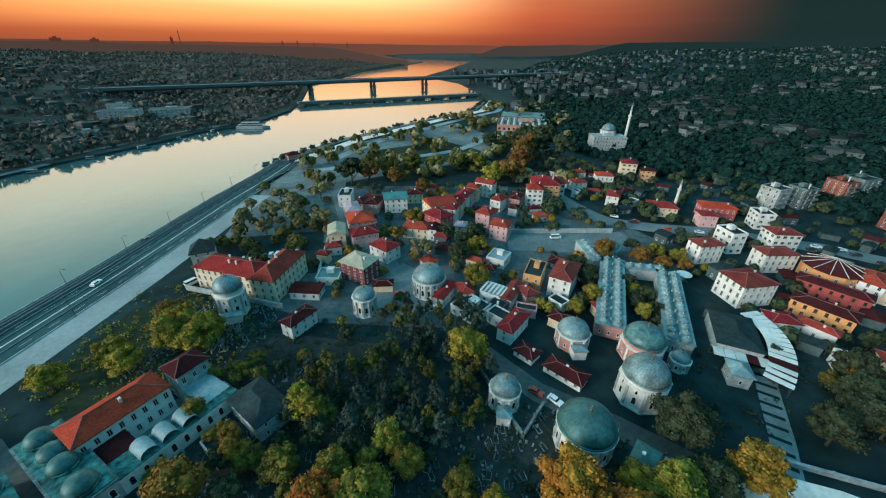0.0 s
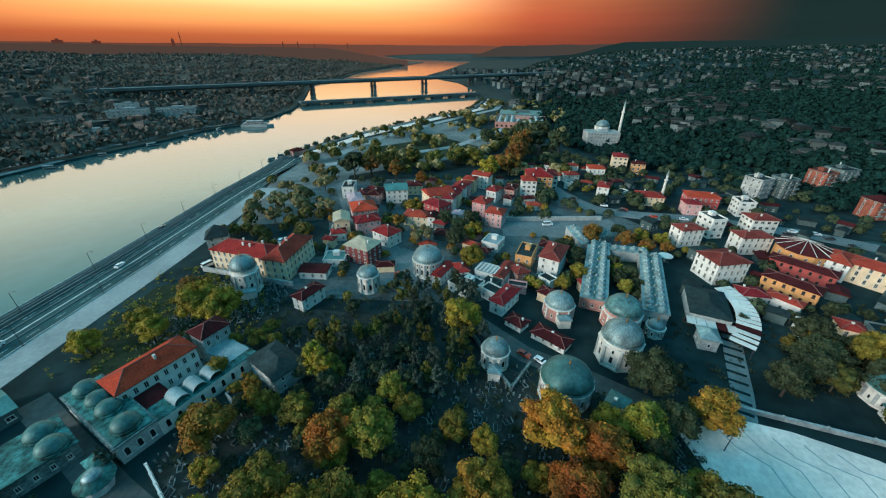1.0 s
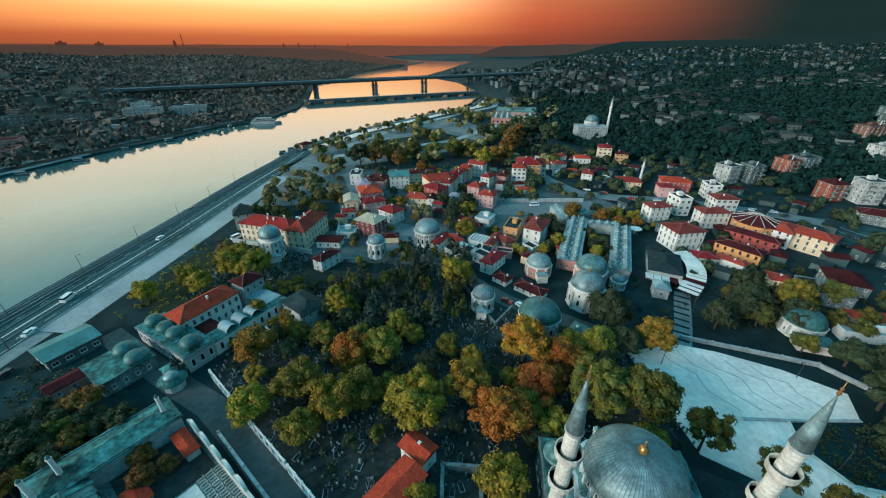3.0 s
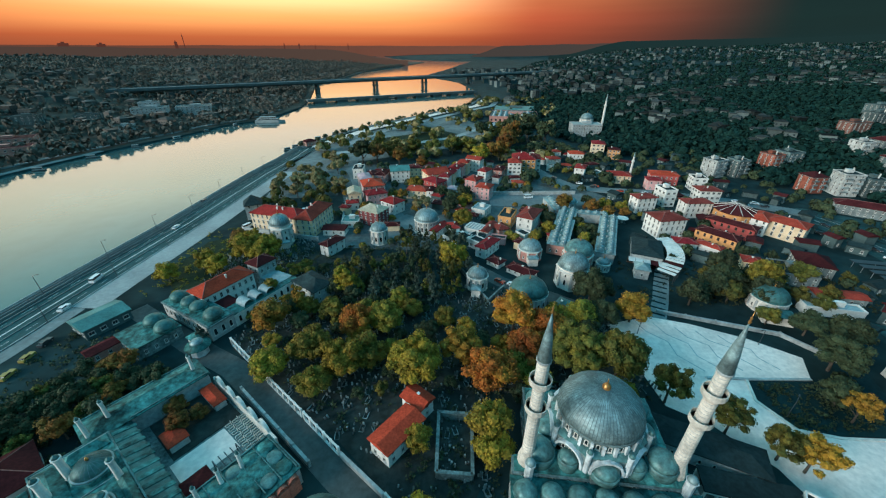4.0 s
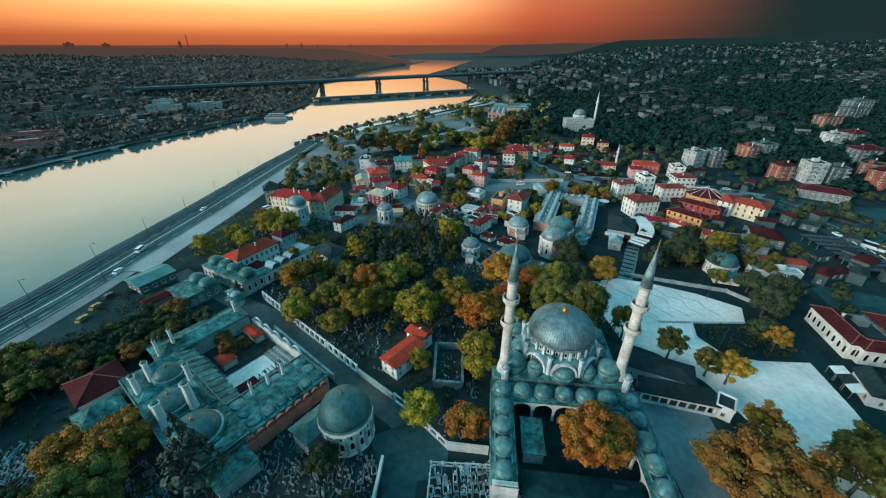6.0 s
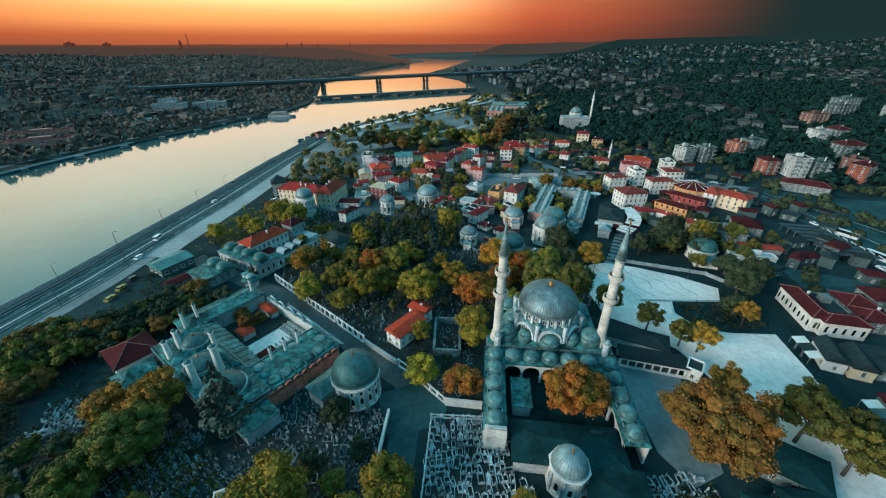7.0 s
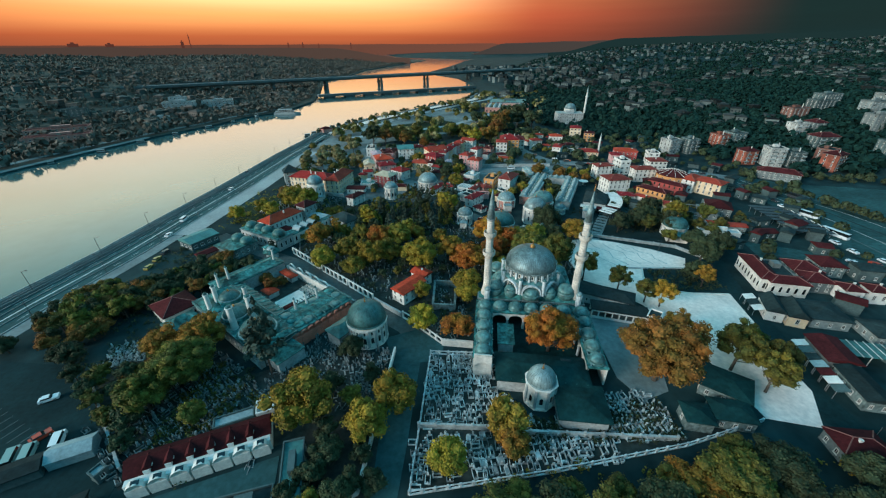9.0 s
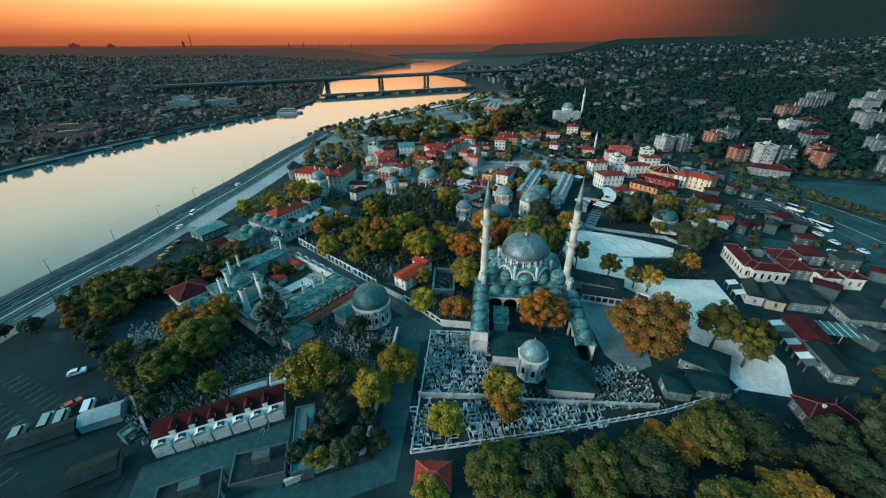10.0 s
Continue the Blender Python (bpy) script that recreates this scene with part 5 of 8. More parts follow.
def domed_hall():
    ob = thing("domed_hall", pose(-79.0, 36.0, -0.05, 0, 0, -31), "stone hall with four teal lead domes and arcaded windows", "public building")
    part("wall", Build().box(-13.5, 13.5, -4.2, 4.2, 0, 5.6), STONE_GREY, ob)
    part("cornice", Build().box(-13.8, 13.8, -4.5, 4.5, 5.4, 5.8), STONE_DARK, ob)
    part("roof", Build().box(-13.3, 13.3, -4.0, 4.0, 5.8, 6.05), LEAD_TEAL, ob, "flat lead roof")
    lead_domes(ob, [(-10.2, 0.0, 2.7), (-3.8, 0.0, 2.6), (1.4, 0.0, 2.6), (9.6, 0.0, 2.9)], 6.1, LEAD_DARK)
    for i in range(10):
        window(ob, "arch", pose(-12.0 + i * 2.67, -4.2, 1.6))
    for i in range(3):
        window(ob, "arch", pose(0, 0, 0, 0, 0, 90) @ pose(-2.6 + 2.6 * i, -13.5, 1.6))
    # wing along the cemetery
    part("side_wall", Build().box(7.5, 13.5, 4.2, 31.0, 0, 4.6), STONE, ob)
    part("side_roof", Build().box(7.6, 13.4, 4.3, 30.9, 4.6, 4.85), LEAD_TEAL, ob)
    for i in range(9):
        window(ob, "arch", pose(0, 0, 0, 0, 0, 90) @ pose(6.0 + 2.8 * i, -13.5, 1.2))
    for i in range(3):
        m = pose(10.5, 10.5 + 4.4 * i, 4.8, 0, 90, 0)
        part("vault", Build().lathe([(1.9, -2.4), (1.9, 2.4)], 16, m, start=math.pi / 2, sweep=math.pi), ROOF_PALE, ob, "pale lead barrel vault", smooth=True)
    part("court_roof", Build().hip(6.5, 6.0, 4.4, 1.0, 0.2, pose(4.0, 7.6, 0)), TILE_DARK, ob, "dark red court roof")
    part("court_floor", Build().box(-2.5, 7.5, 4.2, 31.0, 0, 0.2), PAVING_GREY, ob)
    return ob


domed_hall()
house(-75.8, 48.0, 8.6, 19.0, 8.2, -31, WHITE, TILE_ORANGE, "long white hall with an orange tiled hipped roof", kind="tall", rows=[5.2, 1.6], pitch=2.1, rise=2.4, chimneys=1, category="hall", name="hall")
house(-66.5, 60.5, 6.5, 8.0, 9.6, -31, STONE_GREY, TILE_DARK, "small tower house with a dark red pyramid roof", kind="tall", rows=[6.4, 2.4], pitch=2.0, rise=2.0, chimneys=0)
house(-60.5, 56.5, 9.5, 6.0, 4.6, -31, STONE_GREY, ROOF_PALE, "lean-to with a pale corrugated roof", style="hip", rise=0.4, chimneys=0, category="shed", name="shed")
house(-44.4, 51.3, 13.0, 8.5, 5.6, -38, STONE_GREY, ROOF_BLACK, "old stone building with a mossy dark roof", kind="arch_small", rise=2.2, chimneys=0)
house(-51.0, 42.0, 6.0, 4.0, 2.6, -38, STONE_GREY, ROOF_BLACK, "roofless stone outbuilding with white copings", style="flat", rows=[], chimneys=0, category="outbuilding", name="outbuilding")


def small_domed_house():
    ob = thing("domed_house", pose(-88.6, 27.0, -0.05, 0, 0, -33), "stone house with twin dark domes and a lead roof", "public building")
    part("wall", Build().box(-6.0, 6.5, -7.5, 5.5, 0, 4.4), STONE_DARK, ob)
    part("roof", Build().box(-6.3, 6.8, -7.8, 5.8, 4.4, 4.75), LEAD_TEAL, ob, "stepped lead roof")
    lead_domes(ob, [(-2.4, 2.0, 2.9), (4.0, 2.2, 2.9)], 4.7, LEAD_DARK)
    for i in range(5):
        window(ob, "small", pose(-4.6 + 2.3 * i, -7.5, 1.4))
    for i in range(4):
        window(ob, "small", pose(0, 0, 0, 0, 0, 90) @ pose(-5.0 + 2.8 * i, -6.5, 1.4))


small_domed_house()
house(-98.0, 22.5, 4.0, 13.0, 3.2, -33, BRICK_PINK, TILE_DARK, "low brick row with a brown tiled roof", style="gable", rows=[1.0], rise=0.9, chimneys=0)
house(-111, 34.8, 10.0, 13.0, 3.8, -30, CONCRETE, ROOF_TEAL, "long low shed with a pale green metal roof", style="gable", rows=[1.2], kind="wide", rise=1.3, chimneys=0, category="shed", name="shed")


def sabil():
    ob = thing("fountain_house", pose(-71.0, 20.6, -0.05, 0, 0, -31), "small public fountain with a swelling lead roof", "fountain")
    part("wall", Build().lathe([(2.6, 0), (2.6, 3.0)], 8), MARBLE, ob)
    part("eave", Build().lathe([(3.6, 2.9), (3.7, 3.1), (2.2, 3.7), (1.9, 4.3)], 16), LEAD_TEAL, ob, smooth=True)
    part("dome", Build().dome(1.9, 1.2, 4.2, 24, rings=5), LEAD, ob, smooth=True)
    part("corner_roof", Build().hip(4.5, 3.5, 3.0, 1.0, 0.3, pose(-4.2, 2.0, 0)), LEAD_TEAL, ob)
    part("annex", Build().box(-6.4, -2.0, 0.3, 3.7, 0, 3.0), STONE, ob)


sabil()


# ---- the soup kitchen with its courtyard ----
def soup_kitchen():
    ob = thing("soup_kitchen", pose(-66.4, -32.6, -0.05, 0, 0, -38.4), "sprawling stone soup kitchen under weathered teal lead roofs", "public building")
    zr = 5.6
    part("kitchen_wall", Build().box(-19.0, 22.3, 0, 13, 0, zr), STONE_GREY, ob)
    part("kitchen_roof", Build().box(-19.4, 22.7, -0.4, 13.2, zr, zr + 0.35), LEAD_TEAL, ob, "flat lead roof with dark streaks")
    part("annex_wall", Build().box(22.3, 28.5, 2.5, 11, 0, 3.9), STONE_GREY, ob)
    part("annex_roof", Build().hip(6.2, 8.5, 3.9, 0.9, 0.3, pose(25.4, 6.7, 0)), LEAD_TEAL, ob, "low lead annex roof")
    part("wing_wall", Build().box(-28.0, -20.0, 9, 35, 0, zr - 0.5), STONE_GREY, ob)
    part("wing_roof", Build().hip(8.4, 26, zr - 0.5, 1.3, 0.4, pose(-24.0, 22.0, 0)), LEAD_TEAL, ob, "long lead wing roof")
    part("wing_wall", Build().box(10.6, 22.3, 13.2, 34.6, 0, zr - 0.4), STONE_GREY, ob)
    part("wing_roof", Build().hip(11.8, 21.4, zr - 0.4, 0.9, 0.3, pose(16.45, 23.9, 0)), LEAD_TEAL, ob, "long lead wing roof")
    vault = Build().dome(1.85, 0.5, zr + 0.15, 18, rings=4).mesh("wing_dome", LEAD_TEAL, True)
    cap = Build().dome(1.85, 0.45, zr + 0.12, 18, rings=4).mesh("wing_dome_streaked", LEAD_MID, True)
    for k in range(6):
        for x in (12.9, 16.45, 20.0):
            part("wing_dome", vault if (k + int(x)) % 3 else cap, None, ob, m=pose(x, 15.3 + 3.45 * k, 0))
        part("lead_roll", Build().box(10.8, 22.1, 17.0 + 3.45 * k, 17.16 + 3.45 * k, zr - 0.1, zr + 0.55), LEAD_MID, ob)
    part("arcade_roof", Build().add([(-19.8, 13.2, 5.5), (10.5, 13.2, 5.5), (10.5, 17.4, 4.5), (-19.8, 17.4, 4.5), (-19.8, 13.2, 4.2), (10.5, 13.2, 4.2), (10.5, 17.4, 4.2), (-19.8, 17.4, 4.2)],
                                   [(0, 1, 2, 3), (7, 6, 5, 4), (3, 2, 6, 7), (0, 3, 7, 4), (1, 5, 6, 2)]), LEAD_DARK, ob, "sloping lead arcade roof")
    for i in range(11):
        part("arcade_roll", Build().box(-18.6 + 2.75 * i, -17.5 + 2.75 * i, -0.35, 4.3, 0, 0.34, pose(0, 13.5, 5.22, -13.4, 0, 0)), LEAD_TEAL, ob)
    for i in range(12):
        part("arcade_column", Build().lathe([(0.28, 0), (0.24, 4.2)], 8, pose(-19.4 + 2.7 * i, 17.1, 0)), STONE_GREY, ob)
    for x0, x1, y0, y1, z1 in ((-19.4, 22.7, -0.4, -0.1, 0.62), (22.4, 22.7, -0.1, 12.9, 0.62), (-19.4, -19.1, -0.1, 9, 0.62), (10.3, 10.6, 13.4, 34.7, 0.25), (-19.0, 10.4, 12.9, 13.2, 0.62), (-20.1, -19.8, 17.4, 35, 0.1), (-28.4, -28.1, 9, 35, 0.1), (10.6, 22.5, 34.6, 34.9, 0.4)):
        part("roof_curb", Build().box(x0, x1, y0, y1, zr - 0.5, zr + z1), LEAD_MID, ob)
    for i in range(7):
        part("lead_roll", Build().box(-19.0 + 6.6 * i, -18.8 + 6.6 * i, -0.1, 12.9, zr + 0.35, zr + 0.5), LEAD_PALE, ob)
    # raised roof fields between the domes
    for x0, x1, y0, y1, h in ((-18.6, -6.0, 0.2, 4.4, 0.9), (-18.6, -15.2, 4.6, 12.6, 1.3), (-6.0, 7.6, 10.6, 12.7, 1.0), (19.2, 22.2, 0.3, 12.4, 0.8)):
        part("raised_roof", Build().hip(x1 - x0, y1 - y0, zr + 0.3, h, 0.0, pose((x0 + x1) / 2, (y0 + y1) / 2, 0), 0.35), LEAD_TEAL, ob, "raised lead roof field")
    # great kitchen domes
    for x, y, r, n in ((13.6, 5.6, 5.2, 8), (0.4, 5.4, 3.9, 8), (-10.4, 8.6, 3.4, 8)):
        part("dome_base", Build().lathe([(r * 1.2, zr + 0.3), (r * 1.2, zr + 1.3), (r * 1.05, zr + 1.6)], n, pose(x, y, 0), start=math.pi / 8), LEAD_TEAL, ob)
        part("dome_rim", Build().lathe([(r * 1.06, zr + 1.45), (r * 1.08, zr + 1.75), (r, zr + 1.85)], 32, pose(x, y, 0)), LEAD_PALE, ob)
        part("dome", Build().dome(r, r * 0.68, zr + 1.5, 40, pose(x, y, 0), rib=0.008, rings=8), LEAD_DARK, ob, "dark teal lead dome", smooth=True)
        part("dome_seams", Build().seams(r, r * 0.68, zr + 1.5, 24, pose(x, y, 0)), LEAD_SEAM, ob, "raised lead seams")
        part("dome_knob", Build().lathe([(0.12, zr + 1.4 + r * 0.68), (0.35, zr + 1.8 + r * 0.68), (0.1, zr + 2.5 + r * 0.68)], 8, pose(x, y, 0)), GOLD, ob, smooth=True)
    tall = ((6.0, 2.0, 8.0, 1.05), (5.0, 8.4, 8.0, 1.05), (-9.8, 1.6, 6.2, 0.8), (-12.6, 5.2, 6.2, 0.8), (-4.0, 11.4, 6.0, 0.7), (-21.6, 10.0, 5.2, 0.5), (-23.4, 14.4, 5.2, 0.5), (-23.8, 33.0, 4.6, 0.45),
            (13.2, 18.9, 4.2, 0.42), (13.1, 23.2, 4.2, 0.42), (13.1, 27.4, 4.2, 0.42))
    for x, y, h, r in tall:
        c = part("chimney", Build().lathe([(r * 1.1, zr), (r * 1.1, zr + 0.6), (r, zr + 0.7), (r * 0.86, zr + h), (r * 1.08, zr + h + 0.1), (r * 1.08, zr + h + 0.45)], 10, pose(x, y, 0)), WHITE, ob, "round white kitchen chimney")
        part("chimney_cap", Build().lathe([(r * 0.8, zr + h + 0.45), (r * 0.75, zr + h + 0.9), (0.1, zr + h + 1.3)], 10, pose(x, y, 0)), LEAD_DARK, c)
    # scalloped brick edge towards the graves
    for i in range(9):
        m = pose(22.9, 12.4 + 2.5 * i, 0, 0, 0, 90)
        part("brick_vault", Build().box(-1.2, 1.2, -0.55, 0.55, 0, 3.9, m).lathe([(1.2, -0.55), (1.2, 0.55)], 12, m @ pose(0, 0, 3.9, 90, 0, 0), start=0, sweep=math.pi), BRICK_RED, ob, "scalloped red brick bay")
        part("vault_edge", Build().lathe([(1.32, -0.7), (1.32, -0.5), (1.32, 0.6)], 12, m @ pose(0, 0, 3.95, 90, 0, 0), start=0, sweep=math.pi), BRICK_SALMON, ob, "worn salmon brick edge")
    part("court_floor", Build().box(-19.8, 10.4, 17.4, 35.6, 0, 0.18), STONE_DARK, ob, "weathered stone court paving")
    part("court_garden", Build().box(-19.4, -5.0, 19.5, 35, 0.18, 0.4), SOIL, ob)
    part("court_path", Build().box(-4.4, 3.4, 18.4, 30.5, 0.18, 0.24), PAVING, ob, "white stone path across the court")
    for k in range(24):
        x0, y0 = -4.6 + 1.6 * (k % 8), 30.8 + 1.7 * (k // 8)
        part("courtyard_grave", Build().box(x0, x0 + 0.9, y0, y0 + 0.12, 0.18, 0.5).box(x0, x0 + 0.12, y0, y0 + 1.4, 0.18, 0.5).box(x0 + 0.78, x0 + 0.9, y0, y0 + 1.4, 0.18, 0.5).box(x0 + 0.2, x0 + 0.7, y0 + 1.3, y0 + 1.42, 0.18, 1.3), STONE, ob)
    for x, y, w, d in ((-14.5, 33.0, 8, 2.8), (-9.5, 22.0, 5, 4.0), (6.8, 20.6, 5.4, 5.0)):
        part("court_shed", Build().box(x - w / 2, x + w / 2, y - d / 2, y + d / 2, 0, 2.5), STONE_GREY, ob)
        part("court_shed_roof", Build().hip(w, d, 2.5, 0.7, 0.3, pose(x, y, 0)), TILE_ORANGE if x < 0 else TILE_DARK, ob)
    for k in range(5):
        part("pergola_beam", Build().box(4.0, 10.2, 24.4 + 1.3 * k, 24.6 + 1.3 * k, 2.6, 2.8), DARK_METAL, ob)
    for x, y in ((4.2, 24.5), (10.0, 24.5), (4.2, 29.6), (10.0, 29.6)):
        part("pergola_post", Build().box(x - 0.1, x + 0.1, y - 0.1, y + 0.1, 0.18, 2.6), DARK_METAL, ob)
    part("gate_wall", Build().box(-19.8, 10.6, 35.6, 36.2, 0, 3.2), STONE, ob)
    for i in range(5):
        part("gate_cap", Build().lathe([(2.3, -0.33), (2.3, 0.33)], 12, pose(-16 + 5.4 * i, 35.9, 3.0, 90, 0, 0), start=0, sweep=math.pi), STONE, ob)
    for i in range(13):
        window(ob, "arch_small", pose(-17.4 + 3.15 * i, 0, 1.8))
    return ob


soup_kitchen()
trees([(-61, -6, 3.0), (-65, -1, 2.8), (-58, -3, 2.4)], "brown")
house(-89, -19.5, 11.5, 11.0, 4.2, -38, STONE, TILE_DARK, "square lodge with a dull red hipped roof", rise=3.0, chimneys=0, rows=[1.2])
house(-81.5, -28.5, 7.0, 9.0, 3.8, -38, STONE, LEAD_TEAL, "small annex with a pointed lead roof", rise=2.4, chimneys=0, rows=[1.2])
house(-27.0, -34.0, 6.0, 8.0, 5.0, -38, STONE_GREY, LEAD_DARK, "stone annex with a lead roof against the round tomb", rise=1.6, chimneys=0, rows=[1.4], kind="arch_small")


# ---- the religious school with its rows of small domes ----
def cell_range(x, y, w, d, rot, name, label, cols=2, wall=STONE_GREY):
    ob = thing(name, pose(x, y, -0.05, 0, 0, rot), label, "religious school", "religious school ranges")
    part("wall", Build().box(-w / 2, w / 2, -d / 2, d / 2, 0, 4.8), wall, ob)
    part("eave", Build().box(-w / 2 - 0.3, w / 2 + 0.3, -d / 2 - 0.3, d / 2 + 0.3, 4.8, 5.1), LEAD_PALE, ob, "lead eaves")
    n = int(d / 3.1)
    me = Build().lathe([(1.5, 5.05), (1.5, 5.35), (1.4, 5.4)], 12).dome(1.4, 0.95, 5.38, 16, rings=5).mesh("cell_dome", LEAD_PALE, True)
    for c in range(cols):
        for i in range(n):
            part("cell_dome", me, None, ob, m=pose((c - (cols - 1) / 2) * w / cols, (i - (n - 1) / 2) * d / n, 0))
    ch = Build().box(-0.2, 0.2, -0.2, 0.2, 5.0, 6.1).box(-0.26, 0.26, -0.26, 0.26, 6.1, 6.2).mesh("cell_chimney", STONE_GREY)
    for i in range(0, n, 2):
        part("chimney", ch, None, ob, m=pose(-0.05, (i - (n - 1) / 2) * d / n + 1.5, 0))
    tip = Build().lathe([(0.14, 6.25), (0.2, 6.45), (0.04, 6.8)], 6).mesh("dome_finial", STONE)
    for c in range(cols):
        for i in range(n):
            part("finial", tip, None, ob, m=pose((c - (cols - 1) / 2) * w / cols, (i - (n - 1) / 2) * d / n, 0))
    part("gutter", Build().box(-0.35, 0.35, -d / 2, d / 2, 5.1, 5.25), LEAD_DARK, ob) if cols > 1 else None
    for i in range(int(w / 2.8)):
        window(ob, "arch_small", pose((i - (int(w / 2.8) - 1) / 2) * 2.8, -d / 2, 1.4))


cell_range(66.4, 101.4, 9.0, 48, -24, "school_range", "long pink stone range roofed with paired lead domes", wall=BRICK_PINK)
cell_range(84.6, 92.2, 8.0, 45, -25, "school_range", "long stone range with two rows of lead domes")
cell_range(86.4, 116.2, 5.0, 15, 78, "school_range", "short rear range with small lead domes", cols=1)
cell_range(69.5, 131.0, 5.6, 19, 3, "school_range", "older range with pale lead domes", cols=1)
tomb(80.5, 136.5, 4.4, 3.6, "low stone classroom under a pale lead dome", sides=12, lead=LEAD_PALE, rise=0.5, name="domed_classroom")
tomb(72.5, 66.5, 2.6, 3.4, "small stone gatehouse with a lead dome", sides=8, lead=LEAD_PALE, rise=0.55, name="domed_gatehouse")
house(86.5, 61.5, 5.0, 6.0, 4.2, -21, STONE_GREY, LEAD_PALE, "square stone fountain house with a lead roof", rise=1.6, chimneys=0, rows=[1.2], kind="arch_small")

# ---- the yellow school and the village ----
house(-77.2, 111.2, 28.0, 10.5, 9.0, -17, CREAM, TILE, "three-storey cream school with a red tiled roof", kind="tall", rise=3.0, chimneys=4, category="school", name="school_building", band=STONE)
house(-60.5, 111.4, 9.6, 22.5, 9.2, -12, CREAM, TILE, "cross wing of the cream school with a red hipped roof", kind="tall", rise=3.0, chimneys=3, category="school", name="school_building", band=STONE)
house(-98.0, 127.0, 8.5, 8.5, 8.0, 25, STONE_GREY, ROOF_BLACK, "stone tower house with a dark pyramid roof", kind="tall", rise=4.5, chimneys=0)
def village_house(x, y, w, d, h, rot, wall, roof, label, style="hip"):
    return house(x, y, w - 0.7, d - 0.7, h, rot, wall, roof, label, style=style, chimneys=1, group="village houses", rise=min(w, d) * 0.2)


village_house(-30.6, 117.2, 12.8, 10.6, 8.0, -29, BURGUNDY, ROOF_TAN, "burgundy boarded mansion with a tan roof")
village_house(-46.4, 147.0, 8.2, 11.5, 7.4, 13, CREAM, ROOF_TAN, "narrow cream house with a pale gabled roof", "gable")
village_house(-46.0, 137.4, 7.2, 6.0, 4.2, 15, WHITE, TILE, "low white house with a red roof")
village_house(-44.7, 175.0, 8.2, 14.6, 7.6, 20, PINK, ROOF_LILAC, "long rose house with a pale lilac roof")
village_house(-37.6, 161.0, 13.2, 14.6, 7.8, 18, PINK, TILE_ORANGE, "pink three-storey house with a bright red roof")
village_house(-34.0, 147.6, 13.0, 9.4, 6.4, 24, PINK, TILE, "rose-coloured house with a red tiled roof")
village_house(-22.3, 133.8, 11.4, 9.2, 6.2, -40, WHITE, TILE, "white corner house with dark red tiles")
village_house(-45.3, 85.4, 5.8, 11.0, 5.2, -32, WHITE, TILE_DARK, "white keeper's house with a red roof in the cemetery")
village_house(-22.6, 190.0, 13.4, 12.0, 8.2, 10, WHITE, ROOF_TEAL, "house with a green metal roof", "gable")
village_house(-52.7, 198.9, 8.0, 13.0, 7.0, 2, WHITE, ROOF_BLACK, "white house with a dark flat roof", "flat")
village_house(-34.6, 189.0, 8.4, 13.5, 6.0, -12, PINK, TILE_DARK, "long pink terrace with a dark red roof")
village_house(-42.6, 190.0, 6.8, 10.0, 5.4, -12, CREAM, TILE_DARK, "low terrace house with a dark red roof")
village_house(2.6, 179.0, 15.5, 13.6, 9.4, 23, CREAM, TILE, "big cream house with a tall gable and red roof", "gable")
village_house(1.7, 163.4, 10.0, 13.6, 8.6, 45, RED, TILE, "dark red house with matching tiles")
village_house(-8.4, 156.0, 13.6, 9.6, 5.4, -13, CREAM, TILE, "long cream house with a brownish tiled roof")
village_house(-0.6, 152.6, 4.6, 7.4, 6.2, -13, WHITE, TILE_DARK, "narrow white gabled house with a dark roof", "gable")
village_house(9.0, 172.0, 7.2, 8.6, 9.0, -18, WHITE, TILE, "white terrace house with a red roof")
village_house(12.4, 180.8, 7.6, 8.4, 8.6, -20, CREAM, TILE, "cream terrace house with a red roof", "gable")
village_house(16.0, 189.4, 8.0, 8.4, 9.2, -20, WHITE, TILE, "white terrace house with red tiles", "gable")
village_house(19.6, 197.8, 8.0, 8.2, 8.6, -21, PINK, TILE, "pale pink terrace house with red tiles")
village_house(24.0, 205.8, 8.2, 8.2, 9.0, -21, CREAM, TILE, "cream terrace house with a stepped red roof")
village_house(32.8, 214.2, 12.2, 8.6, 9.0, -30, WHITE, TILE, "white gabled house with a dark red roof", "gable")
village_house(27.9, 169.5, 8.8, 11.0, 7.6, -35, PINK, TILE, "salmon house with a red roof")
village_house(32.9, 154.2, 9.6, 9.4, 7.6, -26, PINK, TILE, "rose pink house with white window frames")
village_house(13.3, 158.2, 6.2, 7.0, 5.0, -14, WHITE, ROOF_LILAC, "small white house with a lilac roof")
village_house(37.6, 190.6, 7.2, 10.0, 7.0, -35, WHITE, TILE, "white cottage with a red roof")
village_house(48.3, 193.8, 7.2, 11.0, 7.0, -24, BRICK_PINK, TILE_DARK, "brick house with a brownish tiled roof")
village_house(-12.0, 203.0, 10.0, 9.0, 6.0, 8, CREAM, TILE_DARK, "low cream house behind the trees")
village_house(39.8, 112.0, 7.4, 13.2, 7.0, -25, ORANGE, ROOF_BLACK, "orange-yellow house with a dark flat roof", "flat")
village_house(50.3, 108.0, 8.8, 15.6, 8.6, -32, WHITE, TILE_BROWN, "white three-storey house with brown-red roof")
village_house(3.7, 100.8, 4.4, 12.0, 4.6, -29, WHITE, TILE, "narrow house with a red gabled roof beside the square", "gable")
village_house(11.0, 101.6, 5.2, 7.8, 5.0, 12, WHITE, TILE, "small house with a red roof beside the square")
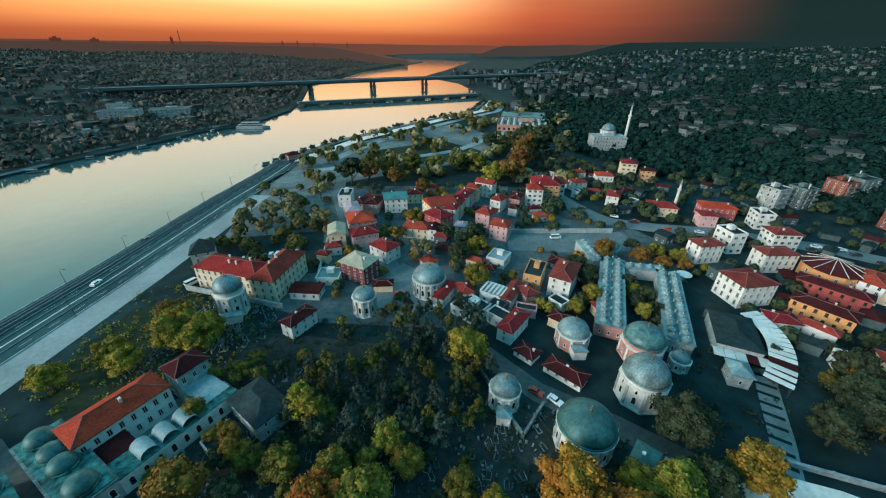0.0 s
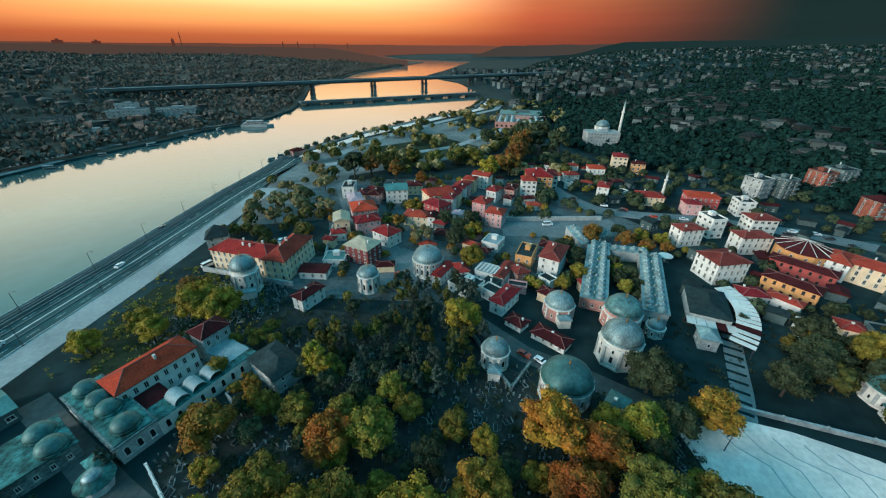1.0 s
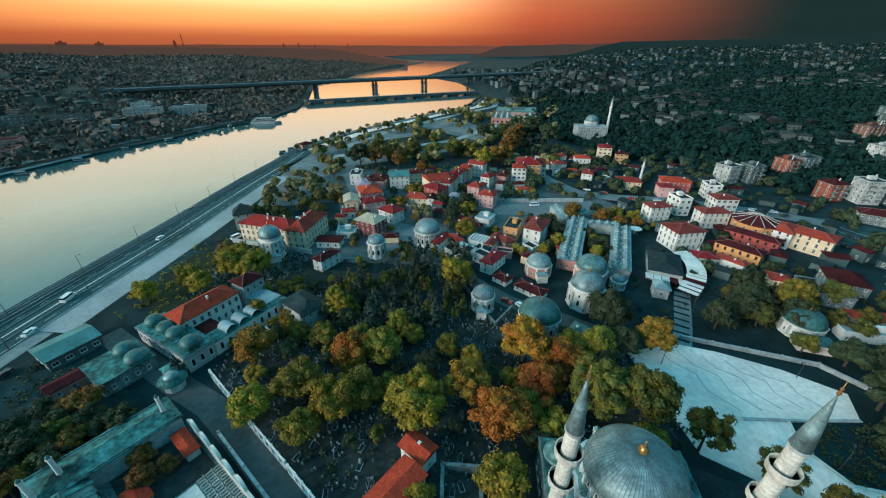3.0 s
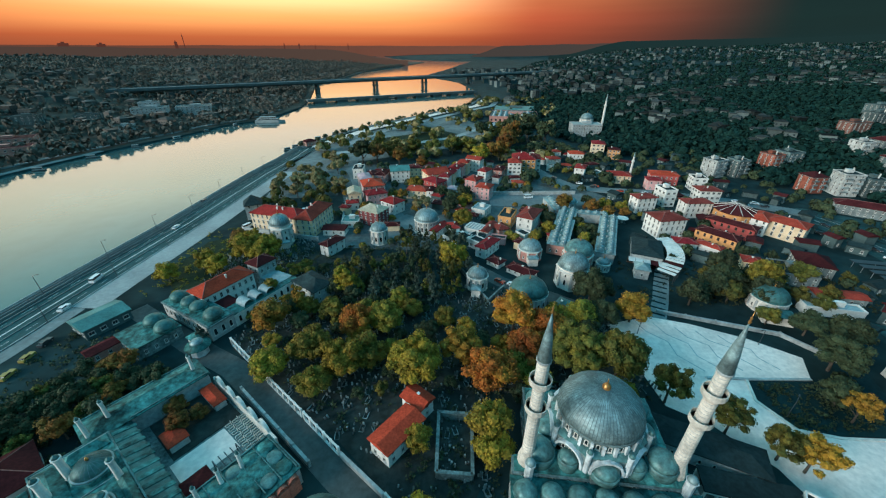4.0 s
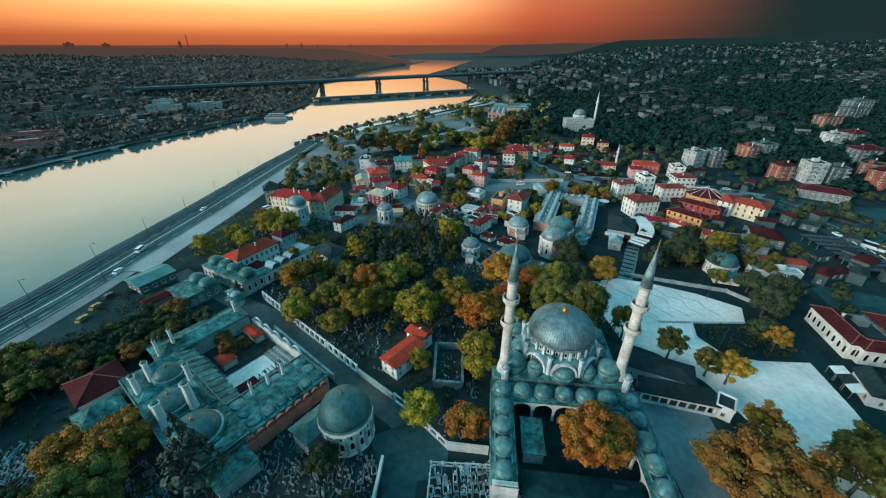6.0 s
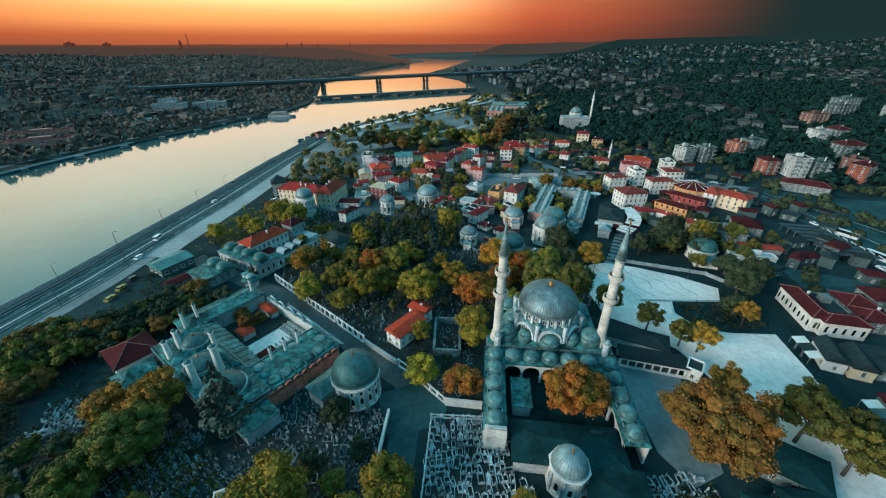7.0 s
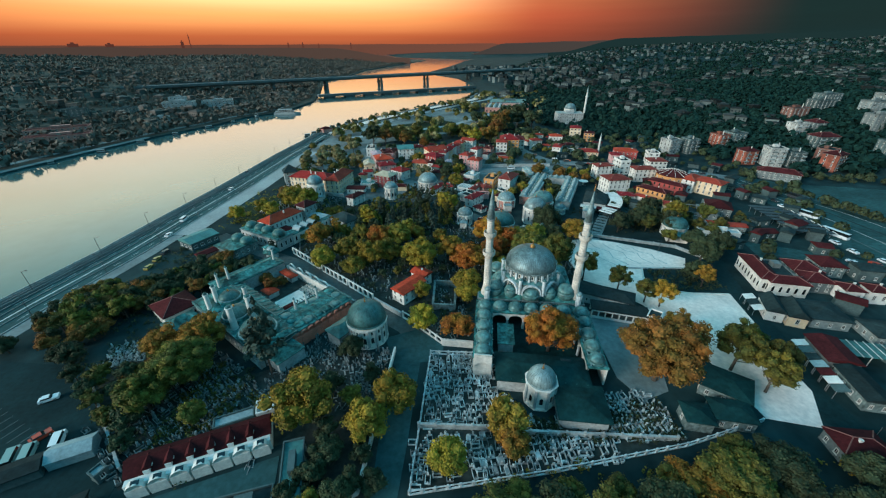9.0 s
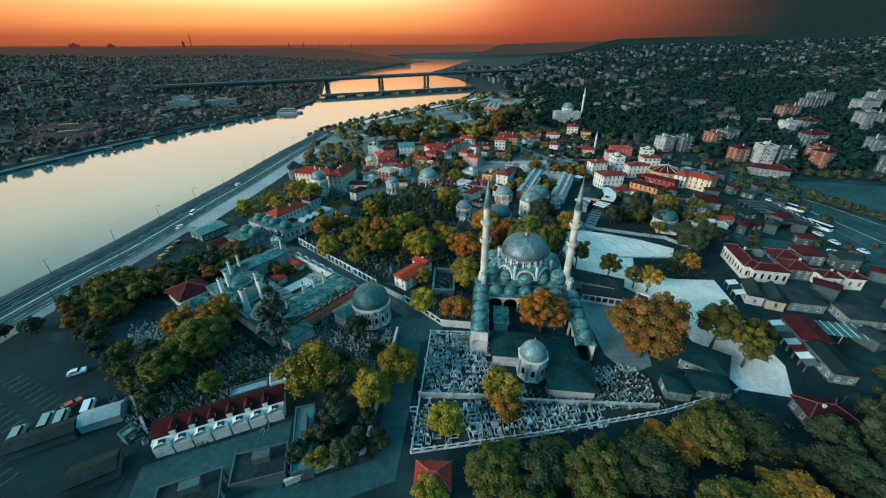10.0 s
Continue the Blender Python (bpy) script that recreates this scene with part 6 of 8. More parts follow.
village_house(12.6, 93.0, 11.2, 10.4, 3.6, -44, WHITE, ROOF_BLACK, "shop court with a dark flat roof and white parapets", "flat")
village_house(28.4, 100.2, 4.6, 12.8, 4.6, -31, WHITE, TILE_BROWN, "low shop with a brown-red roof", "gable")
village_house(34.4, 100.6, 6.2, 7.6, 4.6, 22, BRICK_PINK, TILE_BROWN, "brick cottage with a brown-red roof")
village_house(22.4, 93.6, 6.2, 6.0, 3.6, -42, CONCRETE, ROOF_BLACK, "low shop with a dark roof", "flat")
village_house(25.7, 82.6, 5.8, 13.0, 5.0, -39, WHITE, TILE, "white house with a row of windows and red roof")
village_house(37.5, 63.5, 12.0, 6.0, 2.3, -44, WHITE, TILE_DARK, "low red-roofed shop row along the street")
village_house(28.0, 71.5, 7.0, 5.5, 2.3, -46, WHITE, TILE_DARK, "low kiosk with a dark red roof")
village_house(45.5, 35.5, 5.0, 6.5, 5.4, -43, RED, LEAD_DARK, "small red chapel with a green lead roof")
village_house(51.5, 33.5, 4.5, 4.5, 3.4, -43, WHITE, ROOF_PALE, "white annex with a pale roof")
house(68.0, 206.0, 16.0, 15.0, 12.0, -8, ORANGE, TILE, "four-storey orange apartment house with red roofs", kind="wide", chimneys=2, group="village houses")
house(60.0, 198.0, 9.0, 9.0, 11.0, -8, WHITE, TILE, "white apartment house with a red roof", kind="wide", chimneys=1, group="village houses")
house(78.0, 214.0, 9.0, 12.0, 10.0, -8, WHITE, TILE, "tall white house with a red roof", kind="wide", chimneys=1, group="village houses")
for x, y, w, d, h, rot, rm, lb in ((-42.4, 114.6, 9, 8, 3.2, -1, ROOF_TEAL, "low shed with a dark green roof"), (-48.5, 104.5, 11, 6.5, 3.2, -5, TILE_DARK, "shed with a striped rust roof"),
                                   (21.9, 101.3, 8.0, 7.5, 4.2, -32, ROOF_PALE, "workshop with white ribbed roof panels"), (28.0, 128.0, 8.0, 9.0, 4.0, -30, ROOF_PALE, "white shed by the boulevard"),
                                   (22.5, 87.0, 9.0, 5.0, 4.0, -45, ROOF_BLACK, "shop with a dark awning roof")):
    house(x, y, w, d, h, rot, WHITE, rm, lb, style="gable" if rm is TILE_DARK else "flat", rows=[1.0], rise=0.8, chimneys=0, category="shed", name="shed")
for k in range(6):
    b = thing("roof_panel", pose(18.6 + 1.35 * k, 103.0 - 0.85 * k, 4.95, 0, 0, -32), "white ribbed roof panel on the workshop", "roof panel", "workshop roof panels")
    part("sheet", Build().box(-0.45, 0.45, -3.2, 3.2, 0, 0.12), WHITE, b)

# ---- houses towards the hill ----
def hillside_house(x, y, w, d, h, rot, wall, roof, label, kind):
    flat = roof in (ROOF_BLACK, ROOF_PALE)
    return house(x, y, w - 0.7, d - 0.7, h, rot, wall, roof, label, style="flat" if flat else "hip", kind=kind, chimneys=1, group="hillside houses", rise=min(w, d) * 0.16, band=STONE if h > 8 else None)


hillside_house(121.2, 131.1, 12.4, 8.4, 8.8, 8, WHITE, TILE_BROWN, "white corner house with a red roof", "tall")
hillside_house(139.6, 141.1, 8.0, 11.0, 10.0, 5, WHITE, ROOF_BLACK, "tall white house with balconies", "wide")
hillside_house(147.3, 169.0, 9.0, 8.4, 6.6, -10, PINK, TILE, "pink house with a red roof", "small")
hillside_house(160.0, 180.0, 18.0, 10.0, 7.0, -16, RED, TILE_ORANGE, "red house with bright tiles", "small")
hillside_house(175.7, 166.8, 9.0, 10.0, 8.5, -12, WHITE, ROOF_BLACK, "white house with a dark flat roof", "wide")
hillside_house(165.6, 142.6, 13.0, 9.8, 8.8, -5, WHITE, TILE_BROWN, "white villa with a red roof", "wide")
hillside_house(146.4, 123.2, 15.0, 8.6, 8.6, 0, WHITE, TILE_BROWN, "white house with a brown-red hipped roof", "tall")
hillside_house(117.4, 101.4, 15.0, 12.2, 9.2, 8, WHITE, TILE_BROWN, "large white mansion with a dark red roof", "tall")
hillside_house(175.5, 96.0, 11.0, 17.0, 8.0, 35, CREAM, TILE, "cream school wing with a red roof", "tall")
hillside_house(151.0, 100.0, 7.5, 22.0, 6.0, 38, RED, TILE_DARK, "long low hall with a dark red roof", "brown")
hillside_house(136.0, 88.0, 8.0, 18.0, 6.0, 36, ORANGE, TILE_DARK, "long shop hall with orange walls and a dark red roof", "brown")
hillside_house(117.6, 84.0, 9.5, 7.0, 4.4, -12, WHITE, TILE, "low shop with a red roof", "small")
hillside_house(126.5, 79.5, 5.0, 11.0, 4.4, 34, WHITE, TILE, "row of stalls with red roofs", "small")
hillside_house(131.0, 61.5, 7.0, 6.5, 7.0, -26, CREAM, TILE, "small cream house with tall windows", "tall")
hillside_house(122.0, 66.0, 5.0, 5.0, 4.5, -26, WHITE, ROOF_PALE, "white kiosk beside the cream house", "small")
hillside_house(96.5, 226.0, 10.0, 9.0, 6.0, 10, WHITE, TILE, "white house with a red roof by the road", "small")
hillside_house(110.1, 201.1, 7.8, 12.0, 6.0, -28, WHITE, TILE, "white house with a red gabled roof", "small")
hillside_house(131.0, 184.0, 15.0, 11.0, 5.6, -14, CREAM, TILE, "red-roofed house beside a small minaret", "small")
hillside_house(118.0, 236.0, 12.0, 10.0, 7.5, -10, WHITE, TILE_ORANGE, "house with a vivid red roof", "small")
hillside_house(142.0, 252.0, 11.0, 12.0, 12.0, -18, CREAM, TILE, "tall cream apartment house with a red roof", "wide")
hillside_house(154.0, 246.0, 10.0, 9.0, 8.0, -18, ORANGE, TILE_DARK, "orange brick house on the slope", "wide")
hillside_house(104.0, 246.0, 8.0, 8.0, 6.5, 5, WHITE, TILE, "white house near the wood", "small")
def drum_school():
    ob = thing("rotunda", pose(160.0, 111.0, -0.05, 0, 0, 10), "orange many-sided hall with a red fan-shaped roof", "public building")
    part("wall", Build().lathe([(9.6, 0), (9.6, 8.4)], 12), ORANGE, ob)
    part("roof", Build().lathe([(10.3, 8.3), (10.3, 8.6), (0.4, 11.8)], 12), TILE_DARK, ob, "fan-shaped red roof")
    for k in range(12):
        a = 2 * math.pi * k / 12
        part("roof_rib", Build().tube((10.3 * math.cos(a), 10.3 * math.sin(a), 8.72), (0.4 * math.cos(a), 0.4 * math.sin(a), 11.9), 0.13, 0.10, 5), STONE, ob)
        if math.sin(a + radians(25)) < 0.3:
            window(ob, "tall", pose(0, 0, 0, 0, 0, math.degrees(a) + 105) @ pose(0, -9.28, 5.0))
            window(ob, "tall", pose(0, 0, 0, 0, 0, math.degrees(a) + 105) @ pose(0, -9.28, 1.6))


drum_school()
house(168.0, 103.0, 9.0, 13.0, 7.8, -55, WHITE, TILE, "link wing with a red roof beside the rotunda", kind="tall", chimneys=0)


def market_hall():
    ob = thing("market_hall", pose(96.5, 77.5, -0.05, 0, 0, -26), "market hall with a black roof and curved white striped canopy", "market hall")
    part("wall", Build().box(-6.0, 6.0, -9, 9, 0, 4.6), STONE_GREY, ob)
    part("roof", Build().hip(12, 18, 4.6, 2.0, 0.4), ROOF_BLACK, ob, "black bitumen roof")
    inv = ob.matrix_basis.inverted()
    for k in range(15):
        t = k / 14
        x, y = 108.5 + 5.0 * t - 19.5 * t * t, 86.0 - 29.0 * t
        out = math.degrees(math.atan2(-29.0, 5.0 - 39.0 * t)) + 90
        m = inv @ pose(x, y, -0.05, 0, 0, out)
        part("canopy_strip", Build().box(-3.4, 3.4, -0.95, 0.95, 4.4, 4.6, m), WHITE if k != 11 else TILE_DARK, ob)
        part("canopy_post", Build().box(3.0, 3.2, -0.1, 0.1, 0, 4.4, m), DARK_METAL, ob)
    for k in range(5):
        part("front_awning", Build().box(-7.0 + 2.9 * k, -4.3 + 2.9 * k, -13.2, -9.2, 3.0, 3.2), WHITE if k != 3 else TILE_DARK, ob)
        window(ob, "shop", pose(-6 + 3.0 * k, -9, 0.3))


market_hall()
part_ell = thing("round_kiosk", pose(102.5, 114.0, -0.02), "flat oval white kiosk roof in the square", "kiosk")
part("roof", Build().lathe([(2.9, 2.7), (3.0, 2.9), (2.2, 3.1)], 24), WHITE, part_ell)
part("post", Build().lathe([(0.5, 0), (0.4, 2.7)], 10), STONE, part_ell)

# apartment blocks on the right-hand slope
def block(x, y, w, d, h, rot, wall, tiled=False):
    w, d, h = w * 0.85, d * 0.85, h * 0.82
    ob = house(x, y, w, d, h, rot, wall, TILE_DARK if tiled else ROOF_BLACK, "apartment block with a dull red roof and rows of windows" if tiled else "weathered apartment block with a stained flat roof",
               style="hip" if tiled else "flat", kind="tall", pitch=3.4, chimneys=1, category="apartment block", name="apartment_block", group="apartment blocks")
    storeys = max(1, int(round(h / 3.0)))
    for s in range(1, storeys if x < 330 else 1):
        z = s * h / storeys
        for cx in (-w * 0.3, w * 0.3):
            part("balcony", Build().box(cx - 1.7, cx + 1.7, -d / 2 - 1.2, -d / 2 + 0.02, z, z + 0.15).box(cx - 1.7, cx + 1.7, -d / 2 - 1.2, -d / 2 - 1.1, z + 0.15, z + 1.0), BALCONY, ob)
    part("eaves_band", Build().box(-w / 2 - 0.3, w / 2 + 0.3, -d / 2 - 0.3, d / 2 + 0.3, h - 0.4, h - 0.27), BALCONY, ob)
    return ob


BLOCK_GREY = material("stained_block_render", (0.085, 0.125, 0.125), stain=0.35, stain_scale=0.2, fine=0.25, fine_scale=0.9, rnd=0.3)
BLOCK_PALE = material("pale_block_render", (0.17, 0.20, 0.195), stain=0.35, stain_scale=0.2, fine=0.25, fine_scale=0.9, rnd=0.3)
BLOCK_ORANGE = material("orange_block_render", (0.25, 0.072, 0.045), stain=0.4, stain_scale=0.2, fine=0.3, fine_scale=0.9, rnd=0.2)
BALCONY = material("balcony_concrete", (0.20, 0.25, 0.25), stain=0.4, stain_scale=0.3, fine=0.3, fine_scale=0.9, rnd=0.3)
BLOCK_WHITE = material("white_block_render", (0.40, 0.41, 0.39), stain=0.4, stain_scale=0.2, fine=0.3, fine_scale=0.9, rnd=0.2)
BLOCK_PINK = material("brick_block_render", (0.17, 0.078, 0.060), stain=0.35, stain_scale=0.2, fine=0.25, fine_scale=0.9, rnd=0.3)
block(206, 196, 13, 13, 15, 18, BLOCK_WHITE)
block(223, 196, 11, 13, 15, 10, BLOCK_GREY)
block(253, 203, 11, 14, 17, 10, BLOCK_ORANGE)
block(268, 206, 16, 14, 15, 10, BLOCK_GREY)
block(248, 162, 12, 12, 13, 2, BLOCK_ORANGE, True)
block(264, 156, 13, 13, 17, -10, BLOCK_WHITE)
block(278, 153, 11, 13, 14, -10, BLOCK_GREY)
block(298, 142, 14, 12, 15, 24, BLOCK_ORANGE, True)
block(306, 156, 14, 12, 13, 24, BLOCK_PINK)
block(318, 176, 20, 13, 14, 0, BLOCK_GREY, True)
block(320, 205, 13, 13, 15, 0, BLOCK_WHITE)
block(336, 206, 12, 13, 13, 0, BLOCK_PALE, True)
block(345, 149, 13, 14, 15, -10, BLOCK_GREY)
block(361, 146, 12, 14, 17, -10, BLOCK_ORANGE)
block(345, 240, 20, 14, 17, 5, BLOCK_PINK)
block(388, 262, 24, 14, 18, 5, BLOCK_GREY)
block(380, 196, 20, 14, 16, -2, BLOCK_PALE)
block(415, 236, 22, 14, 17, 2, BLOCK_PALE)
block(392, 160, 22, 14, 14, -5, BLOCK_GREY)
block(430, 300, 26, 15, 18, 5, BLOCK_GREY)
block(462, 268, 24, 14, 18, 2, BLOCK_PALE)
block(330, 118, 20, 12, 13, -12, BLOCK_GREY)
block(368, 118, 18, 12, 13, -10, BLOCK_PALE)
house(242, 122, 24, 9, 5.5, -38, BLOCK_PALE, TILE_DARK, "long low white building with a dark red roof", kind="small", chimneys=0)

# ---- along the plaza and the market street ----
house(131.2, -2.4, 6.2, 19.0, 5.6, -14, STONE, TILE_DARK, "white arcaded hall with a dark red roof", kind="arch", rows=[1.4], pitch=2.2, rise=1.6, chimneys=1, category="hall", name="hall")
house(134.6, -11.8, 12.6, 6.0, 5.4, -14, STONE, TILE_DARK, "white arcaded cross wing with a dark red roof", kind="arch", rows=[1.4], pitch=2.2, rise=1.5, chimneys=0, category="hall", name="hall")
house(138.4, -2.2, 8.0, 12.6, 4.6, -14, BLOCK_PALE, ROOF_BLACK, "dark flat-roofed block inside the arcaded hall", style="flat", rows=[], chimneys=0, category="hall", name="hall")
house(150.0, -1.0, 10.0, 9.0, 4.8, -12, STONE_DARK, TILE_DARK, "low shop with a red roof", chimneys=0)
house(163.0, 2.0, 9.0, 9.0, 4.8, -12, STONE_DARK, TILE_DARK, "low red-roofed shop by the bus square", chimneys=0)
house(119.6, -24.4, 5.0, 9.5, 3.8, -24, WHITE, ROOF_BLACK, "white gabled shop with a black roof", style="gable", rise=2.2, chimneys=0)
house(124.6, -27.6, 5.2, 9.5, 3.8, -24, CREAM, ROOF_BLACK, "cream gabled shop with a black roof", style="gable", rise=2.4, kind="tall", rows=[1.2], chimneys=0)
house(134.0, -28.0, 11.0, 11.0, 3.6, -14, BLOCK_PALE, ROOF_BLACK, "market block with a dark roof", style="hip", rise=1.4, chimneys=0)
house(148.0, -9.0, 9.0, 8.0, 4.6, -14, BLOCK_PALE, TILE_DARK, "small grey house with a dull red roof", chimneys=1)
house(154.4, -16.6, 6.0, 5.6, 5.0, -12, WHITE, TILE_DARK, "small white house with a dark red roof and bay windows", kind="tall", rows=[1.6], rise=1.2, chimneys=1)
house(163.0, -17.6, 6.0, 5.6, 5.0, -12, WHITE, TILE_DARK, "small white house with a dark red roof and bay windows", kind="tall", rows=[1.6], rise=1.2, chimneys=1)
house(146.5, -38.0, 12.0, 9.0, 3.4, -12, BLOCK_PALE, ROOF_BLACK, "dark-roofed shop behind the market", style="hip", rise=1.5, chimneys=0)
house(119.8, -46.5, 8.0, 11.0, 4.0, -14, BLOCK_PALE, TILE_DARK, "cafe with a dark red roof", style="gable", rise=1.0, chimneys=0)
house(116.6, -59.0, 6.0, 12.0, 3.6, -14, STONE_DARK, ROOF_BLACK, "market shop with a dark ribbed roof", style="gable", rise=1.0, chimneys=0)
house(99.0, -75.0, 10.0, 6.0, 3.4, -8, BLOCK_PALE, TILE_DARK, "dull red-roofed lodge behind the trees", chimneys=1)
trees([(111, -82, 6.0), (120, -76, 5.0), (104, -86, 6.0), (94, -82, 4.5)], "dark")
house(1.8, -90.0, 6.8, 5.4, 4.2, -3, WHITE, TILE, "small house with a bright red hipped roof", rise=1.6, chimneys=0)
house(146.0, 58.0, 14.0, 12.0, 4.6, -22, BLOCK_PALE, ROOF_BLACK, "shop block with a dark roof and red banners", style="flat", chimneys=0)
house(160.0, 64.0, 12.0, 12.0, 5.0, -30, BLOCK_PALE, TILE_DARK, "shop with a dull red roof", chimneys=0)
house(150.0, 42.0, 16.0, 5.0, 3.4, -14, BLOCK_PALE, TILE, "low arcade with a red roof", style="gable", rise=0.7, chimneys=0)
house(141.0, 35.0, 18.0, 4.5, 3.2, -14, WHITE, ROOF_PALE, "long stall row with white roof panels", style="flat", rows=[], chimneys=0)


def awning_row(x, y, n, step, rot, mats, label):
    for k in range(n):
        m = pose(x, y, 0, 0, 0, rot) @ pose(k * step, 0, 0)
        ob = thing("awning", m, label, "awning", "street awnings")
        part("canopy", Build().add([(-step * 0.45, -1.6, 2.5), (step * 0.45, -1.6, 2.5), (step * 0.45, 1.6, 3.3), (-step * 0.45, 1.6, 3.3), (-step * 0.45, -1.6, 2.4), (step * 0.45, -1.6, 2.4), (step * 0.45, 1.6, 3.2), (-step * 0.45, 1.6, 3.2)],
                                   [(0, 1, 2, 3), (7, 6, 5, 4), (0, 4, 5, 1), (1, 5, 6, 2), (2, 6, 7, 3), (3, 7, 4, 0)]), mats[k % len(mats)], ob)
        for s in (-0.42, 0.42):
            part("post", Build().lathe([(0.06, 0), (0.06, 2.6)], 6, pose(step * s, -1.5, 0)), METAL, ob)


awning_row(114.4, -42.0, 7, 3.0, -104, [WHITE, CONCRETE, ROOF_BLACK, ROOF_PALE, TILE_DARK], "street stall with a sloping canvas awning")
awning_row(111.0, -72.0, 4, 3.2, -80, [ROOF_BLACK, WHITE], "dark stall awning along the market street")
awning_row(116.5, -18.0, 3, 3.4, -105, [WHITE, ROOF_BLACK], "white shop awning beside the plaza street")
for k in range(8):
    ob = thing("bus_shelter", pose(188.5 - 0.3 * k, 64 - 4.4 * k, 0, 0, 0, -14), "long bus shelter with a dark ribbed roof", "bus shelter", "bus shelters")
    part("roof", Build().box(-9.0, 9.0, -1.5, 1.5, 3.0, 3.2), DARK_METAL, ob)
    part("roof_edge", Build().box(8.9, 9.3, -1.6, 1.6, 2.9, 3.35), STONE, ob)
    for s in (-8, 0, 8):
        part("post", Build().lathe([(0.1, 0), (0.1, 3.0)], 6, pose(s, 0, 0)), METAL, ob)


def glass_pergola():
    ob = thing("glass_pergola", pose(130, -46, 0, 0, 0, -14), "glass-roofed cafe pergola with white arched ribs", "pergola")
    part("roof", Build().box(-9, 9, -3.6, 3.6, 3.2, 3.3), LEAD_DARK, ob)
    for k in range(9):
        part("rib", Build().box(-9 + 2.2 * k, -8.85 + 2.2 * k, -3.8, 3.8, 3.3, 3.5), STONE_GREY, ob)
    for x in (-8.6, 0, 8.6):
        for y in (-3.4, 3.4):
            part("post", Build().lathe([(0.1, 0), (0.1, 3.2)], 6, pose(x, y, 0)), WHITE, ob)


glass_pergola()


def court_arcade():
    """The open gallery and sheds between the mosque court and the plaza."""
    ob = thing("court_gallery", pose(65.5, -25.5, -0.02, 0, 0, -17), "white arcaded gallery with a dark roof beside the court", "gallery")
    part("back_wall", Build().box(-9, 9, 2.6, 3.0, 0, 3.8), WHITE, ob)
    part("roof", Build().box(-9.3, 9.3, -2.6, 3.2, 3.6, 3.95), ROOF_BLACK, ob)
    for k in range(9):
        part("pier", Build().box(-9.0 + 2.2 * k, -8.6 + 2.2 * k, -2.4, -2.0, 0, 3.6), WHITE, ob)
    part("rail", Build().box(-9, 9, -2.45, -2.2, 0, 1.0), WHITE, ob)
    part("beam", Build().box(-9.1, 9.1, -2.5, -2.1, 3.0, 3.6), WHITE, ob)
    house(76.0, -29.0, 3.8, 5.0, 3.8, -40, WHITE, ROOF_BLACK, "white end pavilion of the gallery", style="flat", chimneys=0, category="pavilion", name="pavilion")
    house(63.0, -15.5, 22.0, 7.0, 4.0, -27, STONE_GREY, ROOF_BLACK, "dark-roofed stone sheds behind the gallery", rise=1.2, chimneys=0, kind="arch_small", category="shed", name="shed")
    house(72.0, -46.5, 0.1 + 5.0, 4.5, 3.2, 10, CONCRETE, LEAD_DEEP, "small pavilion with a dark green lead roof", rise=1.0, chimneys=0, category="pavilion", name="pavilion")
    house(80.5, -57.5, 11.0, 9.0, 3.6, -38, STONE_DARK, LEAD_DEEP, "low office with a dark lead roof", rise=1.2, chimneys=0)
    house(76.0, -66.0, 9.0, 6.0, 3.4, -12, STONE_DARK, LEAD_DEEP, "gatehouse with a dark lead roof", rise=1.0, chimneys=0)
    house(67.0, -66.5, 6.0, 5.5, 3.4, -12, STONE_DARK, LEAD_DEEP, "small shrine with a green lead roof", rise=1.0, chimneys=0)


court_arcade()

# ---- the red-roofed hut and walled plot by the alley ----
house(-7.6, -10.4, 6.0, 11.5, 4.8, -41, WHITE, TILE_ORANGE, "white hut with a vivid red roof", style="gable", rise=1.1, chimneys=0, category="hut", name="hut")
house(-3.2, -1.6, 6.5, 4.6, 4.8, -41, WHITE, TILE_ORANGE, "white cross wing with a vivid red roof", style="gable", rise=1.0, chimneys=1, category="hut", name="hut")


